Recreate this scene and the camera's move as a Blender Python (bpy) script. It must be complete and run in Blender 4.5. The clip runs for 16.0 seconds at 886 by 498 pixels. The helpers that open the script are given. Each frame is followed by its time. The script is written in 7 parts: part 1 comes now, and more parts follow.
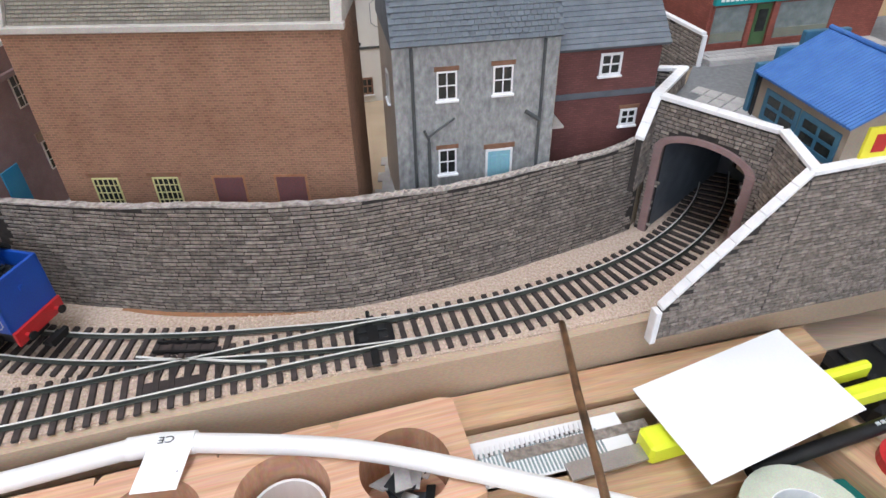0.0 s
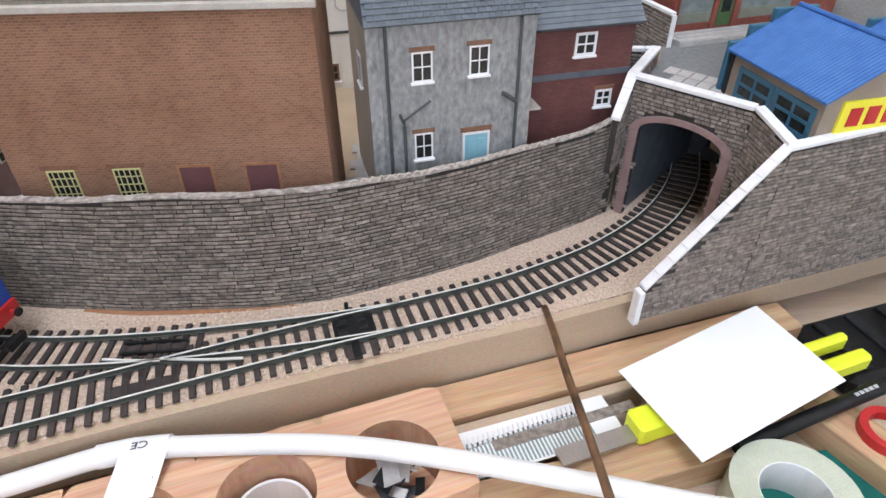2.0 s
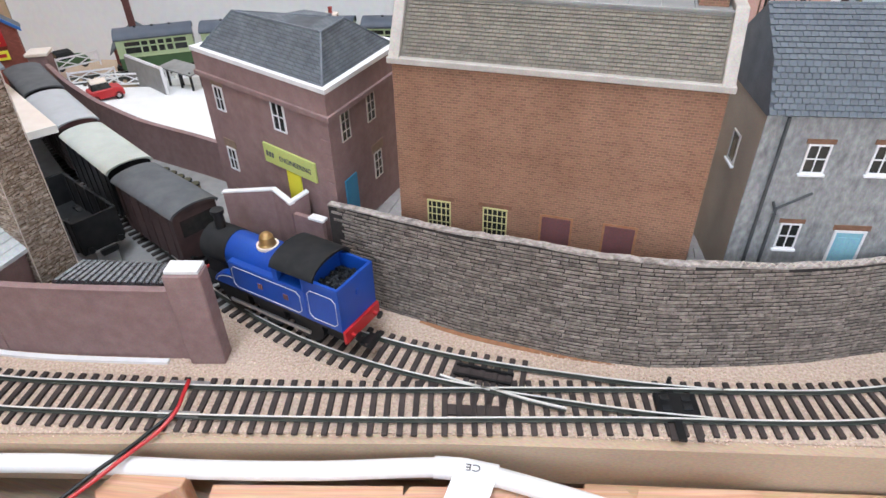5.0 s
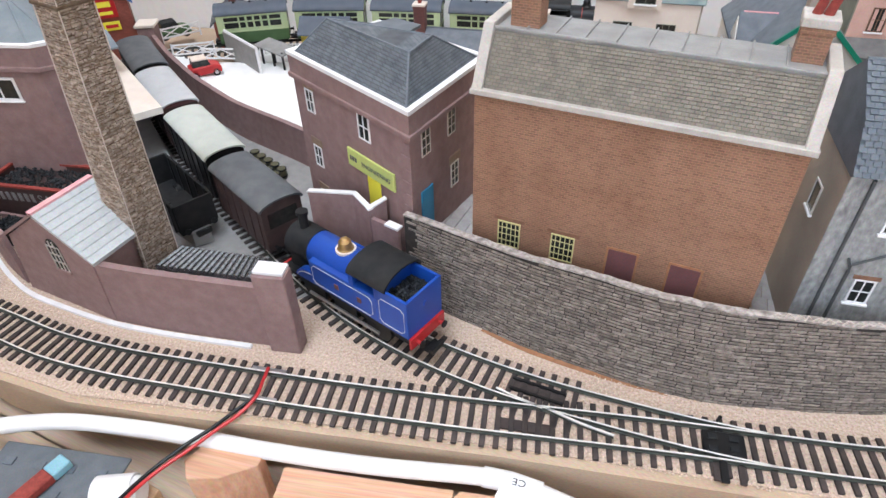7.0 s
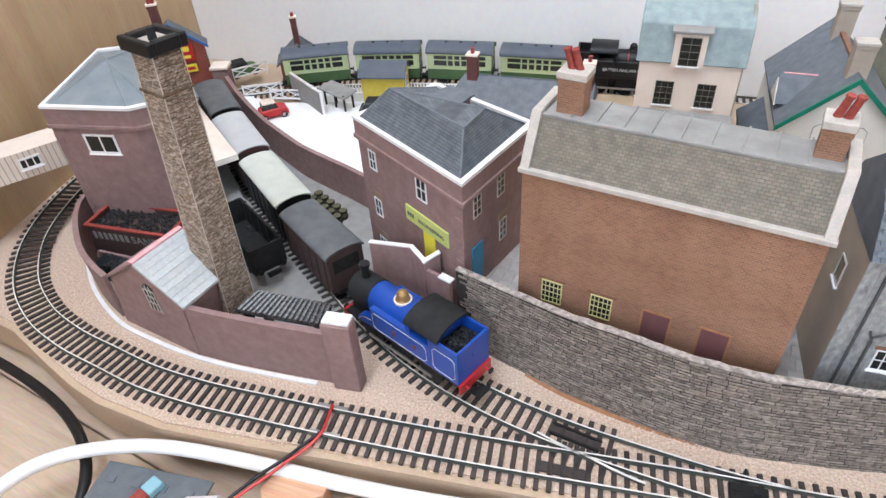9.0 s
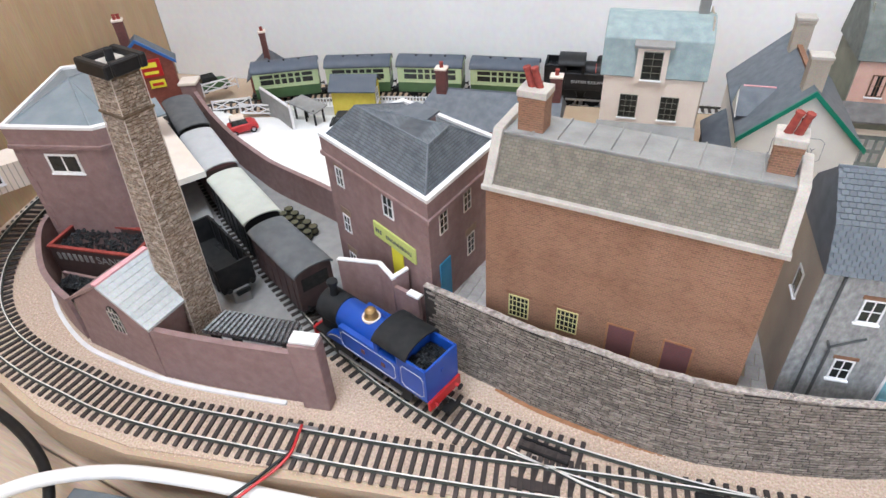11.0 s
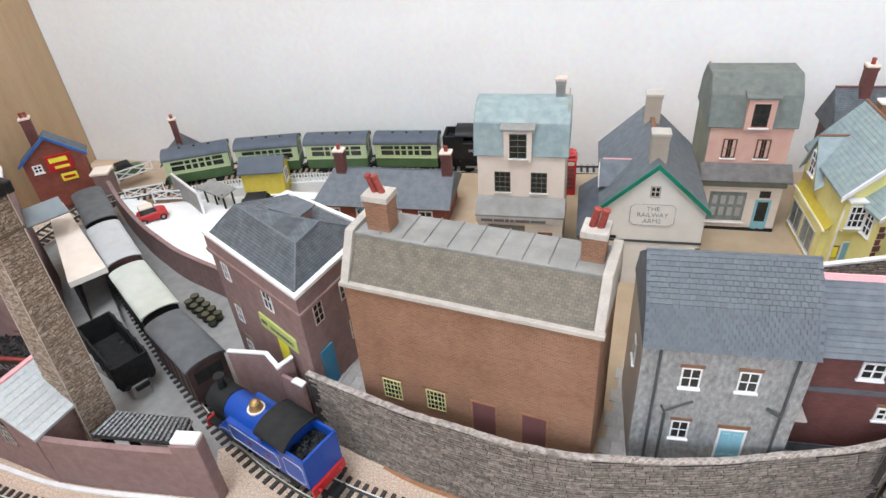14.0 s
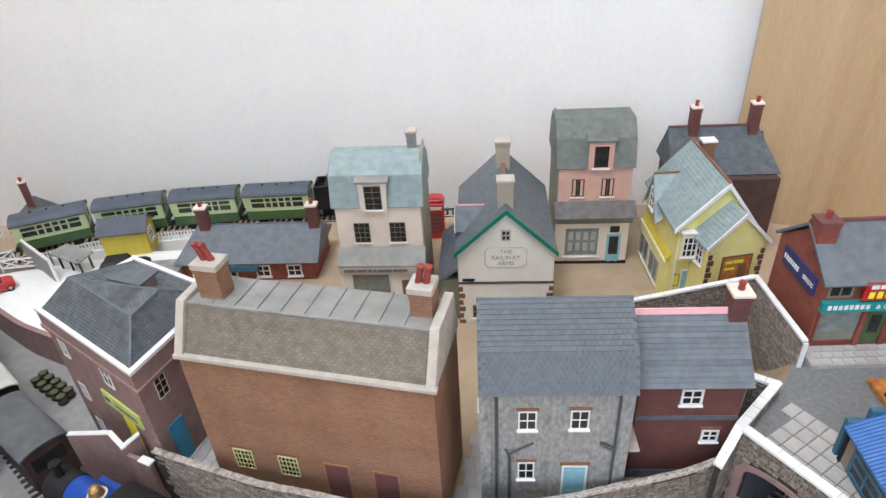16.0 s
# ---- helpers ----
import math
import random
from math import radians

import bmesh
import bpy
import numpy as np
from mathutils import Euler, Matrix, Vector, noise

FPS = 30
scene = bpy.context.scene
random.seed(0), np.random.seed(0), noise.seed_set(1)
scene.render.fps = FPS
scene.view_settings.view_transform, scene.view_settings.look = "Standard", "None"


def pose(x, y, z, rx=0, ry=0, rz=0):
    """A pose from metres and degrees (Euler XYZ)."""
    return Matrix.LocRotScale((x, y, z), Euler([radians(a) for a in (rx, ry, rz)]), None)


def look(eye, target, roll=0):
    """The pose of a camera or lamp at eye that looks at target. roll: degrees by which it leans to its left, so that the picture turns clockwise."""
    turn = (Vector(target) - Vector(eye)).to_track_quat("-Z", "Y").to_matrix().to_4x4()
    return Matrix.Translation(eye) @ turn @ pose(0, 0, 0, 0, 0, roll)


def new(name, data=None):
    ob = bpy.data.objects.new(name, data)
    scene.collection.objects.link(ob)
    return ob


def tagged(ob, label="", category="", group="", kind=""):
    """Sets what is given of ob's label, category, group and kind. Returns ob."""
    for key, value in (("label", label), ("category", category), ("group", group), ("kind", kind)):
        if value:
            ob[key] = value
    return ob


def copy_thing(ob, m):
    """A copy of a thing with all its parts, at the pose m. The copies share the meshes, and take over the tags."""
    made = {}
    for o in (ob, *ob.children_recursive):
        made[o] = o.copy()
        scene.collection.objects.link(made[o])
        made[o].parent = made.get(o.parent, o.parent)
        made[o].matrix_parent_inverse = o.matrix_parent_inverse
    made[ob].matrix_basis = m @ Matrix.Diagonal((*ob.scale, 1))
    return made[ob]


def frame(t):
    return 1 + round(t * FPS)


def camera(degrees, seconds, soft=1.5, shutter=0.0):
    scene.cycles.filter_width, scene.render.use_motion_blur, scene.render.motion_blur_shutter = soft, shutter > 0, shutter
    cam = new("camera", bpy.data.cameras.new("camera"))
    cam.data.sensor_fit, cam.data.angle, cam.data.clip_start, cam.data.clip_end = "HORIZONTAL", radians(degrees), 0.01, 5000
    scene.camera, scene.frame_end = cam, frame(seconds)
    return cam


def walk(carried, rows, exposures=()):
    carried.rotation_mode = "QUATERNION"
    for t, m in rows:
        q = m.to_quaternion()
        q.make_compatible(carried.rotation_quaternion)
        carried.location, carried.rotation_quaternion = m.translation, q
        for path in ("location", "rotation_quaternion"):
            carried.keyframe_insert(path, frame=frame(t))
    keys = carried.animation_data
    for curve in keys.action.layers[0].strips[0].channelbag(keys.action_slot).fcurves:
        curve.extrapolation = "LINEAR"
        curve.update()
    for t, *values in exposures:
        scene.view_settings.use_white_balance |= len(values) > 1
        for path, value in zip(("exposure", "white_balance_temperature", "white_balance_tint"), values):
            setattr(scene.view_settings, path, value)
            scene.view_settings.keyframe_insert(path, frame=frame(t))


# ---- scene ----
# A card-and-plastic model railway on a baseboard. Lengths in the plan are millimetres.
U = 0.001
cam = camera(71.3, 16.0)
# seconds, eye (mm), yaw, pitch, roll (degrees)
ROWS = [
    (0.0, -0.9, -11.9, 200.2, 0.61, -36.40, -1.06),
    (0.5, -2.4, -8.5, 203.2, -5.49, -36.90, -0.97),
    (1.0, -3.7, -10.5, 192.5, -6.92, -36.63, -0.14),
    (1.5, -7.5, -8.5, 192.2, -5.78, -37.04, 0.20),
    (2.0, -8.6, -7.4, 193.8, -3.70, -37.12, -0.24),
    (2.5, -18.6, -5.5, 196.4, -1.58, -37.32, -0.45),
    (3.0, -29.7, -5.1, 202.2, 0.36, -36.74, -0.33),
    (3.5, -45.4, -5.5, 204.7, 2.12, -36.30, -0.09),
    (4.0, -59.7, -5.1, 208.6, 4.63, -36.38, -0.16),
    (4.5, -74.4, -6.0, 212.2, 10.36, -35.79, -0.99),
    (5.0, -75.7, -8.6, 213.8, 17.78, -35.42, -1.10),
    (5.2, -76.5, -9.5, 214.1, 20.03, -35.30, -1.17),
    (7.5, -77.6, -0.8, 255.9, 28.09, -40.11, -2.66),
    (8.0, -75.7, -7.6, 264.8, 31.05, -39.89, -3.99),
    (8.5, -76.3, -7.8, 277.8, 31.04, -39.23, -3.10),
    (9.0, -75.5, -8.3, 287.9, 31.41, -39.05, -3.73),
    (11.5, -68.2, 0.7, 291.5, 28.43, -38.30, -3.01),
    (12.0, -66.9, 4.2, 291.6, 27.72, -38.20, -2.84),
    (12.5, -64.6, 7.7, 302.0, 26.80, -37.82, -3.15),
    (13.0, -54.9, 7.7, 310.4, 27.05, -36.29, -3.78),
    (13.5, -38.8, 12.3, 318.0, 26.84, -35.76, -4.70),
    (14.0, -17.6, 19.7, 322.0, 24.93, -34.84, -4.96),
    (14.5, 0.8, 30.1, 323.7, 21.74, -34.21, -4.59),
    (15.0, 11.5, 35.6, 328.0, 18.78, -33.46, -4.25),
    (15.5, 17.2, 36.0, 330.5, 16.45, -32.78, -3.98),
    (16.0, 19.7, 35.6, 330.7, 15.30, -32.18, -3.49),
]
walk(cam, [(t, pose(U * x, U * y, U * z, 0, 0, yaw) @ pose(0, 0, 0, 90 + pitch, 0, 0) @ pose(0, 0, 0, 0, 0, roll)) for t, x, y, z, yaw, pitch, roll in ROWS],
     [(0.0, 0.36, 5530, 10), (2.0, 0.36, 5530, 10), (4.0, 0.48, 5500, 10), (7.5, 0.62, 5530, 10), (9.0, 0.65, 5530, 10), (14.0, 0.63, 5670, 8), (16.0, 0.46, 5670, 8)])

# ---- light: a bright room with a wide window behind the camera and a ceiling lamp ----
world = bpy.data.worlds.new("room_daylight")
scene.world = world
world.use_nodes = True
sky = world.node_tree.nodes.new("ShaderNodeTexSky")
sky.sky_type, sky.sun_disc, sky.sun_elevation, sky.sun_rotation = "NISHITA", False, radians(40), radians(200)
world.node_tree.links.new(sky.outputs[0], world.node_tree.nodes["Background"].inputs[0])
world.node_tree.nodes["Background"].inputs[1].default_value = 0.12


def lamp(name, at, target, sx, sy, watts, colour):
    data = bpy.data.lights.new(name, "AREA")
    data.shape, data.size, data.size_y, data.energy, data.color = "RECTANGLE", sx, sy, watts, colour
    ob = new(name, data)
    ob.matrix_world = look(at, target)
    return ob


lamp("window_light", (-0.75, -1.42, 1.0), (-0.35, 0.2, 0.1), 1.7, 1.0, 22.0, (0.95, 0.98, 1.0))
lamp("ceiling_light", (-0.55, -0.12, 1.55), (-0.5, 0.56, 0.45), 1.1, 0.8, 33.0, (1.0, 0.98, 0.95))


# ---- materials ----
def links(nt, *pairs):
    for a, b in pairs:
        nt.links.new(a, b)


def material(name, c1, c2, size=0.004, rough=0.7, bump=0.15, metal=0.0, grain=0.0006, spots=0.0, stretch=(1, 1, 1), piece=0.0, spec=0.5):
    """Two-scale mottled surface: c1 to c2 in blotches of the given size, fine grain in colour and relief."""
    m = bpy.data.materials.new(name)
    m.use_nodes = True
    if max(c1) < 0.72:
        c1, c2 = [0.82 * v for v in c1], [0.82 * v for v in c2]
    nt = m.node_tree
    n, out = nt.nodes, nt.nodes["Principled BSDF"]
    co, mp = n.new("ShaderNodeTexCoord"), n.new("ShaderNodeMapping")
    mp.inputs["Scale"].default_value = stretch
    big, fine = n.new("ShaderNodeTexNoise"), n.new("ShaderNodeTexNoise")
    big.inputs["Scale"].default_value, big.inputs["Detail"].default_value = 1 / size, 4
    fine.inputs["Scale"].default_value, fine.inputs["Detail"].default_value = 1 / grain, 2
    ramp = n.new("ShaderNodeValToRGB")
    ramp.color_ramp.elements[0].position, ramp.color_ramp.elements[1].position = 0.32, 0.68
    ramp.color_ramp.elements[0].color, ramp.color_ramp.elements[1].color = (*c1, 1), (*c2, 1)
    mix = n.new("ShaderNodeMix")
    mix.data_type, mix.blend_type = "RGBA", "OVERLAY"
    mix.inputs[0].default_value = 0.35
    links(nt, (co.outputs["Object"], mp.inputs[0]), (mp.outputs[0], big.inputs["Vector"]), (mp.outputs[0], fine.inputs["Vector"]), (big.outputs["Fac"], ramp.inputs[0]),
          (ramp.outputs[0], mix.inputs[6]), (fine.outputs["Color"], mix.inputs[7]))
    colour = mix.outputs[2]
    if piece:
        info, hsv, add = n.new("ShaderNodeObjectInfo"), n.new("ShaderNodeHueSaturation"), n.new("ShaderNodeMath")
        geo, sm = n.new("ShaderNodeNewGeometry"), n.new("ShaderNodeMath")
        sm.operation = "ADD"
        add.operation = "MULTIPLY_ADD"
        fr = n.new("ShaderNodeMath")
        fr.operation = "FRACT"
        add.inputs[1].default_value, add.inputs[2].default_value = piece, 1 - piece / 2
        links(nt, (info.outputs["Random"], sm.inputs[0]), (geo.outputs["Random Per Island"], sm.inputs[1]), (sm.outputs[0], fr.inputs[0]), (fr.outputs[0], add.inputs[0]),
              (add.outputs[0], hsv.inputs["Value"]), (colour, hsv.inputs["Color"]))
        colour = hsv.outputs[0]
    if spots:
        vor, cut, dark = n.new("ShaderNodeTexNoise"), n.new("ShaderNodeValToRGB"), n.new("ShaderNodeMix")
        vor.inputs["Scale"].default_value, vor.inputs["Detail"].default_value = 1 / (size * 2.7), 6
        cut.color_ramp.elements[0].position, cut.color_ramp.elements[1].position = 0.55, 0.72
        dark.data_type, dark.blend_type = "RGBA", "MULTIPLY"
        dark.inputs[7].default_value = (1 - spots, 1 - spots, 1 - spots, 1)
        links(nt, (mp.outputs[0], vor.inputs["Vector"]), (vor.outputs["Fac"], cut.inputs[0]), (cut.outputs[0], dark.inputs[0]), (colour, dark.inputs[6]))
        colour = dark.outputs[2]
    links(nt, (colour, out.inputs["Base Color"]))
    out.inputs["Roughness"].default_value, out.inputs["Metallic"].default_value = rough, metal
    out.inputs["Specular IOR Level"].default_value = spec
    if bump:
        b = n.new("ShaderNodeBump")
        b.inputs["Strength"].default_value, b.inputs["Distance"].default_value = bump, 0.0004
        links(nt, (fine.outputs["Fac"], b.inputs["Height"]), (b.outputs[0], out.inputs["Normal"]))
    return m


def coursed(name, c1, c2, joint, w, h, gap, size=0.01, rough=0.75, bump=0.3, axis="wall", blotch=0.25, offset=0.5):
    """Printed or embossed courses (bricks, slates) on card: bricks w x h metres."""
    m = material(name, c1, c2, size, rough, 0)
    nt = m.node_tree
    n, out = nt.nodes, nt.nodes["Principled BSDF"]
    co, sep, add, comb, tex = n.new("ShaderNodeTexCoord"), n.new("ShaderNodeSeparateXYZ"), n.new("ShaderNodeMath"), n.new("ShaderNodeCombineXYZ"), n.new("ShaderNodeTexBrick")
    add.operation = "ADD"
    links(nt, (co.outputs["Object"], sep.inputs[0]), (sep.outputs["X"], add.inputs[0]), (sep.outputs["Y"], add.inputs[1]))
    if axis == "roof":
        links(nt, (sep.outputs["X"], comb.inputs["X"]))
    else:
        links(nt, (add.outputs[0], comb.inputs["X"]))
    links(nt, (sep.outputs["Z"], comb.inputs["Y"]), (comb.outputs[0], tex.inputs["Vector"]))
    tex.inputs["Scale"].default_value = 1.0
    tex.inputs["Brick Width"].default_value, tex.inputs["Row Height"].default_value, tex.inputs["Mortar Size"].default_value = w, h, gap
    tex.inputs["Mortar Smooth"].default_value, tex.inputs["Bias"].default_value, tex.offset = 0.3, 0.0, offset
    tex.inputs["Color1"].default_value, tex.inputs["Color2"].default_value = (1, 1, 1, 1), (1 - blotch, 1 - blotch, 1 - blotch, 1)
    tex.inputs["Mortar"].default_value = (*joint, 1)
    mul = n.new("ShaderNodeMix")
    mul.data_type, mul.blend_type = "RGBA", "MULTIPLY"
    mul.inputs[0].default_value = 1.0
    old = out.inputs["Base Color"].links[0].from_socket
    b = n.new("ShaderNodeBump")
    b.inputs["Strength"].default_value, b.inputs["Distance"].default_value, b.invert = bump, 0.0002, True
    links(nt, (old, mul.inputs[6]), (tex.outputs["Color"], mul.inputs[7]), (mul.outputs[2], out.inputs["Base Color"]), (tex.outputs["Fac"], b.inputs["Height"]), (b.outputs[0], out.inputs["Normal"]))
    return m


M_BALLAST = material("granular_ballast", (0.63, 0.465, 0.34), (0.92, 0.75, 0.61), 0.0014, 0.95, 1.0, grain=0.0006, piece=0.4)
M_BOARD = material("pale_fibreboard", (0.56, 0.42, 0.29), (0.66, 0.51, 0.36), 0.03, 0.7, 0.08, stretch=(0.3, 1, 1))
M_PINE = material("pine_plank", (0.54, 0.33, 0.18), (0.70, 0.47, 0.28), 0.004, 0.55, 0.1, stretch=(0.06, 1, 1))
M_PINE2 = material("striped_pine_block", (0.66, 0.36, 0.22), (0.80, 0.52, 0.34), 0.0022, 0.6, 0.1, stretch=(0.03, 1, 0.2))
M_STONE = material("embossed_grey_stone", (0.18, 0.151, 0.127), (0.385, 0.33, 0.282), 0.0026, 0.85, 0.7, piece=0.5)
M_JOINT = material("dark_stone_joint", (0.035, 0.03, 0.027), (0.06, 0.05, 0.045), 0.004, 0.95, 0.3)
M_RAWTOP = material("raw_stone_card_top", (0.30, 0.26, 0.23), (0.62, 0.56, 0.51), 0.0022, 0.9, 0.5, spots=0.5)
M_CARD = material("raw_card_edge", (0.62, 0.52, 0.45), (0.75, 0.66, 0.58), 0.002, 0.9, 0.3)
M_WHITE = material("chalky_white_paint", (0.74, 0.73, 0.73), (0.83, 0.82, 0.82), 0.006, 0.6, 0.15)
M_PAPER = material("white_card", (0.84, 0.84, 0.84), (0.87, 0.87, 0.87), 0.05, 0.5, 0.02)
M_WALLPAINT = material("white_wall_plaster", (0.84, 0.835, 0.825), (0.87, 0.865, 0.855), 0.06, 0.7, 0.8, grain=0.006)
M_MAPLE = material("maple_panel", (0.55, 0.38, 0.21), (0.64, 0.46, 0.27), 0.02, 0.4, 0.03, stretch=(1, 1, 0.05))
M_BRICK = coursed("printed_brown_brick", (0.290, 0.155, 0.092), (0.365, 0.208, 0.130), (1.24, 1.2, 1.2), 0.0026, 0.0011, 0.00017, 0.02, blotch=0.30)
M_BRICKRED = coursed("dark_red_brick_paper", (0.165, 0.060, 0.053), (0.22, 0.083, 0.072), (0.7, 0.7, 0.7), 0.003, 0.0011, 0.0002, 0.012)
M_DARKBRICK = coursed("sooty_brown_brick", (0.085, 0.045, 0.042), (0.125, 0.068, 0.06), (0.7, 0.7, 0.7), 0.003, 0.0011, 0.0002, 0.012)
M_BRICKSHOP = coursed("orange_red_brick", (0.29, 0.075, 0.05), (0.35, 0.105, 0.07), (0.7, 0.7, 0.7), 0.003, 0.0012, 0.0002, 0.012)
M_GREYRENDER = material("mottled_grey_stone_render", (0.25, 0.25, 0.25), (0.45, 0.45, 0.44), 0.003, 0.85, 0.4, spots=0.3, stretch=(1.4, 1.4, 0.7))
M_GARAGE = material("garage_tan_card", (0.31, 0.25, 0.19), (0.39, 0.32, 0.25), 0.012, 0.8, 0.1, spots=0.12)
M_MANSARD = material("grey_green_mansard", (0.15, 0.17, 0.155), (0.22, 0.24, 0.22), 0.006, 0.75, 0.3, spots=0.2)
M_ORANGEEARTH = material("orange_clay_paint", (0.36, 0.165, 0.075), (0.45, 0.225, 0.11), 0.004, 0.8, 0.2)
M_CASK = material("olive_brown_cask", (0.10, 0.095, 0.05), (0.16, 0.15, 0.08), 0.002, 0.8, 0.2)
M_PALEROOF = material("pale_blue_green_slate", (0.36, 0.44, 0.46), (0.45, 0.53, 0.54), 0.006, 0.65, 0.15, spots=0.1)
M_FACTORYROOF = material("blue_grey_factory_sheet", (0.21, 0.25, 0.28), (0.27, 0.31, 0.34), 0.012, 0.6, 0.1)
M_TAN = material("tan_card", (0.42, 0.36, 0.29), (0.49, 0.42, 0.34), 0.02, 0.8, 0.05)
M_PURPLE = material("dusty_mauve_brown_paint", (0.290, 0.186, 0.176), (0.36, 0.243, 0.230), 0.006, 0.8, 0.3, spots=0.12)
M_QUOIN = material("buff_stone_quoin", (0.30, 0.21, 0.15), (0.36, 0.26, 0.18), 0.003, 0.85, 0.2)
M_SLATE = material("blue_grey_slate", (0.125, 0.145, 0.17), (0.18, 0.20, 0.225), 0.006, 0.65, 0.2, piece=0.22)
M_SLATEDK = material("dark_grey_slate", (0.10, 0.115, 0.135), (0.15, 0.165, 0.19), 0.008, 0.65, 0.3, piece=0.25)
M_SLATEGN = material("pale_green_slate", (0.27, 0.35, 0.36), (0.37, 0.45, 0.45), 0.006, 0.65, 0.15, spots=0.12)
M_SLATEBR = coursed("brown_stone_slate", (0.215, 0.19, 0.148), (0.29, 0.255, 0.2), (0.62, 0.62, 0.62), 0.0029, 0.0013, 0.0002, 0.006, axis="roof", blotch=0.22)
M_SLATEROOF = coursed("slate_paper_roof", (0.115, 0.135, 0.155), (0.19, 0.21, 0.235), (0.55, 0.55, 0.55), 0.0034, 0.0014, 0.00022, 0.007, blotch=0.22)
M_BENCH = material("pale_bench_pine", (0.60, 0.46, 0.33), (0.73, 0.59, 0.45), 0.006, 0.55, 0.1, stretch=(0.06, 1, 1))
M_CANOPY = material("weathered_grey_canopy", (0.13, 0.125, 0.12), (0.20, 0.19, 0.185), 0.006, 0.75, 0.2)
M_LEAD = material("grey_lead_sheet", (0.25, 0.245, 0.235), (0.35, 0.345, 0.33), 0.01, 0.6, 0.15)
M_COPING = material("buff_stone_coping", (0.50, 0.46, 0.41), (0.62, 0.58, 0.52), 0.006, 0.8, 0.15)
M_CREAM = material("cream_render", (0.72, 0.62, 0.53), (0.78, 0.69, 0.60), 0.012, 0.75, 0.1)
M_OFFWHITE = material("off_white_render", (0.74, 0.71, 0.65), (0.80, 0.77, 0.70), 0.012, 0.75, 0.08)
M_PINK = material("salmon_pink_render", (0.70, 0.42, 0.34), (0.76, 0.49, 0.40), 0.012, 0.75, 0.08)
M_YELLOW = material("pale_yellow_render", (0.72, 0.66, 0.24), (0.80, 0.74, 0.32), 0.012, 0.75, 0.08)
M_OLIVE = material("olive_card_side", (0.20, 0.21, 0.16), (0.26, 0.26, 0.2), 0.012, 0.75, 0.08)
M_GLASS = material("dark_glazing", (0.02, 0.022, 0.022), (0.045, 0.045, 0.04), 0.004, 0.2, 0)
M_SHOPGLASS = material("grey_shop_glazing", (0.19, 0.22, 0.21), (0.3, 0.33, 0.32), 0.006, 0.2, 0)
M_FRAMEYEL = material("pale_yellow_frame", (0.66, 0.62, 0.28), (0.72, 0.68, 0.33), 0.01, 0.6, 0)
M_MAROON = material("maroon_door", (0.16, 0.065, 0.065), (0.19, 0.08, 0.08), 0.01, 0.7, 0.1)
M_LIGHTBLUE = material("light_blue_paint", (0.28, 0.55, 0.66), (0.34, 0.61, 0.70), 0.01, 0.6, 0)
M_BLUEDOOR = material("blue_paint", (0.03, 0.25, 0.47), (0.05, 0.30, 0.52), 0.01, 0.5, 0)
M_BLUEROOF = material("bright_blue_corrugated_paint", (0.035, 0.13, 0.42), (0.06, 0.18, 0.50), 0.006, 0.6, 0.2)
M_BLUEFRAME = material("dull_blue_frame", (0.04, 0.13, 0.21), (0.06, 0.17, 0.26), 0.006, 0.6, 0.1)
M_LINTEL = material("brown_brick_lintel", (0.22, 0.11, 0.06), (0.28, 0.15, 0.09), 0.002, 0.8, 0.2)
M_PIPE = material("dark_grey_pipe", (0.07, 0.075, 0.075), (0.10, 0.105, 0.105), 0.004, 0.7, 0.1)
M_SLEEPER = material("dark_brown_sleeper", (0.035, 0.026, 0.024), (0.065, 0.048, 0.043), 0.004, 0.7, 0.2, piece=0.3)
M_RAIL = material("nickel_silver_rail", (0.74, 0.73, 0.68), (0.84, 0.83, 0.78), 0.006, 0.32, 0, metal=0.15)
M_RAILWEB = material("greenish_rail_web", (0.055, 0.062, 0.05), (0.09, 0.095, 0.078), 0.006, 0.6, 0)
M_LOCOBLUE = material("glossy_royal_blue", (0.014, 0.07, 0.40), (0.02, 0.09, 0.47), 0.02, 0.35, 0)
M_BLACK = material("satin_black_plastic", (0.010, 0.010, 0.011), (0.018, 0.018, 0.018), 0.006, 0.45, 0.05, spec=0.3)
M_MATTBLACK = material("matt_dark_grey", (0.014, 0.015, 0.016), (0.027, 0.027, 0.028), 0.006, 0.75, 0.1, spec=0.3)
M_RED = material("bright_red_plastic", (0.52, 0.015, 0.02), (0.58, 0.03, 0.03), 0.01, 0.4, 0)
M_TERRACOTTA = material("terracotta_pot", (0.26, 0.04, 0.03), (0.38, 0.07, 0.05), 0.002, 0.8, 0.1)
M_BRASS = material("dull_brass", (0.45, 0.28, 0.10), (0.52, 0.34, 0.14), 0.004, 0.4, 0, metal=0.6)
M_GREENDK = material("dark_green_coach", (0.065, 0.13, 0.045), (0.085, 0.16, 0.06), 0.01, 0.5, 0.05)
M_GREENLT = material("pale_green_coach", (0.52, 0.63, 0.34), (0.60, 0.70, 0.41), 0.008, 0.55, 0.05)
M_ROOFGREY = material("blue_grey_coach_roof", (0.085, 0.105, 0.14), (0.11, 0.13, 0.165), 0.01, 0.6, 0.05)
M_VANGREY = material("worn_grey_van_roof", (0.10, 0.11, 0.118), (0.15, 0.158, 0.165), 0.008, 0.6, 0.1, spots=0.2)
M_VANWHITE = material("off_white_van_roof", (0.58, 0.61, 0.55), (0.66, 0.69, 0.62), 0.01, 0.6, 0.05)
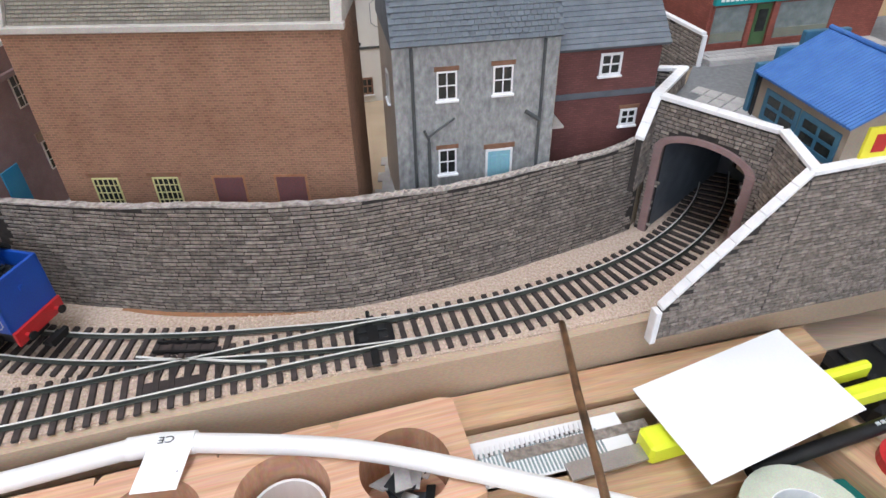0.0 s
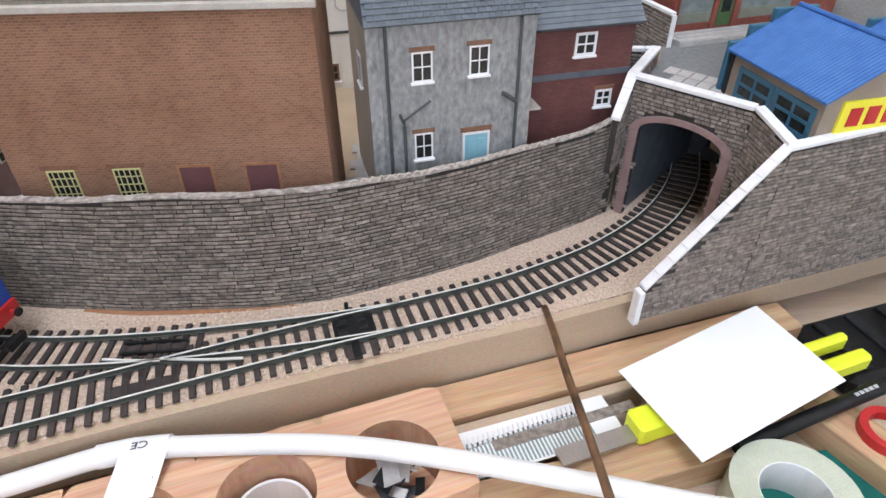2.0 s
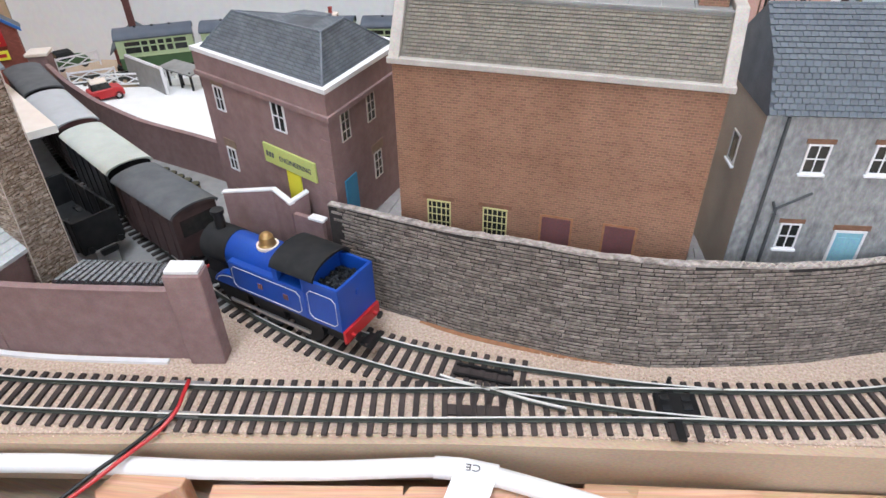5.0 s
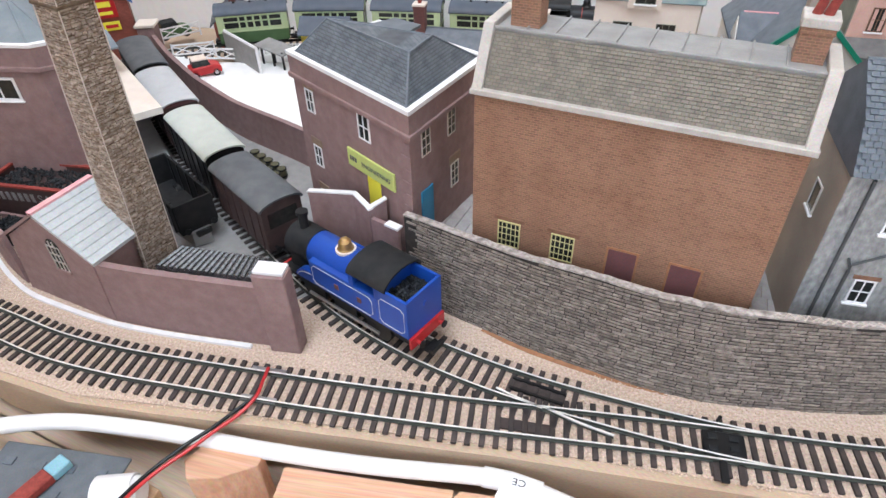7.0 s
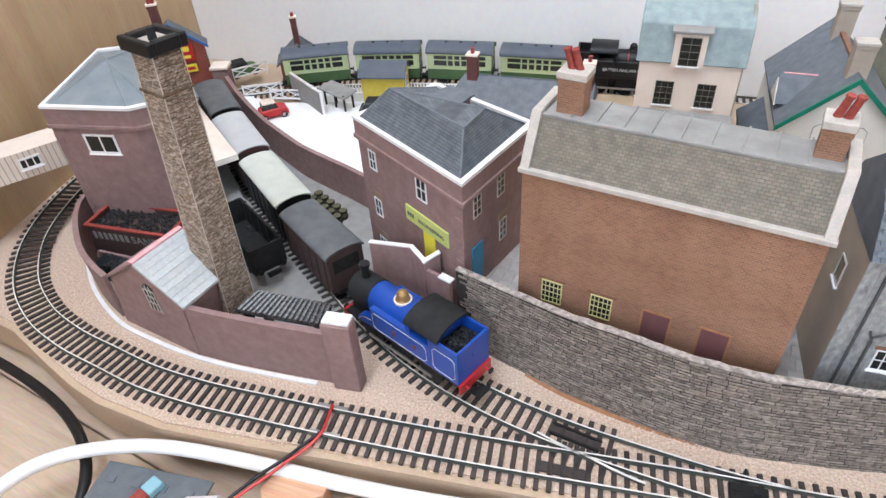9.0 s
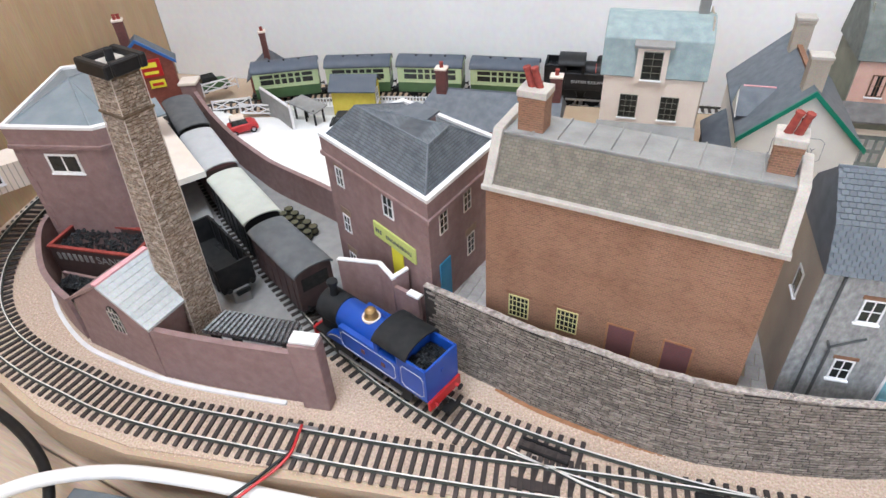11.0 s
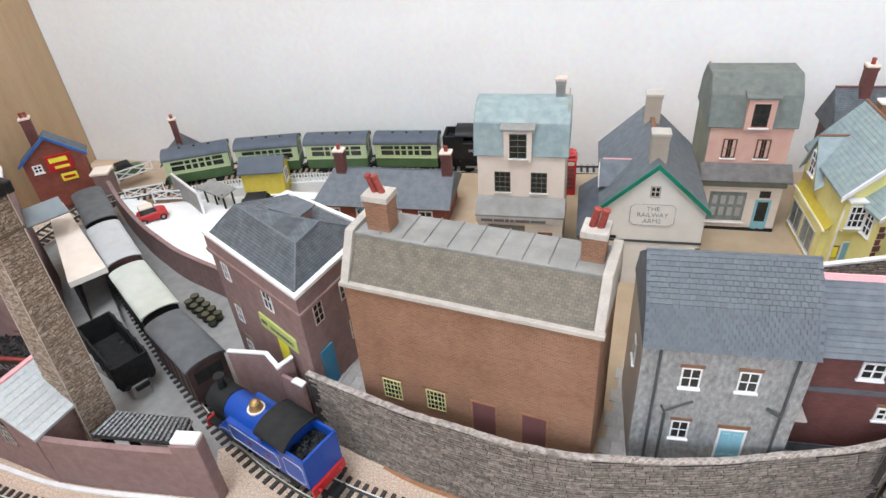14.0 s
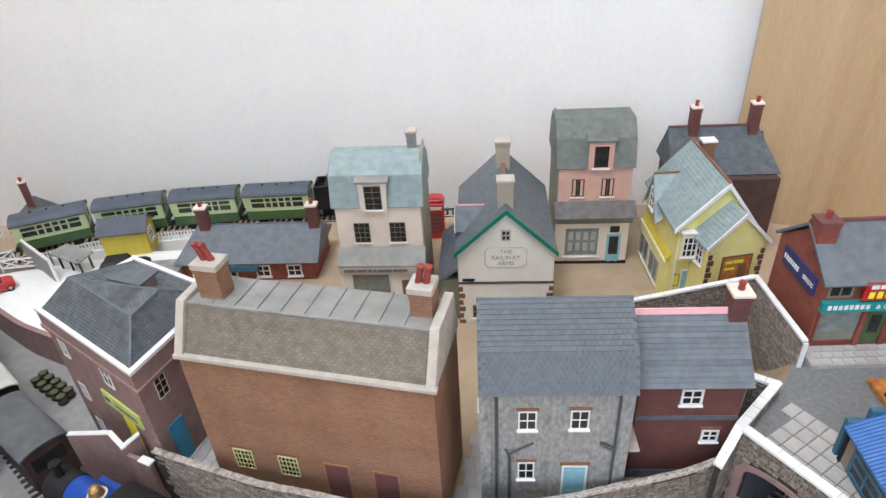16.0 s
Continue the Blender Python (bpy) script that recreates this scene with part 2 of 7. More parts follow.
M_PALESLATE = material("pale_grey_slate_paper", (0.50, 0.53, 0.53), (0.60, 0.63, 0.63), 0.0025, 0.75, 0.2, piece=0.12)
M_VANLIGHT = material("light_grey_van_roof", (0.55, 0.56, 0.57), (0.62, 0.63, 0.64), 0.01, 0.6, 0.05)
M_MAROONVAN = material("dark_maroon_brown_van", (0.06, 0.036, 0.034), (0.09, 0.053, 0.048), 0.006, 0.7, 0.1)
M_COAL = material("coal", (0.008, 0.009, 0.011), (0.05, 0.055, 0.06), 0.0016, 0.45, 0.6, piece=0.6, spec=0.35)
M_SPLITSTONE = material("split_brown_stone", (0.24, 0.165, 0.105), (0.58, 0.49, 0.41), 0.0028, 0.85, 0.6, piece=0.5, stretch=(1, 1, 2.2))
M_SPLITJOINT = material("split_stone_bed", (0.10, 0.065, 0.035), (0.2, 0.14, 0.09), 0.003, 0.9, 0.4)
M_PAVING = material("grey_paving", (0.42, 0.40, 0.38), (0.52, 0.50, 0.48), 0.005, 0.85, 0.2, piece=0.2)
M_ROAD = material("grey_road_card", (0.17, 0.175, 0.18), (0.23, 0.235, 0.24), 0.0025, 0.85, 0.3)
M_EARTH = material("tan_ground_card", (0.46, 0.35, 0.23), (0.53, 0.41, 0.28), 0.02, 0.85, 0.1)
M_GREYGROUND = material("grey_yard_card", (0.34, 0.34, 0.33), (0.42, 0.41, 0.40), 0.008, 0.85, 0.2)
M_SNOW = material("white_plaster_ground", (0.80, 0.80, 0.79), (0.85, 0.85, 0.84), 0.01, 0.8, 0.2)
M_CABLE = material("white_plastic_cable", (0.80, 0.79, 0.78), (0.84, 0.83, 0.82), 0.02, 0.4, 0)
M_MAT = material("dark_green_cutting_mat", (0.005, 0.14, 0.12), (0.01, 0.18, 0.15), 0.02, 0.6, 0.1)
M_HIVIS = material("fluorescent_yellow_plastic", (0.75, 0.82, 0.02), (0.8, 0.86, 0.03), 0.02, 0.4, 0)
M_SIGNYEL = material("yellow_sign", (0.78, 0.72, 0.03), (0.82, 0.76, 0.05), 0.02, 0.6, 0)
M_SIGNLIME = material("pale_lime_sign", (0.62, 0.70, 0.20), (0.66, 0.74, 0.24), 0.02, 0.6, 0)
M_GREENTRIM = material("green_bargeboard", (0.01, 0.20, 0.12), (0.02, 0.24, 0.15), 0.01, 0.5, 0)
M_TEAL = material("teal_fascia", (0.02, 0.30, 0.30), (0.03, 0.35, 0.34), 0.01, 0.5, 0)
M_NAVY = material("navy_sign", (0.02, 0.03, 0.14), (0.03, 0.04, 0.17), 0.01, 0.5, 0)
M_ORANGE = material("orange_brown_poster", (0.45, 0.12, 0.02), (0.6, 0.3, 0.06), 0.004, 0.6, 0)
M_MUSTARD = material("mustard_yellow_hut", (0.62, 0.50, 0.05), (0.70, 0.57, 0.08), 0.006, 0.7, 0.1)
M_INK = material("dark_grey_ink", (0.12, 0.12, 0.13), (0.16, 0.16, 0.17), 0.01, 0.7, 0)
M_FADEDINK = material("faded_grey_ink", (0.28, 0.28, 0.29), (0.36, 0.36, 0.37), 0.004, 0.7, 0)
M_PINKEDGE = material("pink_ridge_strip", (0.72, 0.36, 0.38), (0.78, 0.42, 0.44), 0.004, 0.7, 0.1)
M_TRANSLUCENT = material("milky_tape", (0.60, 0.64, 0.50), (0.68, 0.71, 0.58), 0.01, 0.35, 0)
M_STICK = material("dark_varnished_stick", (0.055, 0.03, 0.015), (0.24, 0.13, 0.06), 0.01, 0.4, 0, stretch=(1, 1, 0.4))
M_GREYPLATE = material("blue_grey_plastic_plate", (0.13, 0.15, 0.17), (0.17, 0.19, 0.21), 0.006, 0.6, 0.2)
M_STEEL = material("dull_steel", (0.45, 0.45, 0.46), (0.55, 0.55, 0.56), 0.01, 0.35, 0, metal=0.8)
M_CORRUGATED = material("painted_corrugated_sheet", (0.20, 0.215, 0.23), (0.50, 0.52, 0.54), 0.0018, 0.2, 0.3, metal=0.85)


# ---- building blocks ----
class Shape:
    """Collects the faces of one mesh, in millimetres."""

    def __init__(self):
        self.v, self.f = [], []

    def add(self, verts, faces, m=None):
        k = len(self.v)
        self.v += [tuple(m @ Vector(p)) if m else tuple(p) for p in verts]
        self.f += [tuple(i + k for i in face) for face in faces]
        return self

    def box(self, x0, y0, z0, x1, y1, z1, m=None):
        p = [(x, y, z) for z in (z0, z1) for x, y in ((x0, y0), (x1, y0), (x1, y1), (x0, y1))]
        return self.add(p, [(3, 2, 1, 0), (4, 5, 6, 7), (0, 1, 5, 4), (1, 2, 6, 5), (2, 3, 7, 6), (3, 0, 4, 7)], m)

    def prism(self, poly, z0, z1, m=None):
        """A plan outline, counter-clockwise, from z0 to z1 (numbers, or one number a corner)."""
        n = len(poly)
        lo = z0 if isinstance(z0, (list, tuple)) else [z0] * n
        hi = z1 if isinstance(z1, (list, tuple)) else [z1] * n
        p = [(x, y, z) for (x, y), z in zip(poly, lo)] + [(x, y, z) for (x, y), z in zip(poly, hi)]
        return self.add(p, [tuple(range(n))[::-1], tuple(range(n, 2 * n))] + [(i, (i + 1) % n, n + (i + 1) % n, n + i) for i in range(n)], m)

    def profile(self, poly, y0, y1, m=None):
        """An (x, z) outline, counter-clockwise seen from -y, from y0 to y1."""
        n = len(poly)
        p = [(x, y0, z) for x, z in poly] + [(x, y1, z) for x, z in poly]
        return self.add(p, [tuple(range(n)), tuple(range(n, 2 * n))[::-1]] + [(i, n + i, n + (i + 1) % n, (i + 1) % n) for i in range(n)], m)

    def side(self, poly, x0, x1, m=None):
        """A (y, z) outline, from x0 to x1."""
        n = len(poly)
        p = [(x0, y, z) for y, z in poly] + [(x1, y, z) for y, z in poly]
        return self.add(p, [tuple(range(n))[::-1], tuple(range(n, 2 * n))] + [(i, (i + 1) % n, n + (i + 1) % n, n + i) for i in range(n)], m)

    def cyl(self, x, y, z0, z1, r0, r1=None, n=16, m=None):
        r1 = r0 if r1 is None else r1
        a = [2 * math.pi * i / n for i in range(n)]
        p = [(x + r0 * math.cos(t), y + r0 * math.sin(t), z0) for t in a] + [(x + r1 * math.cos(t), y + r1 * math.sin(t), z1) for t in a]
        return self.add(p, [tuple(range(n))[::-1], tuple(range(n, 2 * n))] + [(i, (i + 1) % n, n + (i + 1) % n, n + i) for i in range(n)], m)

    def ring(self, x, y, z0, z1, r0, r1, n=32):
        a = [2 * math.pi * i / n for i in range(n)]
        p = [(x + r * math.cos(t), y + r * math.sin(t), z) for r, z in ((r0, z0), (r1, z0), (r1, z1), (r0, z1)) for t in a]
        return self.add(p, [(k * n + i, k * n + (i + 1) % n, (k + 1) % 4 * n + (i + 1) % n, (k + 1) % 4 * n + i) for k in range(4) for i in range(n)])

    def slab(self, a, b, c, d, thick):
        """A flat panel with the upper corners a, b, c, d (counter-clockwise from above) and a thickness."""
        a, b, c, d = (Vector(p) for p in (a, b, c, d))
        up = (b - a).cross(d - a).normalized() * thick
        return self.add([p - up for p in (a, b, c, d)] + [a, b, c, d], [(3, 2, 1, 0), (4, 5, 6, 7), (0, 1, 5, 4), (1, 2, 6, 5), (2, 3, 7, 6), (3, 0, 4, 7)])

    def tube(self, path, r, n=10):
        path = [Vector(p) for p in path]
        rings = []
        for i, p in enumerate(path):
            d = (path[min(i + 1, len(path) - 1)] - path[max(i - 1, 0)]).normalized()
            s = d.cross(Vector((0, 0, 1)))
            s = s.normalized() if s.length > 1e-4 else Vector((1, 0, 0))
            t = s.cross(d)
            rings.append([tuple(p + r * (math.cos(2 * math.pi * j / n) * s + math.sin(2 * math.pi * j / n) * t)) for j in range(n)])
        k = len(path)
        return self.add([q for ring in rings for q in ring], [(i * n + j, i * n + (j + 1) % n, (i + 1) * n + (j + 1) % n, (i + 1) * n + j) for i in range(k - 1) for j in range(n)]
                        + [tuple(range(n))[::-1], tuple(range((k - 1) * n, k * n))])

    def ribbon(self, path, left, right, z0, z1):
        """A bar along a plan path (x, y, z), from left to right of it, from z0 to z1 above it."""
        rings = []
        for i, (x, y, z) in enumerate(path):
            a, b = path[max(i - 1, 0)], path[min(i + 1, len(path) - 1)]
            dx, dy = b[0] - a[0], b[1] - a[1]
            k = math.hypot(dx, dy)
            nx, ny = -dy / k, dx / k
            rings.append([(x + nx * s, y + ny * s, z + h) for s, h in ((left, z0), (right, z0), (right, z1), (left, z1))])
        k = len(path)
        return self.add([q for ring in rings for q in ring], [(i * 4 + j, i * 4 + (j + 1) % 4, (i + 1) * 4 + (j + 1) % 4, (i + 1) * 4 + j) for i in range(k - 1) for j in range(4)]
                        + [(3, 2, 1, 0), (4 * k - 4, 4 * k - 3, 4 * k - 2, 4 * k - 1)])

    def mesh(self, name, mat, bevel=0.0, smooth=False):
        me = bpy.data.meshes.new(name)
        me.from_pydata([(x * U, y * U, z * U) for x, y, z in self.v], [], self.f)
        bm = bmesh.new()
        bm.from_mesh(me)
        bmesh.ops.recalc_face_normals(bm, faces=bm.faces)
        if bevel:
            bmesh.ops.bevel(bm, geom=bm.edges[:], offset=bevel * U, segments=1, affect="EDGES", clamp_overlap=True)
        bm.to_mesh(me)
        bm.free()
        me.materials.append(mat)
        if smooth:
            for p in me.polygons:
                p.use_smooth = True
            me.set_sharp_from_angle(angle=radians(40))
        return me


def at(x, y, z=0.0, turn=0.0):
    return pose(x * U, y * U, z * U, 0, 0, turn)


def part(name, shape, mat, parent, label="", m=None, bevel=0.0, smooth=False):
    ob = new(name, shape if isinstance(shape, bpy.types.Mesh) else shape.mesh(name, mat, bevel, smooth))
    ob.parent = parent
    if m:
        ob.matrix_basis = m
    return tagged(ob, label)


def thing(name, label, category, m=None, group="", kind=""):
    ob = new(name)
    ob.empty_display_size = 0.01
    if m:
        ob.matrix_basis = m
    return tagged(ob, label, category, group, kind)


def solid(name, shape, mat, label, category="", kind="", group="", bevel=0.0, smooth=False, m=None):
    ob = new(name, shape.mesh(name, mat, bevel, smooth))
    if m:
        ob.matrix_basis = m
    return tagged(ob, label, category, group, kind)


def smooth_path(points, step):
    """Points at even steps along a smooth line through the given (x, y, z)."""
    pts = [Vector(p) for p in points]
    pts = [2 * pts[0] - pts[1]] + pts + [2 * pts[-1] - pts[-2]]
    fine = []
    for i in range(1, len(pts) - 2):
        a, b, c, d = pts[i - 1:i + 3]
        for k in range(24):
            t = k / 24
            fine.append(0.5 * (2 * b + (c - a) * t + (2 * a - 5 * b + 4 * c - d) * t * t + (3 * b - a - 3 * c + d) * t ** 3))
    fine.append(pts[-2])
    out, left = [fine[0]], step
    for a, b in zip(fine, fine[1:]):
        gap, k = (b - a).length, 0.0
        while gap - k >= left:
            k += left
            out.append(a + (b - a) * (k / gap))
            left = step
        left -= gap - k
    return [tuple(p) for p in out]


def heading(path, i):
    a, b = path[max(i - 1, 0)], path[min(i + 1, len(path) - 1)]
    return math.degrees(math.atan2(b[1] - a[1], b[0] - a[0]))


def offset_path(path, s):
    out = []
    for i, (x, y, z) in enumerate(path):
        t = radians(heading(path, i))
        out.append((x - s * math.sin(t), y + s * math.cos(t), z))
    return out


def window(parent, x, z, w, h, cols=2, rows=2, mat=None, y=0.0, turn=0.0, bar=0.45, sill=True, lintel=None, glass=None, sash=False, m=None):
    """A window whose lower left corner is at (x, z) of a wall plane at y, facing -y."""
    mat = mat or M_WHITE
    m = (m or Matrix()) @ at(x, y, z, turn)
    s = Shape()
    e = bar * 1.5
    s.box(0, -0.7, 0, e, 0.1, h).box(w - e, -0.7, 0, w, 0.1, h).box(e, -0.7, 0, w - e, 0.1, e).box(e, -0.7, h - e, w - e, 0.1, h)
    ob = part("window", s, mat, parent, m=m)
    for i in range(1, cols):
        part("glazing_bar", Shape().box(w * i / cols - bar / 2, -0.6, e, w * i / cols + bar / 2, -0.1, h - e), mat, ob)
    for i in range(1, rows):
        part("glazing_bar", Shape().box(e, -0.55, h * i / rows - bar / 2, w - e, -0.12, h * i / rows + bar / 2), mat, ob)
    part("pane", Shape().box(e * 0.6, -0.25, e * 0.6, w - e * 0.6, 0.05, h - e * 0.6), glass or M_GLASS, ob)
    if sill:
        part("sill", Shape().box(-0.7, -1.5, -1.1, w + 0.7, 0.1, 0.0), M_WHITE, ob, bevel=0.15)
    if lintel:
        part("lintel", Shape().box(-1.0, -0.45, h + 0.05, w + 1.0, 0.1, h + 2.0), lintel, ob)
    return ob


def panel_door(parent, x, z, w, h, mat, frame_mat=None, y=0.0, turn=0.0, m=None, label=""):
    m = (m or Matrix()) @ at(x, y, z, turn)
    d = part("door", Shape().box(0, -0.4, 0, w, 0.1, h), mat, parent, label, m=m)
    for i, (a, b) in enumerate(((0.12, 0.42), (0.58, 0.88))):
        part("door_panel", Shape().box(w * a, -0.75, h * 0.08, w * b, -0.35, h * 0.42).box(w * a, -0.75, h * 0.52, w * b, -0.35, h * 0.92), mat, d, bevel=0.1)
    if frame_mat:
        part("door_frame", Shape().box(-1, -0.8, 0, 0, 0.1, h + 1).box(w, -0.8, 0, w + 1, 0.1, h + 1).box(0, -0.8, h, w, 0.1, h + 1), frame_mat, d)
    return d


def lettering(text, size, mat, parent, m, name="lettering", align="CENTER", label=""):
    cu = bpy.data.curves.new(name, "FONT")
    cu.body, cu.size, cu.align_x, cu.extrude = text, size * U, align, 0.00008
    tmp = bpy.data.objects.new(name, cu)
    me = bpy.data.meshes.new_from_object(tmp)
    bpy.data.objects.remove(tmp)
    me.materials.append(mat)
    return part(name, me, mat, parent, label, m=m @ pose(0, 0, 0, 90, 0, 0))


def bars(parent, mat, x, z, widths, h, y, turn=0.0, m=None, name="lettering"):
    """Unreadable writing: plain bars."""
    s = Shape()
    for w in widths:
        s.box(x, y - 0.25, z, x + abs(w), y + 0.1, z + h) if w > 0 else None
        x += abs(w) + h * 0.35
    part(name, s, mat, parent, m=m)


def chimney(parent, x, y, z0, z1, w, d, mat, cap, pots=1, lean=0.0, pot=4.0, turn=0.0, slab=1.8):
    """A stack with a corbelled cap slab; several pots stand close together and lean the same way."""
    c = part("chimney", Shape().box(-w / 2, -d / 2, 0, w / 2, d / 2, z1 - z0), mat, parent, m=at(x, y, z0, turn))
    h = z1 - z0
    part("corbel", Shape().box(-w / 2 - 0.5, -d / 2 - 0.5, h - 2.4, w / 2 + 0.5, d / 2 + 0.5, h), mat, c, bevel=0.2)
    part("chimney_cap", Shape().box(-w / 2 - 0.9, -d / 2 - 0.9, h, w / 2 + 0.9, d / 2 + 0.9, h + slab), cap, c, bevel=0.3)
    for i in range(pots):
        px = (i - (pots - 1) / 2) * 3.7
        part("chimney_pot", Shape().cyl(0, 0, -1, pot, 1.8, 1.5, 12).cyl(0, 0, pot, pot + 0.9, 1.9, 1.8, 12), M_TERRACOTTA, c, smooth=True,
             m=pose(px * U, 0, (h + slab - 0.2) * U, 4 if lean else 0, lean, 0))
    return c


# ---- the layout's lines ----
TRACK_MAIN = [(-602, 330, 8), (-598, 270, 6), (-584, 215, 4), (-556, 165, 2), (-518, 131, 0), (-475, 113, 0), (-435, 107, 0), (-395, 107, 0), (-360, 108, 0), (-320, 114, 0), (-281, 123, 0), (-243, 132, 0), (-208, 141, 0), (-175, 150, 0), (-140, 160, 0),
              (-100, 172, 0), (-52, 186, 0), (-14, 196, 0), (25, 207, 0), (54, 218, 0), (85, 233, 0), (115, 254, 0), (138, 277, 0), (157, 305, 0), (172, 340, 0)]
TRACK_SIDING = [(-14, 196, 0), (-48, 190.5, 0), (-85, 186.5, 0), (-116, 184, 0), (-148, 183.5, 0), (-175, 185, 0), (-203, 189, 0), (-235, 197, 0), (-275, 212, 0), (-318, 233, 0), (-391, 270, 0), (-466, 313, 0), (-536, 356, 0), (-582, 386, 0)]
TRACK_REAR = [(-602, 330, 8), (-600, 358, 10), (-592, 385, 12), (-570, 413, 13), (-535, 445, 12), (-480, 485, 11), (-413, 517, 11), (-342, 540, 11), (-262, 560, 11), (-190, 577, 11), (-100, 598, 11), (0, 620, 11)]
WALL_LINE = [(-208, 221, 0), (-182, 217, 0), (-158, 214, 0), (-134, 211, 0), (-108, 210, 0), (-82, 209.5, 0), (-62, 211, 0), (-43, 214, 0), (-20, 221, 0), (1, 228, 0), (24, 237, 0), (46, 248, 0), (79, 264, 0), (103, 277, 0)]


def town_z(y):
    """Height of the town's ground card, which falls a little to the back."""
    return 31 - 0.042 * (y - 250)


# ---- room ----
def room():
    k = math.hypot(1, 0.2)
    ux, uy = 1 / k, 0.2 / k
    ang = math.degrees(math.atan(0.2))
    # back wall: runs slightly askew behind the layout
    solid("wall_back", Shape().box(-420, 0, -800, 870, 40, 1700), M_WALLPAINT, "white plastered wall behind the model railway", kind="structure", m=at(-413, 562, 0, ang))
    w = thing("wardrobe", "pale maple wardrobe side beside the layout", "wardrobe", at(-714, 501, 0, 20))
    part("side_panel", Shape().box(-20, -1200, -800, 0, -1.2, 1700), M_MAPLE, w)
    part("edge_band", Shape().box(-20, -1.2, -800, 0, 6, 1700), M_TAN, w)
    w = thing("wardrobe", "pale maple wardrobe door beside the layout", "wardrobe", at(156.5, 667, 0, -12))
    part("door", Shape().box(1.2, -12, -800, 700, 8, 1700), M_MAPLE, w)
    part("edge_band", Shape().box(0, -12, -800, 1.2, 8, 1700), M_TAN, w)
    solid("wall_right", Shape().box(840, -1500, -800, 880, 800, 1700), M_WALLPAINT, "plain white room wall", kind="structure")
    s = Shape()
    for x0, x1, z0, z1 in ((-1900, -1650, -800, 1700), (150, 900, -800, 1700), (-1650, 150, -800, 450), (-1650, 150, 1550, 1700)):
        s.box(x0, -1540, z0, x1, -1500, z1)
    solid("wall_front", s, M_WALLPAINT, "white room wall with a wide window opening", kind="structure")
    solid("wall_left", Shape().box(-1940, -1500, -800, -1900, 800, 1700), M_WALLPAINT, "plain white room wall", kind="structure")
    solid("ceiling", Shape().box(-1900, -1540, 1700, 900, 900, 1740), M_WALLPAINT, "white ceiling", kind="structure")
    solid("floor", Shape().box(-1900, -1540, -840, 900, 900, -800), M_MAPLE, "wooden room floor", kind="structure")


room()


# ---- baseboard and grounds ----
def grounds():
    edge = [(-760, 60), (-560, 92), (-479, 95), (-430, 87), (-400, 83), (-375, 82), (-328, 87), (-274, 102), (-232, 115), (-173, 132), (-125, 146), (-71, 160), (0, 178), (52, 191), (94, 203), (216, 232), (420, 290),
            (420, 660), (150, 672), (-413, 560), (-712, 500)]
    solid("baseboard", Shape().prism(edge, -26, -1.2), M_BOARD, "pale fibreboard baseboard of the model railway", "baseboard", bevel=0.0)
    # ballast bed, hugging the front edge
    bed = [(-700, 120), (-560, 98), (-479, 100), (-430, 91), (-400, 87), (-375, 86), (-328, 91), (-274, 107), (-232, 120), (-173, 137), (-125, 151), (-71, 165), (0, 183), (52, 196), (94, 208), (150, 222), (190, 300), (200, 380), (130, 330),
           (100, 285), (46, 252), (1, 232), (-43, 216), (-82, 213), (-134, 215), (-182, 221), (-215, 226), (-300, 265), (-420, 330), (-600, 420), (-700, 400)]
    top = Shape().prism(bed, -1.2, 0.0)
    solid("ballast_bed", top, M_BALLAST, "sandy granular ballast bed under the tracks", "ballast", kind="stuff")
    yard = [(-268, 190), (-255, 172), (-330, 160), (-470, 182), (-540, 210), (-600, 330), (-590, 410), (-480, 356), (-360, 320), (-284, 300), (-240, 250), (-225, 226)]
    solid("yard_ground", Shape().prism(yard[::-1], 0.0, 0.5), M_GREYGROUND, "grey card yard surface round the siding", kind="structure")
    # the town stands on a raised sheet behind the stone wall
    line = [(x, y + 3) for x, y, z in WALL_LINE]
    town = line + [(112, 292), (128, 320), (140, 372), (150, 660), (-130, 575), (-250, 545), (-330, 520), (-330, 330), (-290, 300), (-205, 300), (-200, 240)]
    s = Shape().prism(town, 0, [town_z(y) for x, y in town])
    solid("ground_town", s, M_EARTH, "tan card ground of the model town", kind="structure")
    plat = [(-590, 419), (-540, 386), (-486, 358), (-419, 332), (-358, 320), (-332, 312), (-332, 490), (-400, 474), (-470, 440), (-530, 412), (-560, 420)]
    solid("platform_ground", Shape().prism(plat, 0, [27 if y < 345 else 22 if y < 400 else 13 for x, y in plat]), M_SNOW, "white plaster ground beside the station", kind="structure")
    road = [(131, 316), (107.5, 281.5), (147.5, 241), (152, 216), (420, 284), (420, 470), (190, 400), (147, 350)]
    solid("road", Shape().prism(road, 67, 69.5), M_ROAD, "smooth grey card road over the tunnel", kind="structure")
    solid("ramp", Shape().slab((131, 316, 69.3), (148, 352, 69.3), (142, 386, 30), (112, 336, 30), 2), M_EARTH, "orange-tan card ramp beside the road", kind="structure")


grounds()


# ---- track ----
def sleeper_mesh(w=30.0, d=2.6):
    return Shape().box(-d / 2, -w / 2, 0.0, d / 2, w / 2, 1.5).mesh("sleeper", M_SLEEPER, 0.2)


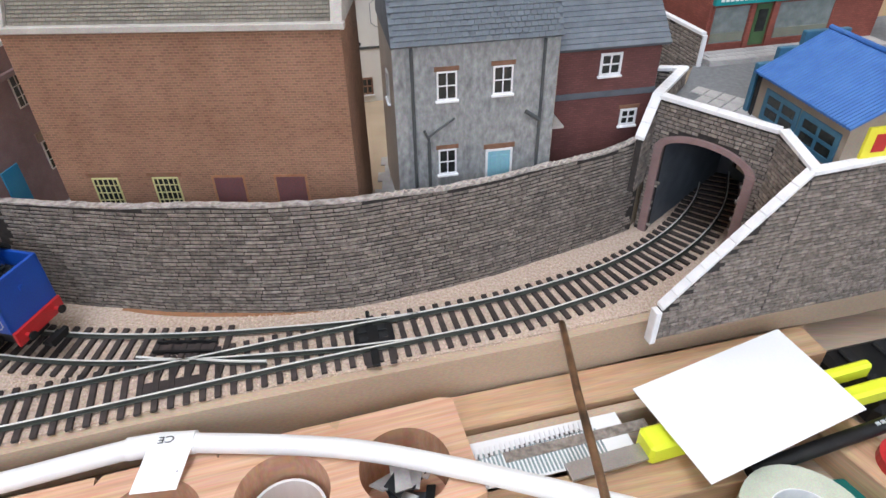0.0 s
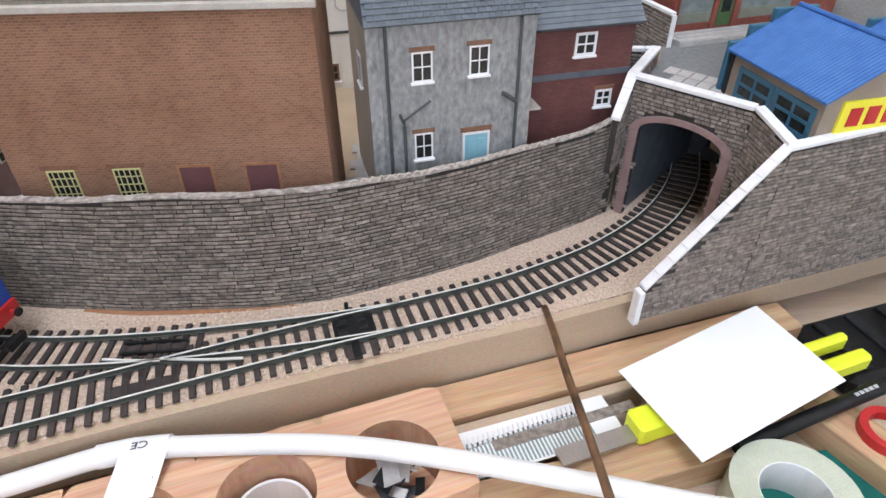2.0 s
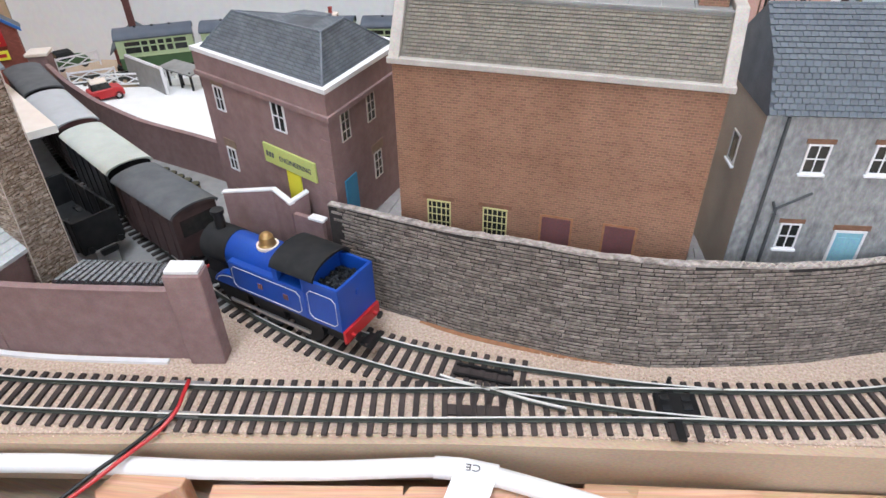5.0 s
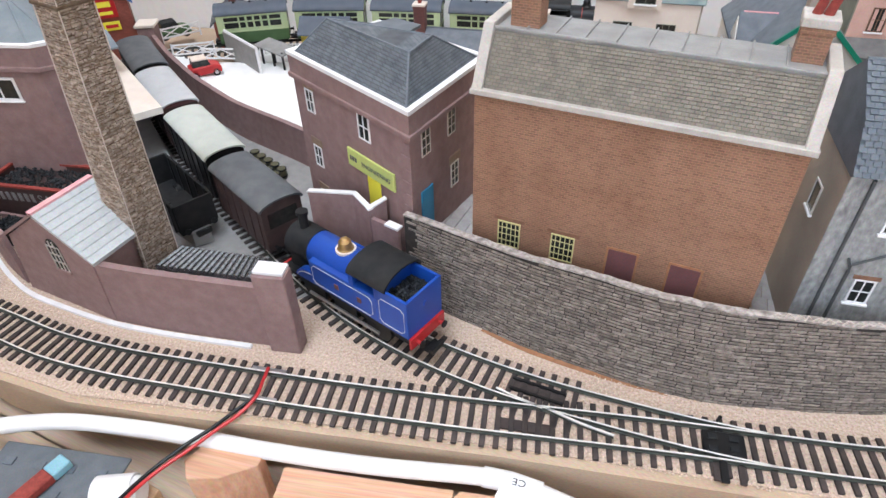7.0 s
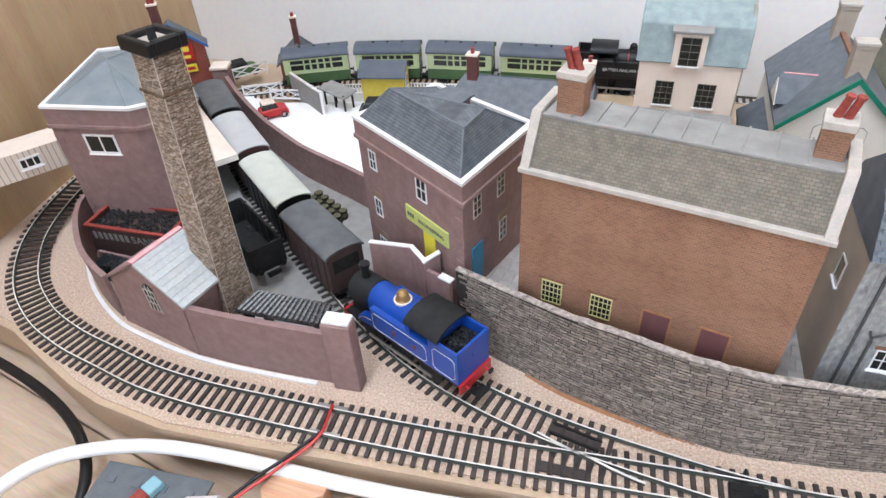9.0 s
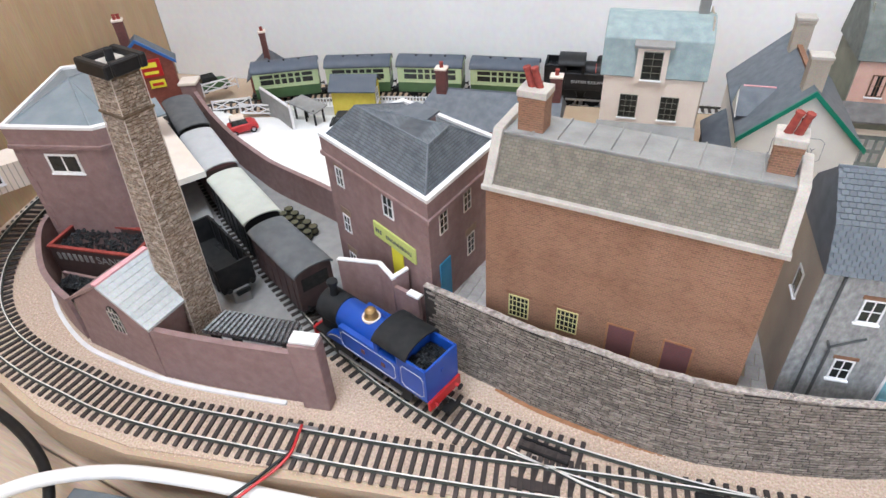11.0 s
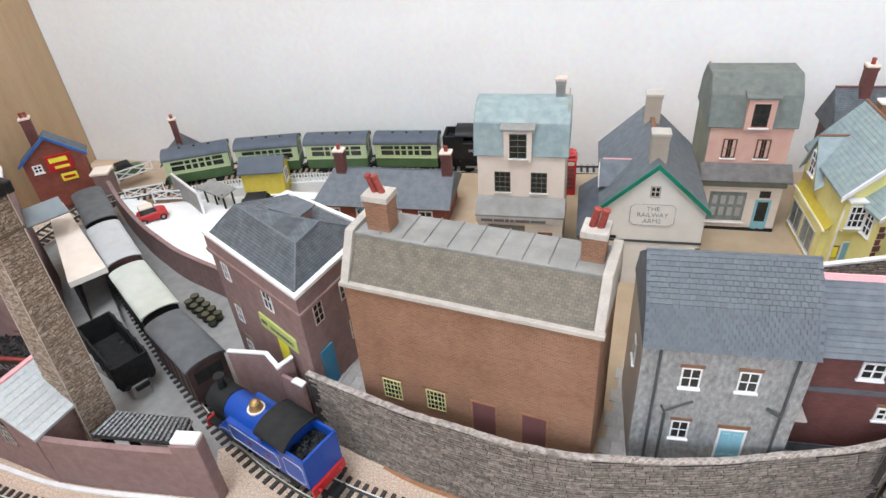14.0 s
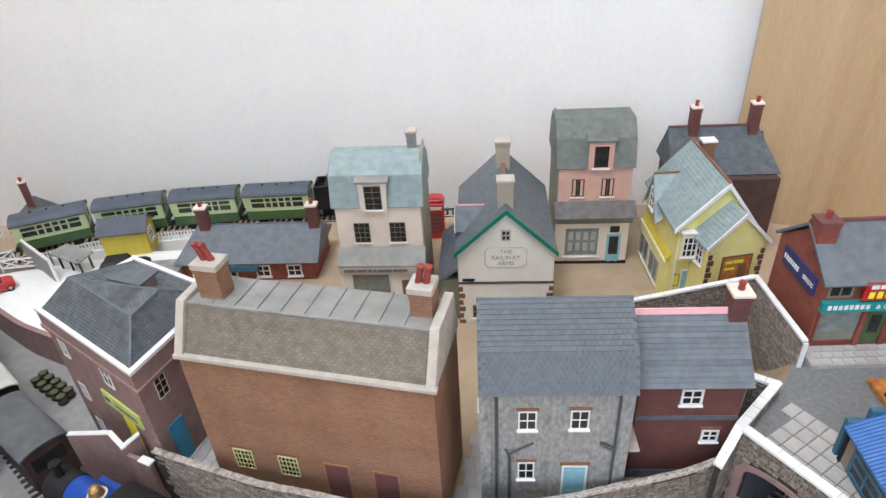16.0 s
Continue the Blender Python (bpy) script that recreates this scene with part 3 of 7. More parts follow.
def track(label, line, skip=(), rails=((-8.25, 0), (8.25, 0)), pitch=6.3):
    t = thing("railway_track", label, "railway track", group="model railway tracks")
    me = sleeper_mesh()
    path = smooth_path(line, pitch)
    for i, (x, y, z) in enumerate(path):
        if any(a <= i < b for a, b in skip):
            continue
        part("sleeper", me, None, t, m=at(x, y, z + 0.05, heading(path, i) + random.uniform(-0.6, 0.6)))
    fine = smooth_path(line, 4.0)
    for s, _ in rails:
        p = offset_path(fine, s)
        r = part("rail", Shape().ribbon(p, -0.36, 0.36, 3.9, 4.2), M_RAIL, t)
        part("rail_web", Shape().ribbon(p, -0.85, 0.85, 1.6, 2.0).ribbon(p, -0.22, 0.22, 2.0, 3.3).ribbon(p, -0.4, 0.4, 3.3, 3.9), M_RAILWEB, r)
    return t, path


track("main line of dark sleepers and nickel rails on ballast", TRACK_MAIN)
track("siding track diverging behind the stone wall", TRACK_SIDING, skip=((0, 14),))


def granules():
    """Loose grains over the front of the ballast, too small to count."""
    rng = random.Random(31)
    v, f = [], []
    for line, near, far, n in ((TRACK_MAIN, -30, 30, 15000), (TRACK_SIDING[:9], -22, 24, 5200)):
        path = smooth_path(line, 3.0)
        path = [p for p in path if p[2] < 1 and -540 < p[0] < 130]
        for _ in range(n):
            i = rng.randrange(1, len(path) - 1)
            a, b = path[i - 1], path[i + 1]
            k = math.hypot(b[0] - a[0], b[1] - a[1])
            s, r = rng.uniform(near, far), rng.uniform(0.3, 0.62)
            x, y = path[i][0] - (b[1] - a[1]) / k * s + rng.uniform(-1.5, 1.5), path[i][1] + (b[0] - a[0]) / k * s
            wall = min(WALL_LINE, key=lambda q: abs(q[0] - x))
            edge = 178 + x * 0.25 if x > -125 else 146 + (x + 125) * 0.3 if x > -328 else 92
            if (x > -215 and y > wall[1] - 0.5) or y < edge + 3 or (x > 60 and y > 240):
                continue
            z, h, t = rng.uniform(-0.1, 0.25), len(v), rng.uniform(0, 3)
            c, d = r * math.cos(t), r * math.sin(t)
            v += [(x + c, y + d, z), (x - d, y + c, z + 0.1), (x - c, y - d, z), (x + d, y - c, z + 0.1), (x + rng.uniform(-0.2, 0.2), y, z + r * 0.9)]
            f += [(h, h + 1, h + 4), (h + 1, h + 2, h + 4), (h + 2, h + 3, h + 4), (h + 3, h, h + 4), (h + 3, h + 2, h + 1, h)]
    solid("ballast_grains", Shape().add(v, f), M_BALLAST, "loose sandy ballast grains between the sleepers", "ballast", kind="stuff")


granules()
track("rear line of dark sleepers along the back wall", TRACK_REAR)


# ---- stone retaining wall and tunnel mouth ----
def stone_face(parent, path, z_of_top, z_base, row=2.05, rng=None, limit=0, span=(-90, 40), proud=0.42):
    """Rows of rough stones on the outer side of a wall line. Stones of the middle stretch are parts, the rest one mesh."""
    rng = rng or random.Random(3)
    bank = []
    for k in range(22):
        w, h = rng.uniform(2.6, 9.0), row * rng.uniform(0.68, 0.82)
        s = Shape()
        j = [rng.uniform(-0.2, 0.2) for _ in range(8)]
        s.add([(0 + j[0], 0.2, 0), (w + j[1], 0.2, 0), (w + j[2], 0.2, h), (0 + j[3], 0.2, h), (0.25, -proud + j[4], 0.2), (w - 0.25, -proud + j[5], 0.2), (w - 0.3, -proud + j[6], h - 0.2), (0.3, -proud + j[7], h - 0.2)],
              [(0, 1, 5, 4), (1, 2, 6, 5), (2, 3, 7, 6), (3, 0, 4, 7), (4, 5, 6, 7)])
        bank.append((w, s))
    meshes = {}
    rest, made = Shape(), 0
    length = [0.0]
    for a, b in zip(path, path[1:]):
        length.append(length[-1] + math.hypot(b[0] - a[0], b[1] - a[1]))

    def where(d):
        i = max(0, min(len(path) - 2, next((k for k in range(len(length) - 1) if length[k + 1] >= d), len(path) - 2)))
        a, b = path[i], path[i + 1]
        t = (d - length[i]) / max(length[i + 1] - length[i], 1e-6)
        return a[0] + (b[0] - a[0]) * t, a[1] + (b[1] - a[1]) * t, a[2] + (b[2] - a[2]) * t, math.degrees(math.atan2(b[1] - a[1], b[0] - a[0]))

    z = z_base
    r = 0
    while True:
        d = -rng.uniform(0, 3)
        any_row = False
        while d < length[-1] - 1.5:
            k = rng.randrange(len(bank))
            w, s = bank[k]
            if d >= 0 and d + w <= length[-1] + 0.5:
                x, y, zz, ang = where(d + w / 2)
                if z + row < z_of_top(d + w / 2) and z >= zz:
                    any_row = True
                    x0, y0 = x - w / 2 * math.cos(radians(ang)), y - w / 2 * math.sin(radians(ang))
                    if made < limit and span[0] < x < span[1] and (r % 3 == 1):
                        if k not in meshes:
                            meshes[k] = s.mesh("stone", M_STONE)
                        part("stone", meshes[k], None, parent, m=at(x0, y0, z, ang))
                        made += 1
                    else:
                        rest.add(s.v, s.f, Matrix.Translation((x0, y0, z)) @ pose(0, 0, 0, 0, 0, ang))
            d += w + rng.uniform(0.02, 0.26)
        z += row
        r += 1
        if z > z_base + 120:
            break
    if rest.v:
        tagged(part("stonework", rest, M_STONE, parent, "rows of rough grey-brown stones"), kind="stuff")


def stone_wall():
    w = thing("stone_wall", "curved grey-brown stone retaining wall with a raw card top", "wall")
    path = smooth_path(WALL_LINE, 4.0)
    k = len(path)
    rng = random.Random(9)
    heights = [(-208, 57.4), (-158, 58.8), (-108, 60.4), (-62, 60.0), (-20, 58.2), (24, 56.6), (79, 55.2), (104, 57.5)]
    tops = []
    for i, (x, y, z) in enumerate(path):
        (xa, za), (xb, zb) = next(((p, q) for p, q in zip(heights, heights[1:]) if x <= q[0]), heights[-2:])
        tops.append(za + (zb - za) * (x - xa) / (xb - xa) + 0.3 * math.sin(i * 0.33) + rng.uniform(-0.15, 0.15))
    core, cap = Shape(), Shape()
    rings = [[(x, y, 0), (x, y, t), (x, y, t)] for (x, y, z), t in zip(path, tops)]
    back = offset_path(path, 2.6)
    v = [p for (x, y, z), (bx, by, bz), t in zip(path, back, tops) for p in ((x, y, 0), (bx, by, 0), (bx, by, t), (x, y, t))]
    core.add(v, [(i * 4 + j, i * 4 + (j + 1) % 4, (i + 1) * 4 + (j + 1) % 4, (i + 1) * 4 + j) for i in range(k - 1) for j in range(4)] + [(3, 2, 1, 0), (4 * k - 4, 4 * k - 3, 4 * k - 2, 4 * k - 1)])
    part("core", core, M_JOINT, w, "dark recessed joints")
    front, rear = offset_path(path, -0.7), offset_path(path, 3.0)
    v = []
    for (x, y, z), (bx, by, bz), t in zip(front, rear, tops):
        e = rng.uniform(-0.3, 0.5)
        v += [(x, y, t - 0.1), (bx, by, t - 0.1), (bx, by, t + 0.7 + e), (x, y + rng.uniform(-0.3, 0.3), t + 0.7 + e)]
    cap.add(v, [(i * 4 + j, i * 4 + (j + 1) % 4, (i + 1) * 4 + (j + 1) % 4, (i + 1) * 4 + j) for i in range(k - 1) for j in range(4)] + [(3, 2, 1, 0), (4 * k - 4, 4 * k - 3, 4 * k - 2, 4 * k - 1)])
    part("top_edge", cap, M_RAWTOP, w, "torn pale card top edge")
    # curled card shavings along the right-hand end of the top
    curl = Shape()
    for i in range(k - 38, k - 1):
        x, y, z = path[i]
        curl.tube([(x + rng.uniform(-1, 1), y - 0.5, tops[i] + 0.6), (x + 2, y + 1 + rng.uniform(0, 1), tops[i] + 1.9), (x + 4 + rng.uniform(-1, 1), y + 2.2, tops[i] + 0.6)], 0.35, 5)
    part("card_shavings", curl, M_CARD, w)
    stone_face(w, path, lambda d: tops[min(k - 1, max(0, int(d / 4.0)))], 0.0, limit=290)


def stone_run(w, a, b, za, zb, base_a, base_b, thick=3.0, seed=1, cap=True, inner=True, piece=9.0):
    """A straight stone wall from a to b (x, y), its top from za to zb, faced with stones on its right-hand side, with white coping blocks."""
    ang = math.degrees(math.atan2(b[1] - a[1], b[0] - a[0]))
    L = math.hypot(b[0] - a[0], b[1] - a[1])
    m = at(a[0], a[1], 0, ang)
    part("core", Shape().profile([(0, base_a), (L, base_b), (L, zb - 0.3), (0, za - 0.3)], 0, thick), M_JOINT, w, m=m)
    rng = random.Random(seed)
    face = Shape()
    z = min(base_a, base_b)
    while z < max(za, zb):
        d = rng.uniform(0, 1)
        while d < L - 0.6:
            sw, h = min(rng.uniform(2.6, 8.5), L - d), 2.05 * rng.uniform(0.76, 0.88)
            mid = (d + sw / 2) / L
            if z + h < min(za + (zb - za) * d / L, za + (zb - za) * (d + sw) / L) - 0.1 and z > base_a + (base_b - base_a) * mid - 0.4:
                for y0, y1 in ((0.1, -0.5),) + (((thick - 0.1, thick + 0.5),) if inner else ()):
                    e = [rng.uniform(-0.12, 0.12) for _ in range(4)]
                    face.add([(d, y0, z), (d + sw, y0, z), (d + sw, y0, z + h), (d, y0, z + h), (d + 0.2, y1 + e[0], z + 0.2), (d + sw - 0.2, y1 + e[1], z + 0.2), (d + sw - 0.2, y1 + e[2], z + h - 0.2), (d + 0.2, y1 + e[3], z + h - 0.2)],
                             [(0, 1, 5, 4), (1, 2, 6, 5), (2, 3, 7, 6), (3, 0, 4, 7), (4, 5, 6, 7)])
            d += sw + 0.25
        z += 2.05
    if face.v:
        tagged(part("stonework", face, M_STONE, w, m=m), kind="stuff")
    if cap:
        n = max(1, round(math.hypot(L, zb - za) / piece))
        for i in range(n):
            x0, x1 = L * i / n + 0.12, L * (i + 1) / n - 0.12
            h0, h1 = za + (zb - za) * x0 / L, za + (zb - za) * x1 / L
            part("coping", Shape().profile([(x0, h0 - 0.4), (x1, h1 - 0.4), (x1, h1 + 1.5), (x0, h0 + 1.5)], -1.0, thick + 1.0), M_WHITE, w, m=m, bevel=0.2)


def tunnel():
    w = thing("tunnel_portal", "stone tunnel portal with mauve arch ring and white coping", "tunnel")
    a, b = (105, 279), (146, 238)
    L = math.hypot(b[0] - a[0], b[1] - a[1])
    ang = math.degrees(math.atan2(b[1] - a[1], b[0] - a[0]))
    m = at(*a, 0, ang)
    # face with an arched opening
    x0, x1, spring, rise = 7.0, 50.0, 51.5, 8.5
    mid, half = (x0 + x1) / 2, (x1 - x0) / 2
    arch = [(mid - half * math.cos(math.pi * i / 16), spring + rise * math.sin(math.pi * i / 16)) for i in range(17)]
    s = Shape()
    for (ax, az), (bx, bz) in zip(arch, arch[1:]):
        s.profile([(ax, az), (bx, bz), (bx, 77), (ax, 77)], 0, 3)
    s.profile([(0, 0), (x0, 0), (x0, 77), (0, 77)], 0, 3).profile([(x1, 0), (L, 0), (L, 77), (x1, 77)], 0, 3)
    part("core", s, M_JOINT, w, m=m)
    rng = random.Random(5)
    face = Shape()
    z = 0.3
    while z < 75:
        d = rng.uniform(0, 1)
        while d < L - 1:
            sw = min(rng.uniform(2.2, 6.0), L - d)
            c = d + sw / 2
            top = spring + rise * math.sqrt(max(0, 1 - ((c - mid) / half) ** 2)) if abs(c - mid) < half else 0
            if (abs(c - mid) > half + 4 and (z > 0)) or z > top + 4:
                face.add([(d, 0.1, z), (d + sw, 0.1, z), (d + sw, 0.1, z + 1.7), (d, 0.1, z + 1.7), (d + 0.2, -0.5, z + 0.2), (d + sw - 0.2, -0.5, z + 0.2), (d + sw - 0.2, -0.5, z + 1.5), (d + 0.2, -0.5, z + 1.5)],
                         [(0, 1, 5, 4), (1, 2, 6, 5), (2, 3, 7, 6), (3, 0, 4, 7), (4, 5, 6, 7)])
            d += sw + 0.25
        z += 2.05
    tagged(part("stonework", face, M_STONE, w, m=m), kind="stuff")
    for i in range(16):
        (ax, az), (bx, bz) = arch[i], arch[i + 1]
        q = lambda p, k: (mid + (p[0] - mid) * k, spring + (p[1] - spring) * (1 + (k - 1) * 1.7))
        part("arch_stone", Shape().profile([arch[i], arch[i + 1], q(arch[i + 1], 1.22), q(arch[i], 1.22)], -1.1, 1.0), M_PURPLE, w, m=m, bevel=0.15)
    for xa, xb in ((x0 - 4.6, x0), (x1, x1 + 4.6)):
        part("arch_pier", Shape().box(xa, -1.1, 0, xb, 1.0, spring), M_PURPLE, w, m=m, bevel=0.2)
    n = 6
    for i in range(n):
        part("coping", Shape().box(L * i / n + 0.1, -1.2, 77, L * (i + 1) / n - 0.1, 4.2, 79), M_WHITE, w, m=m, bevel=0.2)
    # lining walls and roof of the bore, coloured dark to give the shade inside
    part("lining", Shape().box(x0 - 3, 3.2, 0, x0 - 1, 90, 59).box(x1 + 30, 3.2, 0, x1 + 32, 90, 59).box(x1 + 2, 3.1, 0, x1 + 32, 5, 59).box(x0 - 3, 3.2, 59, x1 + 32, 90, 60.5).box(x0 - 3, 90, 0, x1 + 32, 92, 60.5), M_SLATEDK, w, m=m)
    # sloping end of the retaining wall, low wall to the houses, wing and front walls
    s = thing("parapet_wall", "stone parapet wall with white coping behind the tunnel mouth", "wall")
    stone_run(s, (96, 267), (105, 279), 60, 78, 30, 30, seed=2, piece=7)
    stone_run(s, (105, 279), (130, 316), 78, 78, 30, 30, seed=3)
    stone_run(s, (130, 316), (117, 323), 78, 76, 30, 30, seed=4)
    g = thing("wing_wall", "stone wing wall with white coping blocks beside the track", "wall")
    stone_run(g, (146, 238), (147, 208), 78, 75, 0, 0, seed=5)
    stone_run(g, (91, 191), (93.5, 192.5), 13, 15, -3, -3, seed=6, cap=False)
    stone_run(g, (93, 192), (147, 207), 15, 74, -3, -3, seed=7, piece=8)
    stone_run(g, (147, 207), (330, 254), 74, 80, -3, -3, seed=8)
    part("end_cap", Shape().box(-1.5, -1, -4, 1.5, 4, 15), M_WHITE, g, m=at(91.5, 190.5, 0, 15), bevel=0.3)
    h = thing("yard_wall", "stone yard wall with white coping behind the slate-roofed houses", "wall")
    zb = 26
    stone_run(h, (40, 376), (130, 406), 75, 87, zb, zb, thick=1.4, seed=10)
    stone_run(h, (130, 408), (145.5, 343), 87, 87.5, zb, 52, thick=1.4, seed=11)
    part("end_cap", Shape().box(-0.3, -0.6, 40, 0.8, 2.0, 87.5), M_WHITE, h, m=at(145.7, 342.2, 0, -77))


stone_wall()
tunnel()


# ---- houses in front ----
def roof_slates(parent, m, width, run, rise, y0, z0, cols, rows, name="slate", x0=0.0):
    """Separate overlapping slates on a slope that climbs to +y."""
    n = math.hypot(run, rise)
    sw, sh = width / cols, n / rows
    me = Shape().add([(0.08, 0, 0.75), (sw - 0.08, 0, 0.75), (sw - 0.08, sh * 1.25, 0.1), (0.08, sh * 1.25, 0.1), (0.08, 0, 0.1), (sw - 0.08, 0, 0.1)],
                     [(0, 1, 2, 3), (4, 5, 1, 0), (4, 0, 3), (5, 2, 1)]).mesh(name, M_SLATE)
    tilt = math.degrees(math.atan2(rise, run))
    for r in range(rows):
        for c in range(-1 if r % 2 else 0, cols):
            x = (c + (0.5 if r % 2 else 0)) * sw
            if x < -0.01 or x + sw > width + 0.01:
                continue
            part(name, me, None, parent, m=m @ at(x0 + x, y0, z0) @ pose(0, 0, 0, tilt, 0, 0) @ at(0, r * sh, random.uniform(0, 0.08)))


def brick_building():
    b = thing("brick_warehouse", "tall brown brick warehouse with mansard roof and two chimneys", "building", at(-172, 227, 0))
    W, D, E = 131, 47, 130
    base = 20
    part("wall", Shape().box(0, 0, base, W, D, E - 0.1), M_BRICK, b)
    part("cornice", Shape().box(-1.8, -1.8, E - 1.2, W + 1.8, 2, E + 1.4), M_COPING, b, bevel=0.3)
    prof = [(0.5, E), (D - 0.5, E), (D - 8, E + 21), (14, E + 22)]
    roof = part("roof", Shape().side(prof, 2.5, W - 2.5), M_SLATEBR, b, "steep brown stone-slate slope")
    rows = Shape()
    n = 17
    for i in range(n):
        t0, t1 = i / n, (i + 1) / n
        y0, y1, z0, z1 = 0.5 + 13.5 * t0, 0.5 + 13.5 * t1, E + 22 * t0, E + 22 * t1
        rows.add([(4.2, y0 - 0.45, z0 + 0.2), (W - 4.2, y0 - 0.45, z0 + 0.2), (W - 4.2, y1 - 0.1, z1 + 0.1), (4.2, y1 - 0.1, z1 + 0.1), (4.2, y0 + 0.1, z0), (W - 4.2, y0 + 0.1, z0)], [(0, 1, 2, 3), (4, 5, 1, 0)])
    tagged(part("slate_course", rows, M_SLATEBR, roof), kind="stuff")
    part("flat_roof", Shape().side([(13.5, E + 21.5), (D - 7.5, E + 20.5), (D - 7.5, E + 22), (13.5, E + 23)], 3, W - 3), M_LEAD, b, "pale lead flat roof", bevel=0.2)
    for i in range(1, 10):
        x = 4 + (W - 8) * i / 10
        part("lead_roll", Shape().side([(13.5, E + 23), (D - 7.5, E + 22), (D - 7.5, E + 22.8), (13.5, E + 23.8)], x - 0.35, x + 0.35), M_LEAD, b, bevel=0.1)
    part("lead_edge", Shape().box(3, 13.0, E + 22.4, W - 3, 14.4, E + 23.8), M_LEAD, b, bevel=0.25)
    for x in (-1.2, W - 3.4):
        part("gable_parapet", Shape().side([(-1.6, E), (D, E), (D - 6, E + 25), (12, E + 25.5)], x, x + 4.6), M_COPING, b, bevel=0.3)
    chimney(b, 14.5, 24, E + 20, E + 39.5, 12.5, 10.5, M_BRICK, M_COPING, 2, -17, 9, slab=3.4)
    chimney(b, W - 10, 28, E + 20, E + 35.5, 10.5, 11, M_BRICK, M_COPING, 2, 12, 9, slab=3.4)
    for x in (13.6, 40.4):
        window(b, x, 50.5, 11.4, 15, 5, 4, M_FRAMEYEL, sill=False, bar=0.4)
        part("brick_arch", Shape().box(x - 2, -0.25, 65.8, x + 13.4, 0.2, 67.8), M_LINTEL, b)
    for x in (67.6, 95.2):
        part("door", Shape().box(x, -0.4, 38, x + 12.8, 0.2, 65), M_MAROON, b, "maroon boarded door", bevel=0.15)
        part("door_surround", Shape().box(x - 1.0, -0.3, 38, x, 0.2, 66.1).box(x + 12.8, -0.3, 38, x + 13.8, 0.2, 66.1).box(x, -0.3, 65, x + 12.8, 0.2, 66.1), M_ORANGEEARTH, b)


def grey_house():
    g = thing("grey_stone_house", "grey stone house with slate gambrel roof and blue door", "house", at(-23, 242.2, 0, 11))
    W, D, E, Bs = 73, 58, 117.5, 22
    part("wall", Shape().box(0, 0, Bs, W, D, E), M_GREYRENDER, g)
    for x in (-0.4, W - 0.8):
        part("side_wall", Shape().side([(0.6, Bs), (D - 0.2, Bs), (D - 0.2, E - 2), (D - 12, E + 15.5), (D / 2, E + 31), (12, E + 15.5), (0.6, E - 2)], x, x + 1.2), M_TAN, g, "plain tan card side")
    part("quoin_strip", Shape().box(-0.6, -0.5, Bs, 5, 0.2, E - 1), M_GREYRENDER, g, bevel=0.2)
    roof = part("roof", Shape().side([(-1.8, E - 1), (8.5, E + 17), (D / 2, E + 32.6), (D - 8.5, E + 17), (D + 1.5, E - 1), (D, E - 2), (0, E - 2)], -0.9, W + 0.9), M_SLATEDK, g)
    ident = Matrix()
    roof_slates(roof, ident, W + 2, 10.4, 18, -2.0, E - 1, 26, 9, x0=-1)
    roof_slates(roof, ident, W + 2, D / 2 - 8.5, 15.6, 8.4, E + 17, 26, 10, x0=-1)
    part("ridge_tile", Shape().tube([(-1, D / 2, E + 32.6), (W + 1, D / 2, E + 32.6)], 0.9, 6), M_SLATE, g)
    for x, z, w, h in ((18.2, 91.5, 9, 13), (43.4, 92, 9, 13), (18.4, 54.5, 8.5, 13)):
        window(g, x, z, w, h, 2, 2, M_WHITE, bar=0.5, lintel=M_LINTEL)
    panel_door(g, 42, 33, 11, 31, M_LIGHTBLUE, M_WHITE, label="light blue panelled door")
    part("lintel", Shape().box(40, -0.5, 65.2, 55, 0.2, 67.6), M_LINTEL, g)
    for x, z0, z1 in ((7.5, 25, E - 2), (66, 25, E - 2), (14, 25, 72)):
        part("drainpipe", Shape().tube([(x, -1.0, z0), (x, -1.0, z1)], 0.75, 8), M_PIPE, g, smooth=True)
    part("waste_pipe", Shape().tube([(14, -1, 72), (14, -1.2, 75), (26, -1.2, 83)], 0.55, 8), M_PIPE, g, smooth=True)
    part("waste_pipe", Shape().tube([(12, -1, 78), (14, -1, 73)], 0.55, 8), M_PIPE, g, smooth=True)
    part("waste_pipe", Shape().tube([(66, -1, 78), (59, -1.4, 83)], 1.0, 8), M_PIPE, g, smooth=True)
    window(g, 14, 84, 9, 14, 1, 1, M_COPING, sill=True, m=at(-0.4, 42, 0, -90))
    # small canopy over the passage
    c = part("side_canopy", Shape().side([(4, 70), (24, 70), (24, 71), (4, 71)], W + 0.8, W + 7.5), M_COPING, g, "pale card side canopy")
    part("canopy_bracket", Shape().box(W + 0.8, 5, 60, W + 2, 6, 70), M_COPING, c)


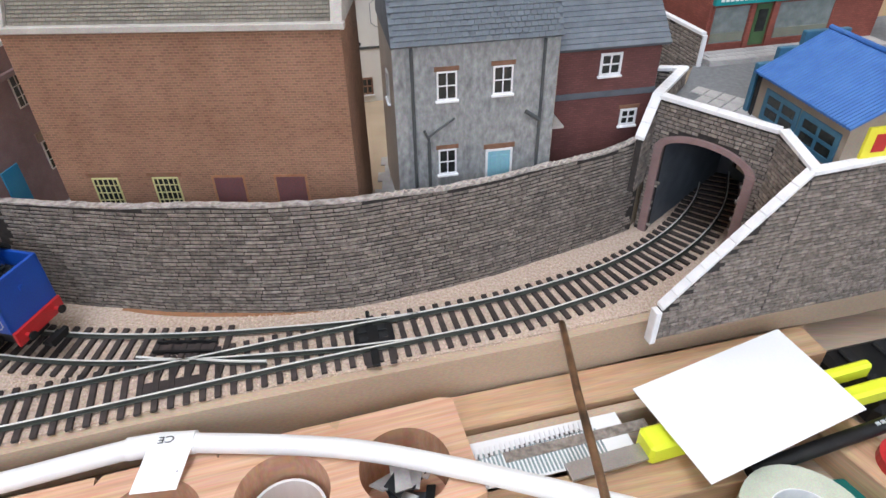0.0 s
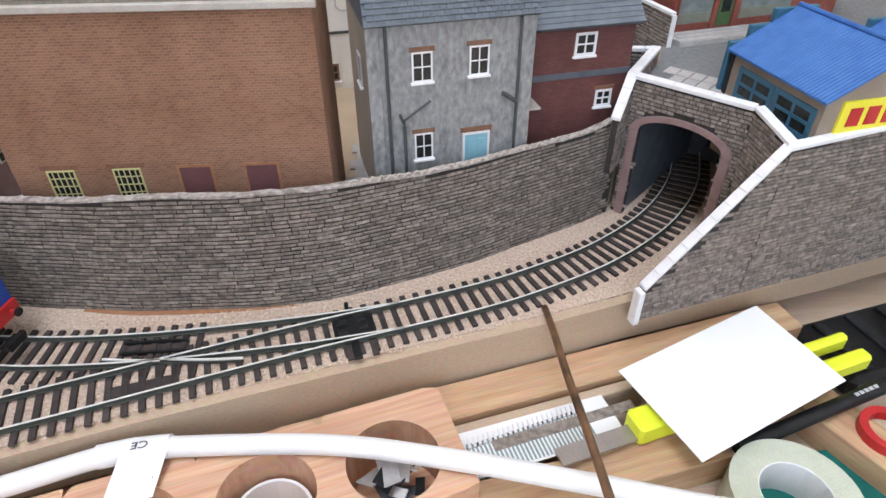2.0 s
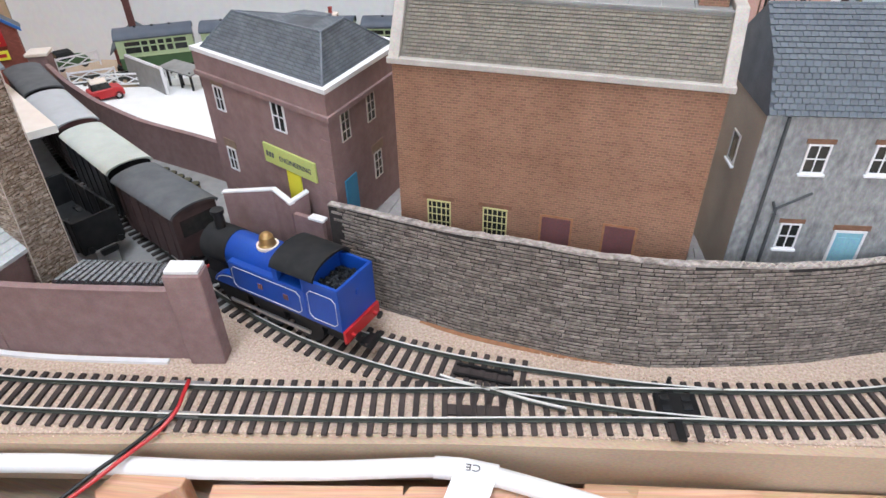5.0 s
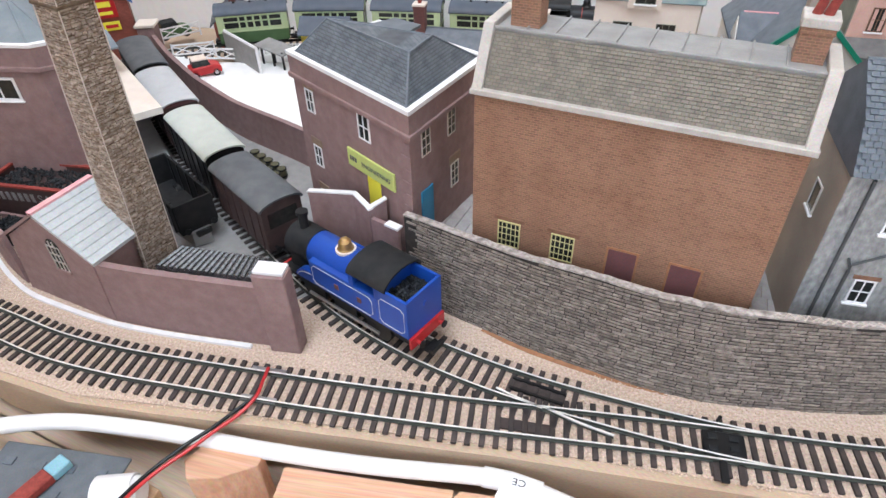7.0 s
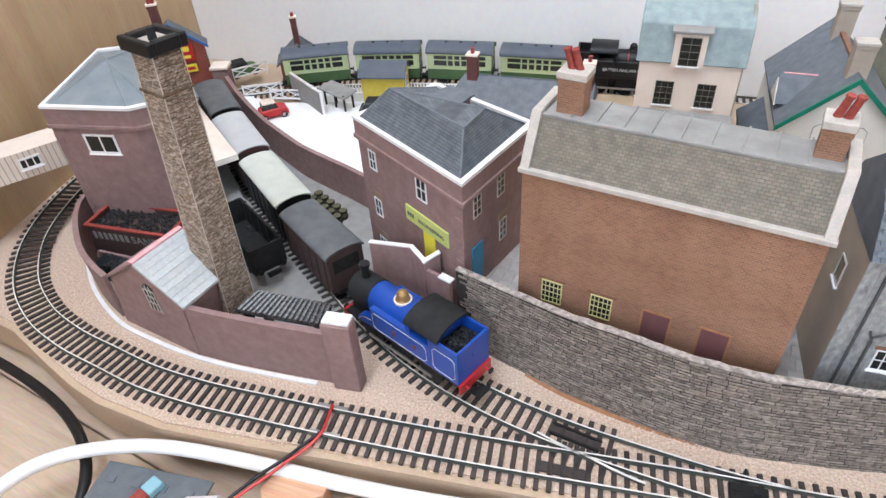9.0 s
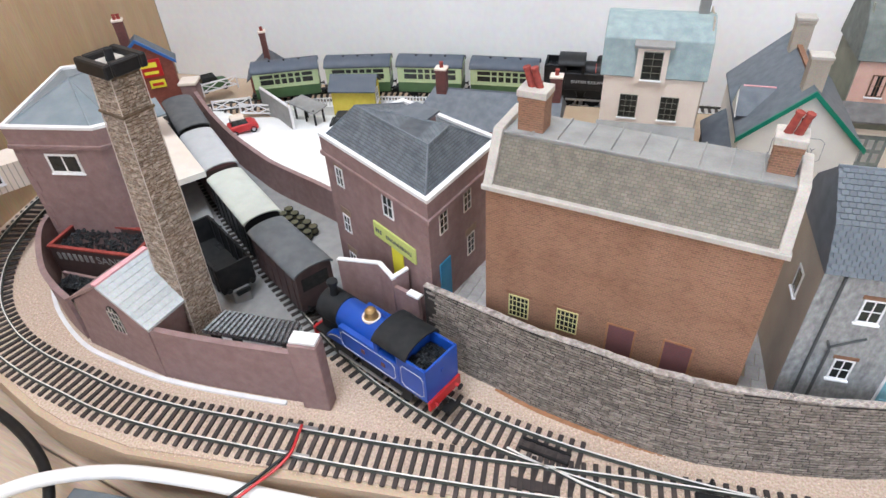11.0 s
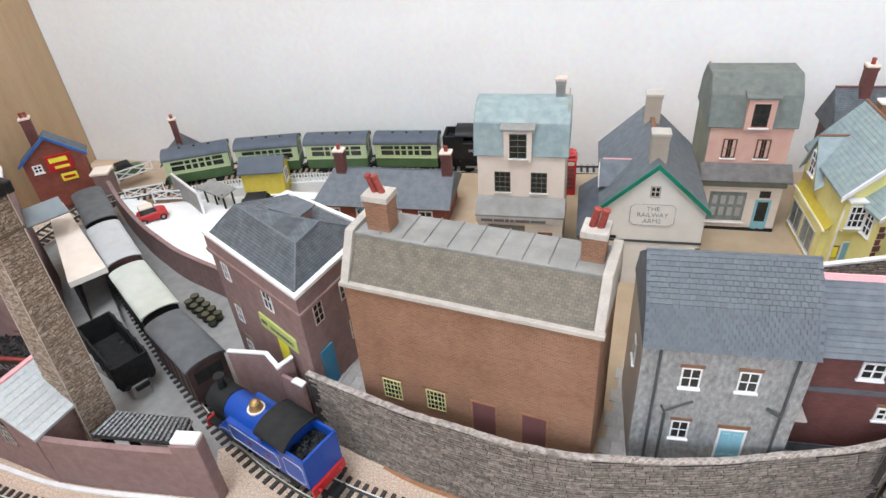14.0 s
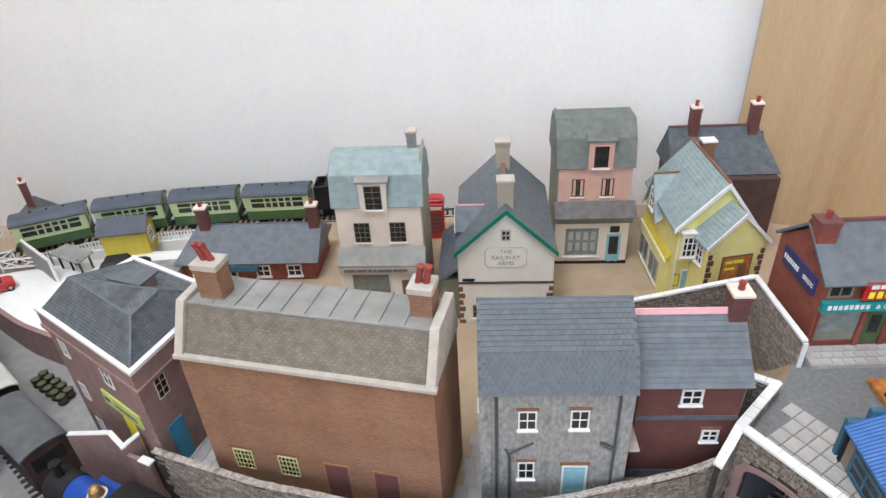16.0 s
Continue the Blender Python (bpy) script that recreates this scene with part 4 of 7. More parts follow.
def red_house():
    r = thing("red_brick_house", "dark red brick house with slate roof and pink ridge", "house", at(52.5, 276, 0, 11))
    W, D, E, Bs = 52, 50, 105, 20
    part("wall", Shape().side([(0, Bs), (D, Bs), (D, E - 1), (D / 2, E + 22.5), (0, E - 1)], 0, W), M_BRICKRED, r)
    part("band", Shape().box(-0.3, -0.5, 77.5, W + 0.3, 0.2, 80.5), M_SLATEDK, r)
    part("plinth", Shape().box(-0.3, -0.5, Bs, W + 0.3, 0.2, 38), M_SLATEDK, r)
    roof = part("roof", Shape().side([(-4, E - 1.5), (D / 2, E + 25), (D + 2, E - 1), (D + 1, E - 2.2), (D / 2, E + 23.5), (-3, E - 2.7)], -1.5, W + 2.5), M_SLATEDK, r)
    rows = Shape()
    n = 14
    for i in range(n):
        t0, t1 = i / n, (i + 1) / n
        y0, y1, z0, z1 = -4 + 29 * t0, -4 + 29 * t1, E - 1.5 + 26.5 * t0, E - 1.5 + 26.5 * t1
        rows.add([(-1.5, y0 - 0.25, z0 + 0.4), (W + 2.5, y0 - 0.25, z0 + 0.4), (W + 2.5, y1, z1 + 0.1), (-1.5, y1, z1 + 0.1), (-1.5, y0, z0), (W + 2.5, y0, z0)], [(0, 1, 2, 3), (4, 5, 1, 0)])
    tagged(part("slate_course", rows, M_SLATE, roof), kind="stuff")
    part("ridge", Shape().side([(D / 2 - 2.2, E + 23), (D / 2 + 2, E + 23), (D / 2 + 0.4, E + 26.5), (D / 2 - 0.6, E + 26.5)], -1.5, W - 5), M_PINKEDGE, r, "pink ridge strip")
    chimney(r, W - 2, D / 2, E + 10, E + 36, 9, 10, M_BRICKRED, M_CREAM, 1, 0, 4)
    window(r, 21, 88.5, 11, 11, 2, 2, M_WHITE, bar=0.8)
    window(r, 35.5, 61, 9, 9, 2, 2, M_WHITE, bar=0.8, lintel=M_LINTEL)


def engine_house():
    e = thing("engineering_works", "mauve engineering works with hipped slate roof and white parapet", "building")
    C, L, BL, R = (-205, 226), (-300, 265), (-276, 325), (-197, 300)
    T = 113
    part("wall", Shape().prism([C, R, BL, L], 0, T - 1), M_PURPLE, e)

    def grow(k):
        cx, cy = sum(p[0] for p in (C, L, BL, R)) / 4, sum(p[1] for p in (C, L, BL, R)) / 4
        out = []
        for x, y in (C, R, BL, L):
            d = math.hypot(x - cx, y - cy)
            out.append((cx + (x - cx) * (d + k) / d, cy + (y - cy) * (d + k) / d))
        return out

    part("cornice", Shape().prism(grow(3), T - 14, T - 11), M_PURPLE, e, bevel=0.4)
    outer, inner = grow(2.2), grow(-2.5)
    s = Shape().prism(grow(1.4), T - 11, T - 0.5)
    part("parapet", s, M_PURPLE, e)
    rim = Shape()
    for i in range(4):
        j = (i + 1) % 4
        rim.prism([outer[i], outer[j], inner[j], inner[i]], T - 0.6, T + 1.5)
    part("coping", rim, M_WHITE, e, "white parapet coping")
    q = grow(-3)
    r1, r3, r2 = (-215, 249, T + 19), (-214.5, 273, T + 19), (-280, 277, T + 17.5)
    v = [(x, y, T) for x, y in q] + [r1, r3, r2]
    part("roof", Shape().add(v, [(0, 4, 6, 3), (0, 1, 5, 4), (1, 2, 6, 5), (2, 3, 6), (4, 5, 6), (3, 2, 1, 0)]), M_SLATEROOF, e, "dark slate hipped roof")
    for a, b in (((*q[0], T), r1), ((*q[1], T), r3), ((*q[2], T), r2), ((*q[3], T), r2), (r1, r2), (r1, r3), (r3, r2)):
        part("hip_ridge", Shape().tube([a, b], 0.6, 6), M_SLATE, e)
    d = part("roof_dormer", Shape().prism([(-255, 285), (-235, 282), (-235, 295), (-252, 300)], T - 2, T + 13), M_PURPLE, e)
    part("dormer_roof", Shape().slab((-259, 283, T + 15), (-233, 279, T + 15.5), (-233, 297, T + 14), (-253, 304, T + 13), 1.4), M_SLATE, d)
    ang = math.degrees(math.atan2(C[1] - L[1], C[0] - L[0]))
    m = at(L[0], L[1], 0, ang)
    for x, z, w, h in ((11, 82, 8, 14), (11, 46, 8, 14), (11, 14, 8, 14), (61, 84, 10, 16)):
        window(e, x, z, w, h, 2, 2, M_WHITE, bar=0.55, m=m, sill=False)
        part("stone_lintel", Shape().box(x - 1.5, -0.4, z + h + 0.3, x + w + 1.5, 0.2, z + h + 5), M_QUOIN, e, m=m)
    sg = part("sign", Shape().box(49, -1.4, 63, 90, -0.2, 74), M_SIGNLIME, e, "pale lime sign board", m=m, bevel=0.2)
    bars(sg, M_INK, 51.5, 67.2, (1.3, 1.3, 1.3), 2.8, -1.5)
    lettering("ENGINEERING", 3.9, M_INK, sg, at(74.5, -1.6, 67.1))
    part("door", Shape().box(65, -0.6, 33, 76, 0.2, 62), M_SIGNYEL, e, "yellow door", m=m)
    ang2 = math.degrees(math.atan2(R[1] - C[1], R[0] - C[0]))
    m2 = at(C[0], C[1], 0, ang2)
    part("door", Shape().box(8, -0.7, 30, 19, 0.2, 64), M_BLUEDOOR, e, "blue door", m=m2)
    for x, z in ((10, 84), (35, 84), (38, 50)):
        window(e, x, z, 8, 15, 2, 3, M_CARD, bar=0.32, m=m2, sill=False)
        part("stone_lintel", Shape().box(x - 1.5, -0.4, z + 15.3, x + 10.5, 0.2, z + 20), M_QUOIN, e, m=m2)
    for i in range(9):
        k = 6.5 if i % 2 else 4.5
        part("quoin", Shape().box(102.7 - k, -0.55, 30 + i * 7.5, 103.2, 0.1, 36.5 + i * 7.5), M_PURPLE, e, m=m, bevel=0.2)
    # stepped boundary wall in front of the works
    w = thing("boundary_wall", "mauve boundary wall with white stepped coping", "wall")
    pts = [(-272, 226, 51), (-243, 228, 56), (-230, 222, 53), (-224, 231, 56)]
    for (ax, ay, az), (bx, by, bz) in zip(pts, pts[1:]):
        L2, an = math.hypot(bx - ax, by - ay), math.degrees(math.atan2(by - ay, bx - ax))
        part("wall_panel", Shape().profile([(0, 0), (L2, 0), (L2, bz), (0, az)], 0, 2.5), M_PURPLE, w, m=at(ax, ay, 0, an))
        part("coping", Shape().profile([(-0.5, az), (L2 + 0.5, bz), (L2 + 0.5, bz + 0.9), (-0.5, az + 0.9)], -0.2, 2.8), M_WHITE, w, m=at(ax, ay, 0, an))
    part("wall_panel", Shape().profile([(0, 0), (18, 0), (18, 48), (0, 48)], 0, 2.5), M_PURPLE, w, m=at(-229, 222, 0, -10))
    part("coping", Shape().box(10, -1, 48, 19, 3.5, 49.2), M_WHITE, w, m=at(-229, 222, 0, -10))


brick_building()
grey_house()
red_house()
engine_house()


# ---- back row ----
BACK = 10.5


def cream_shop():
    c = thing("cream_shop_house", "cream shop house with pale green mansard roof", "house", at(-163, 406, 0, BACK))
    W, D, Bs = 64, 58, 24
    part("wall", Shape().box(0, 0, Bs, W, D, 122), M_CREAM, c)
    part("side_wall", Shape().side([(-0.3, Bs), (D, Bs), (D, 122), (D - 14, 152), (14, 152), (-0.3, 122)], W, W + 1), M_TAN, c, "tan card side wall")
    roof = part("roof", Shape().side([(-2, 117), (D + 2, 117), (D - 8, 140), (D - 24, 151), (24, 152.5), (16, 149.5), (4, 141)], -2.5, W + 2.5), M_SLATEGN, c, "pale green mansard roof", bevel=0.6)
    part("dormer", Shape().box(20, -2.5, 113, 40, 12, 138), M_CREAM, c)
    part("dormer_roof", Shape().side([(-4, 137.5), (16, 141), (16, 143), (-4, 139.5)], 17.5, 42.5), M_LEAD, c, bevel=0.3)
    window(c, 24, 116.5, 12.5, 19, 2, 4, M_OLIVE, y=-2.6, bar=0.25)
    for x in (12.5, 39.5):
        window(c, x, 87, 12, 17, 3, 4, M_OLIVE, bar=0.22, glass=M_GLASS)
    part("shop_canopy", Shape().side([(0, 83), (-12, 73), (-12, 71.5), (0, 81)], -1.5, W + 1.5), M_LEAD, c, "grey sloping shop canopy")
    f = part("fascia", Shape().box(-1, -12, 66, W + 1, 0, 71.5), M_COPING, c, bevel=0.3)
    bars(f, M_INK, 3, 67.5, (9, 8, 3, 3, 11, 11), 2.2, -12.1)
    part("shop_front", Shape().box(0, -8, Bs, W, 0, 66), M_OFFWHITE, c)
    window(c, 8, 35, 28, 27, 5, 2, M_OLIVE, y=-8, bar=0.8, glass=M_SHOPGLASS)
    part("door", Shape().box(46, -8.5, 26, 57, -7.5, 57), M_LINTEL, c)
    chimney(c, W - 6, 28, 144, 164, 6.5, 7, M_LEAD, M_CARD, 0)


def pub():
    p = thing("public_house", "white public house with slate roof and green bargeboards", "building", at(-70, 402, 0, BACK))
    W, D, Bs, E, A = 70, 105, 22, 92, 124
    part("wall", Shape().profile([(0, Bs), (W, Bs), (W, E - 2.8), (W / 2, A - 1), (0, E - 2.8)], 0, D - 1), M_OFFWHITE, p)
    roof = part("roof", Shape().profile([(-2, E - 2), (W / 2, A + 1.5), (W + 2, E - 2), (W + 2, E - 3.6), (W / 2, A), (-2, E - 3.6)], -3, D), M_SLATE, p)
    for sgn in (0, 1):
        x = [(-2.4, E - 4.8), (W / 2, A - 1.8), (W / 2, A + 1.9), (-2.4, E - 1.2)]
        if sgn:
            x = [(W - a, b) for a, b in x][::-1]
        part("bargeboard", Shape().profile(x, -4, -2.6), M_GREENTRIM, p, "green bargeboard")
    part("band", Shape().box(-0.5, -0.8, 62, W + 0.5, 0.2, 63.5), M_PIPE, p)
    part("ridge", Shape().box(W / 2 - 1.6, 30, A + 1.2, W / 2 + 1.6, 75, A + 2.8), M_LINTEL, p)
    for y, k in ((12, 0), (76, 2)):
        chimney(p, W / 2, y, A - 4, A + 17 + k, 11, 9, M_TAN, M_COPING, 0)
    window(p, W / 2 - 3.5, 99, 7, 9, 2, 2, M_COPING, bar=0.7, sill=False)
    edge = [(20, 79), (23, 76.5), (47, 76.5), (50, 79), (50, 91), (47, 93.5), (23, 93.5), (20, 91)]
    s = part("sign", Shape().profile(edge, -0.5, 0.2), M_OFFWHITE, p, "painted name panel with grey outline")
    part("outline", Shape().tube([(x, -0.5, z) for x, z in edge + edge[:1]], 0.24, 4), M_FADEDINK, s)
    for k, t in enumerate(("THE", "RAILWAY", "ARMS")):
        lettering(t, 4.9, M_FADEDINK, s, at(35, -0.6, 88.4 - k * 5.0))
    part("nameplate", Shape().box(3, -0.8, 64.5, 12, 0.2, 66.5), M_MATTBLACK, p)
    window(p, 10, 30, 8, 12, 2, 2, M_LINTEL, bar=0.8)
    for i in range(6):
        k = 3 if i % 2 else 4.6
        for x0, x1 in ((-0.5, k), (W - k, W + 0.5)):
            part("quoin", Shape().box(x0, -0.6, 24 + i * 6.2, x1, 0.2, 28 + i * 6.2), M_LINTEL, p)
    # side dormer and rear lean-to
    part("dormer", Shape().side([(18, 96), (44, 96), (31, 112)], -2, 22), M_SLATE, p, "slate side dormer")
    part("dormer_front", Shape().side([(20, 94), (42, 94), (31, 109)], -2.6, -1.8), M_OFFWHITE, p)
    part("dormer_ridge", Shape().box(0, 30.4, 111.7, 20, 31.6, 112.3), M_PINKEDGE, p)
    part("side_shed", Shape().side([(5, Bs), (75, Bs), (75, 62), (5, 62)], -14, 0), M_OLIVE, p, "grey-green side shed")
    part("side_shed_roof", Shape().profile([(-16, 60), (0, 72), (0, 74), (-16, 62)], 3, 77), M_SLATEDK, p)


def pink_shop():
    c = thing("pink_shop_house", "salmon pink shop house with grey mansard roof", "house", at(-6, 508, 0, BACK))
    W, D, Bs = 60, 60, 16
    part("wall", Shape().box(0, 2, Bs, W, D, 116), M_PINK, c)
    part("side_wall", Shape().side([(1.8, Bs), (D, Bs), (D, 116), (D - 12, 146), (14, 146), (1.8, 116)], -1, 0), M_OLIVE, c, "olive side wall")
    part("roof", Shape().side([(-1, 110), (D + 2, 110), (D - 6, 134), (D - 16, 146), (18, 147), (6, 134)], -3, W + 2), M_MANSARD, c, "grey-green mansard roof", bevel=0.6)
    part("dormer", Shape().box(23, -1.5, 108, 43, 12, 134), M_PINK, c)
    part("dormer_roof", Shape().side([(-3, 133.5), (14, 136), (14, 138), (-3, 135.5)], 21, 45), M_MANSARD, c, bevel=0.3)
    window(c, 26.5, 111, 13, 20, 1, 1, M_PINK, y=-1.6, bar=0.5)
    for x in (11, 35.5):
        w = window(c, x, 83.5, 10.5, 16.5, 2, 2, M_LINTEL, y=2, bar=0.35)
        for k in (1.2, 7.2):
            part("curtain", Shape().box(k, -0.4, 1, k + 2.2, -0.2, 15.5), M_PINK, w)
    part("shop_canopy", Shape().side([(2, 79), (-12, 70), (-12, 68.5), (2, 77)], -3, W + 5), M_CANOPY, c, "grey sloping shop canopy")
    part("shop_front", Shape().box(-1, -5, Bs, W + 1, 2, 66), M_CREAM, c)
    part("fascia", Shape().box(-1.5, -7, 62, W + 3, -4, 68), M_OLIVE, c)
    part("plinth", Shape().box(-1.3, -5.6, Bs, W + 1.3, -4.6, 23), M_MATTBLACK, c)
    w = window(c, 6, 28, 31, 30, 1, 1, M_CREAM, y=-5, bar=0.9, glass=M_SHOPGLASS)
    for i in range(8):
        part("poster", Shape().box(4 + (i % 4) * 6.4, -0.35, 6 + (i // 4) * 11, 8 + (i % 4) * 6.4, -0.2, 14 + (i // 4) * 11), M_PAVING, w)
    panel_door(c, 43, 20, 12, 30, M_LIGHTBLUE, y=-5, label="pale blue shop door")
    part("door_glass", Shape().box(45, -5.9, 30, 53, -5, 48).box(45, -5.6, 52, 53, -4.9, 58), M_GLASS, c)


def yellow_house():
    h = thing("yellow_house", "pale yellow house with green slate roof and posters", "house", at(87, 462, 0, 13))
    W, D, Bs, E, A = 60, 78, 18, 84, 124
    part("wall", Shape().profile([(0, Bs), (W, Bs), (W, E - 3), (W / 2, A - 1), (0, E + 6)], 0, D), M_YELLOW, h)
    part("roof", Shape().profile([(-4, E + 4), (W / 2, A + 1.6), (W + 4, E - 5), (W + 4, E - 6.6), (W / 2, A), (-4, E + 2.4)], -3, D + 2), M_SLATEGN, h)
    rows = Shape()
    n = 16
    for i in range(n):
        t0, t1 = i / n, (i + 1) / n
        x0, x1, z0, z1 = -4 + (W / 2 + 4) * t0, -4 + (W / 2 + 4) * t1, E + 4 + (A - 2.4 - E) * t0, E + 4 + (A - 2.4 - E) * t1
        rows.add([(x0 - 0.2, -3, z0 + 0.5), (x0 - 0.2, D + 2, z0 + 0.5), (x1, D + 2, z1 + 0.1), (x1, -3, z1 + 0.1), (x0, -3, z0), (x0, D + 2, z0)], [(3, 2, 1, 0), (0, 1, 5, 4)])
    tagged(part("slate_course", rows, M_SLATEGN, h), kind="stuff")
    for k in (0, 1):
        e = E + 1.4 if not k else E - 7.6
        x = [(-4.4, e), (W / 2, A - 2), (W / 2, A + 2.1), (-4.4, e + 3.6)]
        if k:
            x = [(W - a, b) for a, b in x][::-1]
        part("bargeboard", Shape().profile(x, -4, -2.6), M_WHITE, h, "white bargeboard")
    part("ridge", Shape().tube([(W / 2, -3, A + 1.8), (W / 2, D + 2, A + 1.8)], 1.2, 6), M_LINTEL, h)
    chimney(h, W / 2 + 6, 62, A - 12, A + 7, 10, 8, M_LINTEL, M_WHITE, 0)
    # front wing, turned outwards, with its own gable and poster
    g = at(16, -22.4, 8, 10)
    part("front_wing", Shape().profile([(0, Bs - 8), (43, Bs - 8), (43, 76.5), (22, 99), (0, 76.5)], 0, 44), M_YELLOW, h, m=g)
    part("wing_roof", Shape().profile([(-3.4, 76), (22, 102.6), (46.4, 76), (46.4, 74.4), (22, 100.8), (-3.4, 74.4)], -1.5, 40), M_SLATEGN, h, m=g)
    rows = Shape()
    for i in range(11):
        x0, x1, z0, z1 = -3.4 + 25.4 * i / 11, -3.4 + 25.4 * (i + 1) / 11, 76 + 26.6 * i / 11, 76 + 26.6 * (i + 1) / 11
        rows.add([(x0 - 0.2, -1.5, z0 + 0.5), (x0 - 0.2, 40, z0 + 0.5), (x1, 40, z1 + 0.1), (x1, -1.5, z1 + 0.1), (x0, -1.5, z0), (x0, 40, z0)], [(3, 2, 1, 0), (0, 1, 5, 4)])
    tagged(part("slate_course", rows, M_SLATEGN, h, m=g), kind="stuff")
    for k in (0, 1):
        x = [(-3.8, 73.6), (22, 99.6), (22, 103.2), (-3.8, 77)]
        if k:
            x = [(43 - a, c) for a, c in x][::-1]
        part("bargeboard", Shape().profile(x, -2.4, -1.4), M_WHITE, h, m=g)
    q = part("poster", Shape().box(12, -0.8, 46, 34, 0.1, 73), M_ORANGE, h, "orange-brown advertising poster", m=g @ at(0, 0, -7))
    part("poster_frame", Shape().box(11.2, -0.9, 45.2, 34.8, -0.05, 46).box(11.2, -0.9, 73, 34.8, -0.05, 73.8).box(11.2, -0.9, 46, 12, -0.05, 73).box(34, -0.9, 46, 34.8, -0.05, 73), M_MAROON, q)
    part("poster_print", Shape().box(25, -1.0, 54, 31, -0.7, 66), M_LINTEL, q)
    bars(q, M_SIGNYEL, 14, 67.5, (5, 8), 2.4, -0.9)
    bars(q, M_SIGNYEL, 14, 62, (8,), 1.8, -0.9)
    bars(q, M_SIGNYEL, 14, 49, (12,), 3.0, -0.9)
    for i in range(11):
        k = 4.2 if i % 2 else 2.6
        for x in ((-0.5, k), (43.5 - k, 43.5)):
            part("quoin", Shape().box(x[0], -0.8, 14 + i * 5.2, x[1], 0.1, 18 + i * 5.2), M_MAROON, h, m=g)
    window(h, 8, 56, 9, 19, 2, 3, M_WHITE, bar=0.8, m=g @ at(0, 24, 0, -90))
    # front wall: bay window, door, notice
    part("bay", Shape().prism([(0.5, 0), (2, -5), (14, -5), (15.5, 0)], 62, 86), M_YELLOW, h)
    part("bay_roof", Shape().prism([(-0.5, 0), (1, -6.4), (15, -6.4), (16, 0)], 86, 87.4), M_WHITE, h)
    window(h, 2.4, 66, 11.2, 18, 3, 3, M_WHITE, y=-5, bar=0.8)
    panel_door(h, 8, 24, 8, 26, M_LIGHTBLUE, M_WHITE)
    part("notice", Shape().box(0.8, -0.8, 36, 6.4, 0.1, 47), M_LINTEL, h, "small framed yellow notice")
    part("notice_sheet", Shape().box(1.5, -1.0, 36.8, 5.7, -0.7, 46.2), M_SIGNYEL, h)
    # left side: dormer gable, window and orange awning
    part("side_dormer", Shape().side([(40, 74), (70, 74), (55, 104)], -4, 16), M_YELLOW, h)
    part("dormer_roof", Shape().add([(-6, 36, 72), (-6, 55, 108), (22, 55, 108), (22, 36, 92), (-6, 74, 72), (22, 74, 92), (-6, 38, 72), (-6, 55, 105.5), (-6, 72, 72)], [(0, 3, 2, 1), (4, 1, 2, 5), (0, 1, 7, 6), (1, 4, 8, 7)]), M_PALEROOF, h, "pale slate dormer roof")
    part("dormer_ridge", Shape().tube([(-6, 55, 108.4), (24, 55, 108.4)], 0.9, 6), M_LINTEL, h)
    window(h, 70, 76, 11, 19, 2, 3, M_WHITE, bar=0.8, m=at(-4.1, 130, 0, -90))
    part("awning", Shape().profile([(0, 61.5), (-4, 56), (-4, 54.8), (0, 60)], 6, 74), M_MUSTARD, h, "mustard yellow awning strip")
    part("side_shop", Shape().box(-5, 8, Bs, 0, 72, 56), M_YELLOW, h)
    for x in (62, 90):
        window(h, x, 26, 24, 22, 2, 1, M_COPING, bar=0.9, m=at(-5, 130, 0, -90), glass=M_SHOPGLASS)
    part("gutter", Shape().tube([(-4.6, 5, 55), (-4.6, 75, 55)], 0.8, 6), M_WHITE, h)
    part("downpipe", Shape().tube([(1, -1.2, 20), (1, -1.2, 78)], 0.8, 6), M_WHITE, h)


def dark_house():
    h = thing("dark_brick_house", "dark brick house with hipped slate roof in the corner", "house", at(90, 568, 0, BACK))
    part("wall", Shape().side([(0, 15), (44, 15), (44, 88), (22, 113), (0, 88)], 0, 80), M_DARKBRICK, h)
    v = [(-3, -6, 84), (91, -6, 84), (91, 50, 84), (-3, 50, 84), (-3, 22, 119), (74, 22, 119)]
    part("roof", Shape().add(v, [(0, 1, 5, 4), (1, 2, 5), (2, 3, 4, 5), (3, 0, 4), (3, 2, 1, 0)]), M_SLATEROOF, h, "blue-grey hipped slate roof")
    part("ridge", Shape().box(-3, 21, 118.6, 74, 23, 120), M_MAROON, h)
    for x, k in ((18, 0), (69, 2)):
        chimney(h, x, 20, 110, 137 + k, 8, 8, M_BRICKRED, M_CREAM, 1)
    part("porch", Shape().box(40, -14, 15, 88, 0, 83), M_DARKBRICK, h)


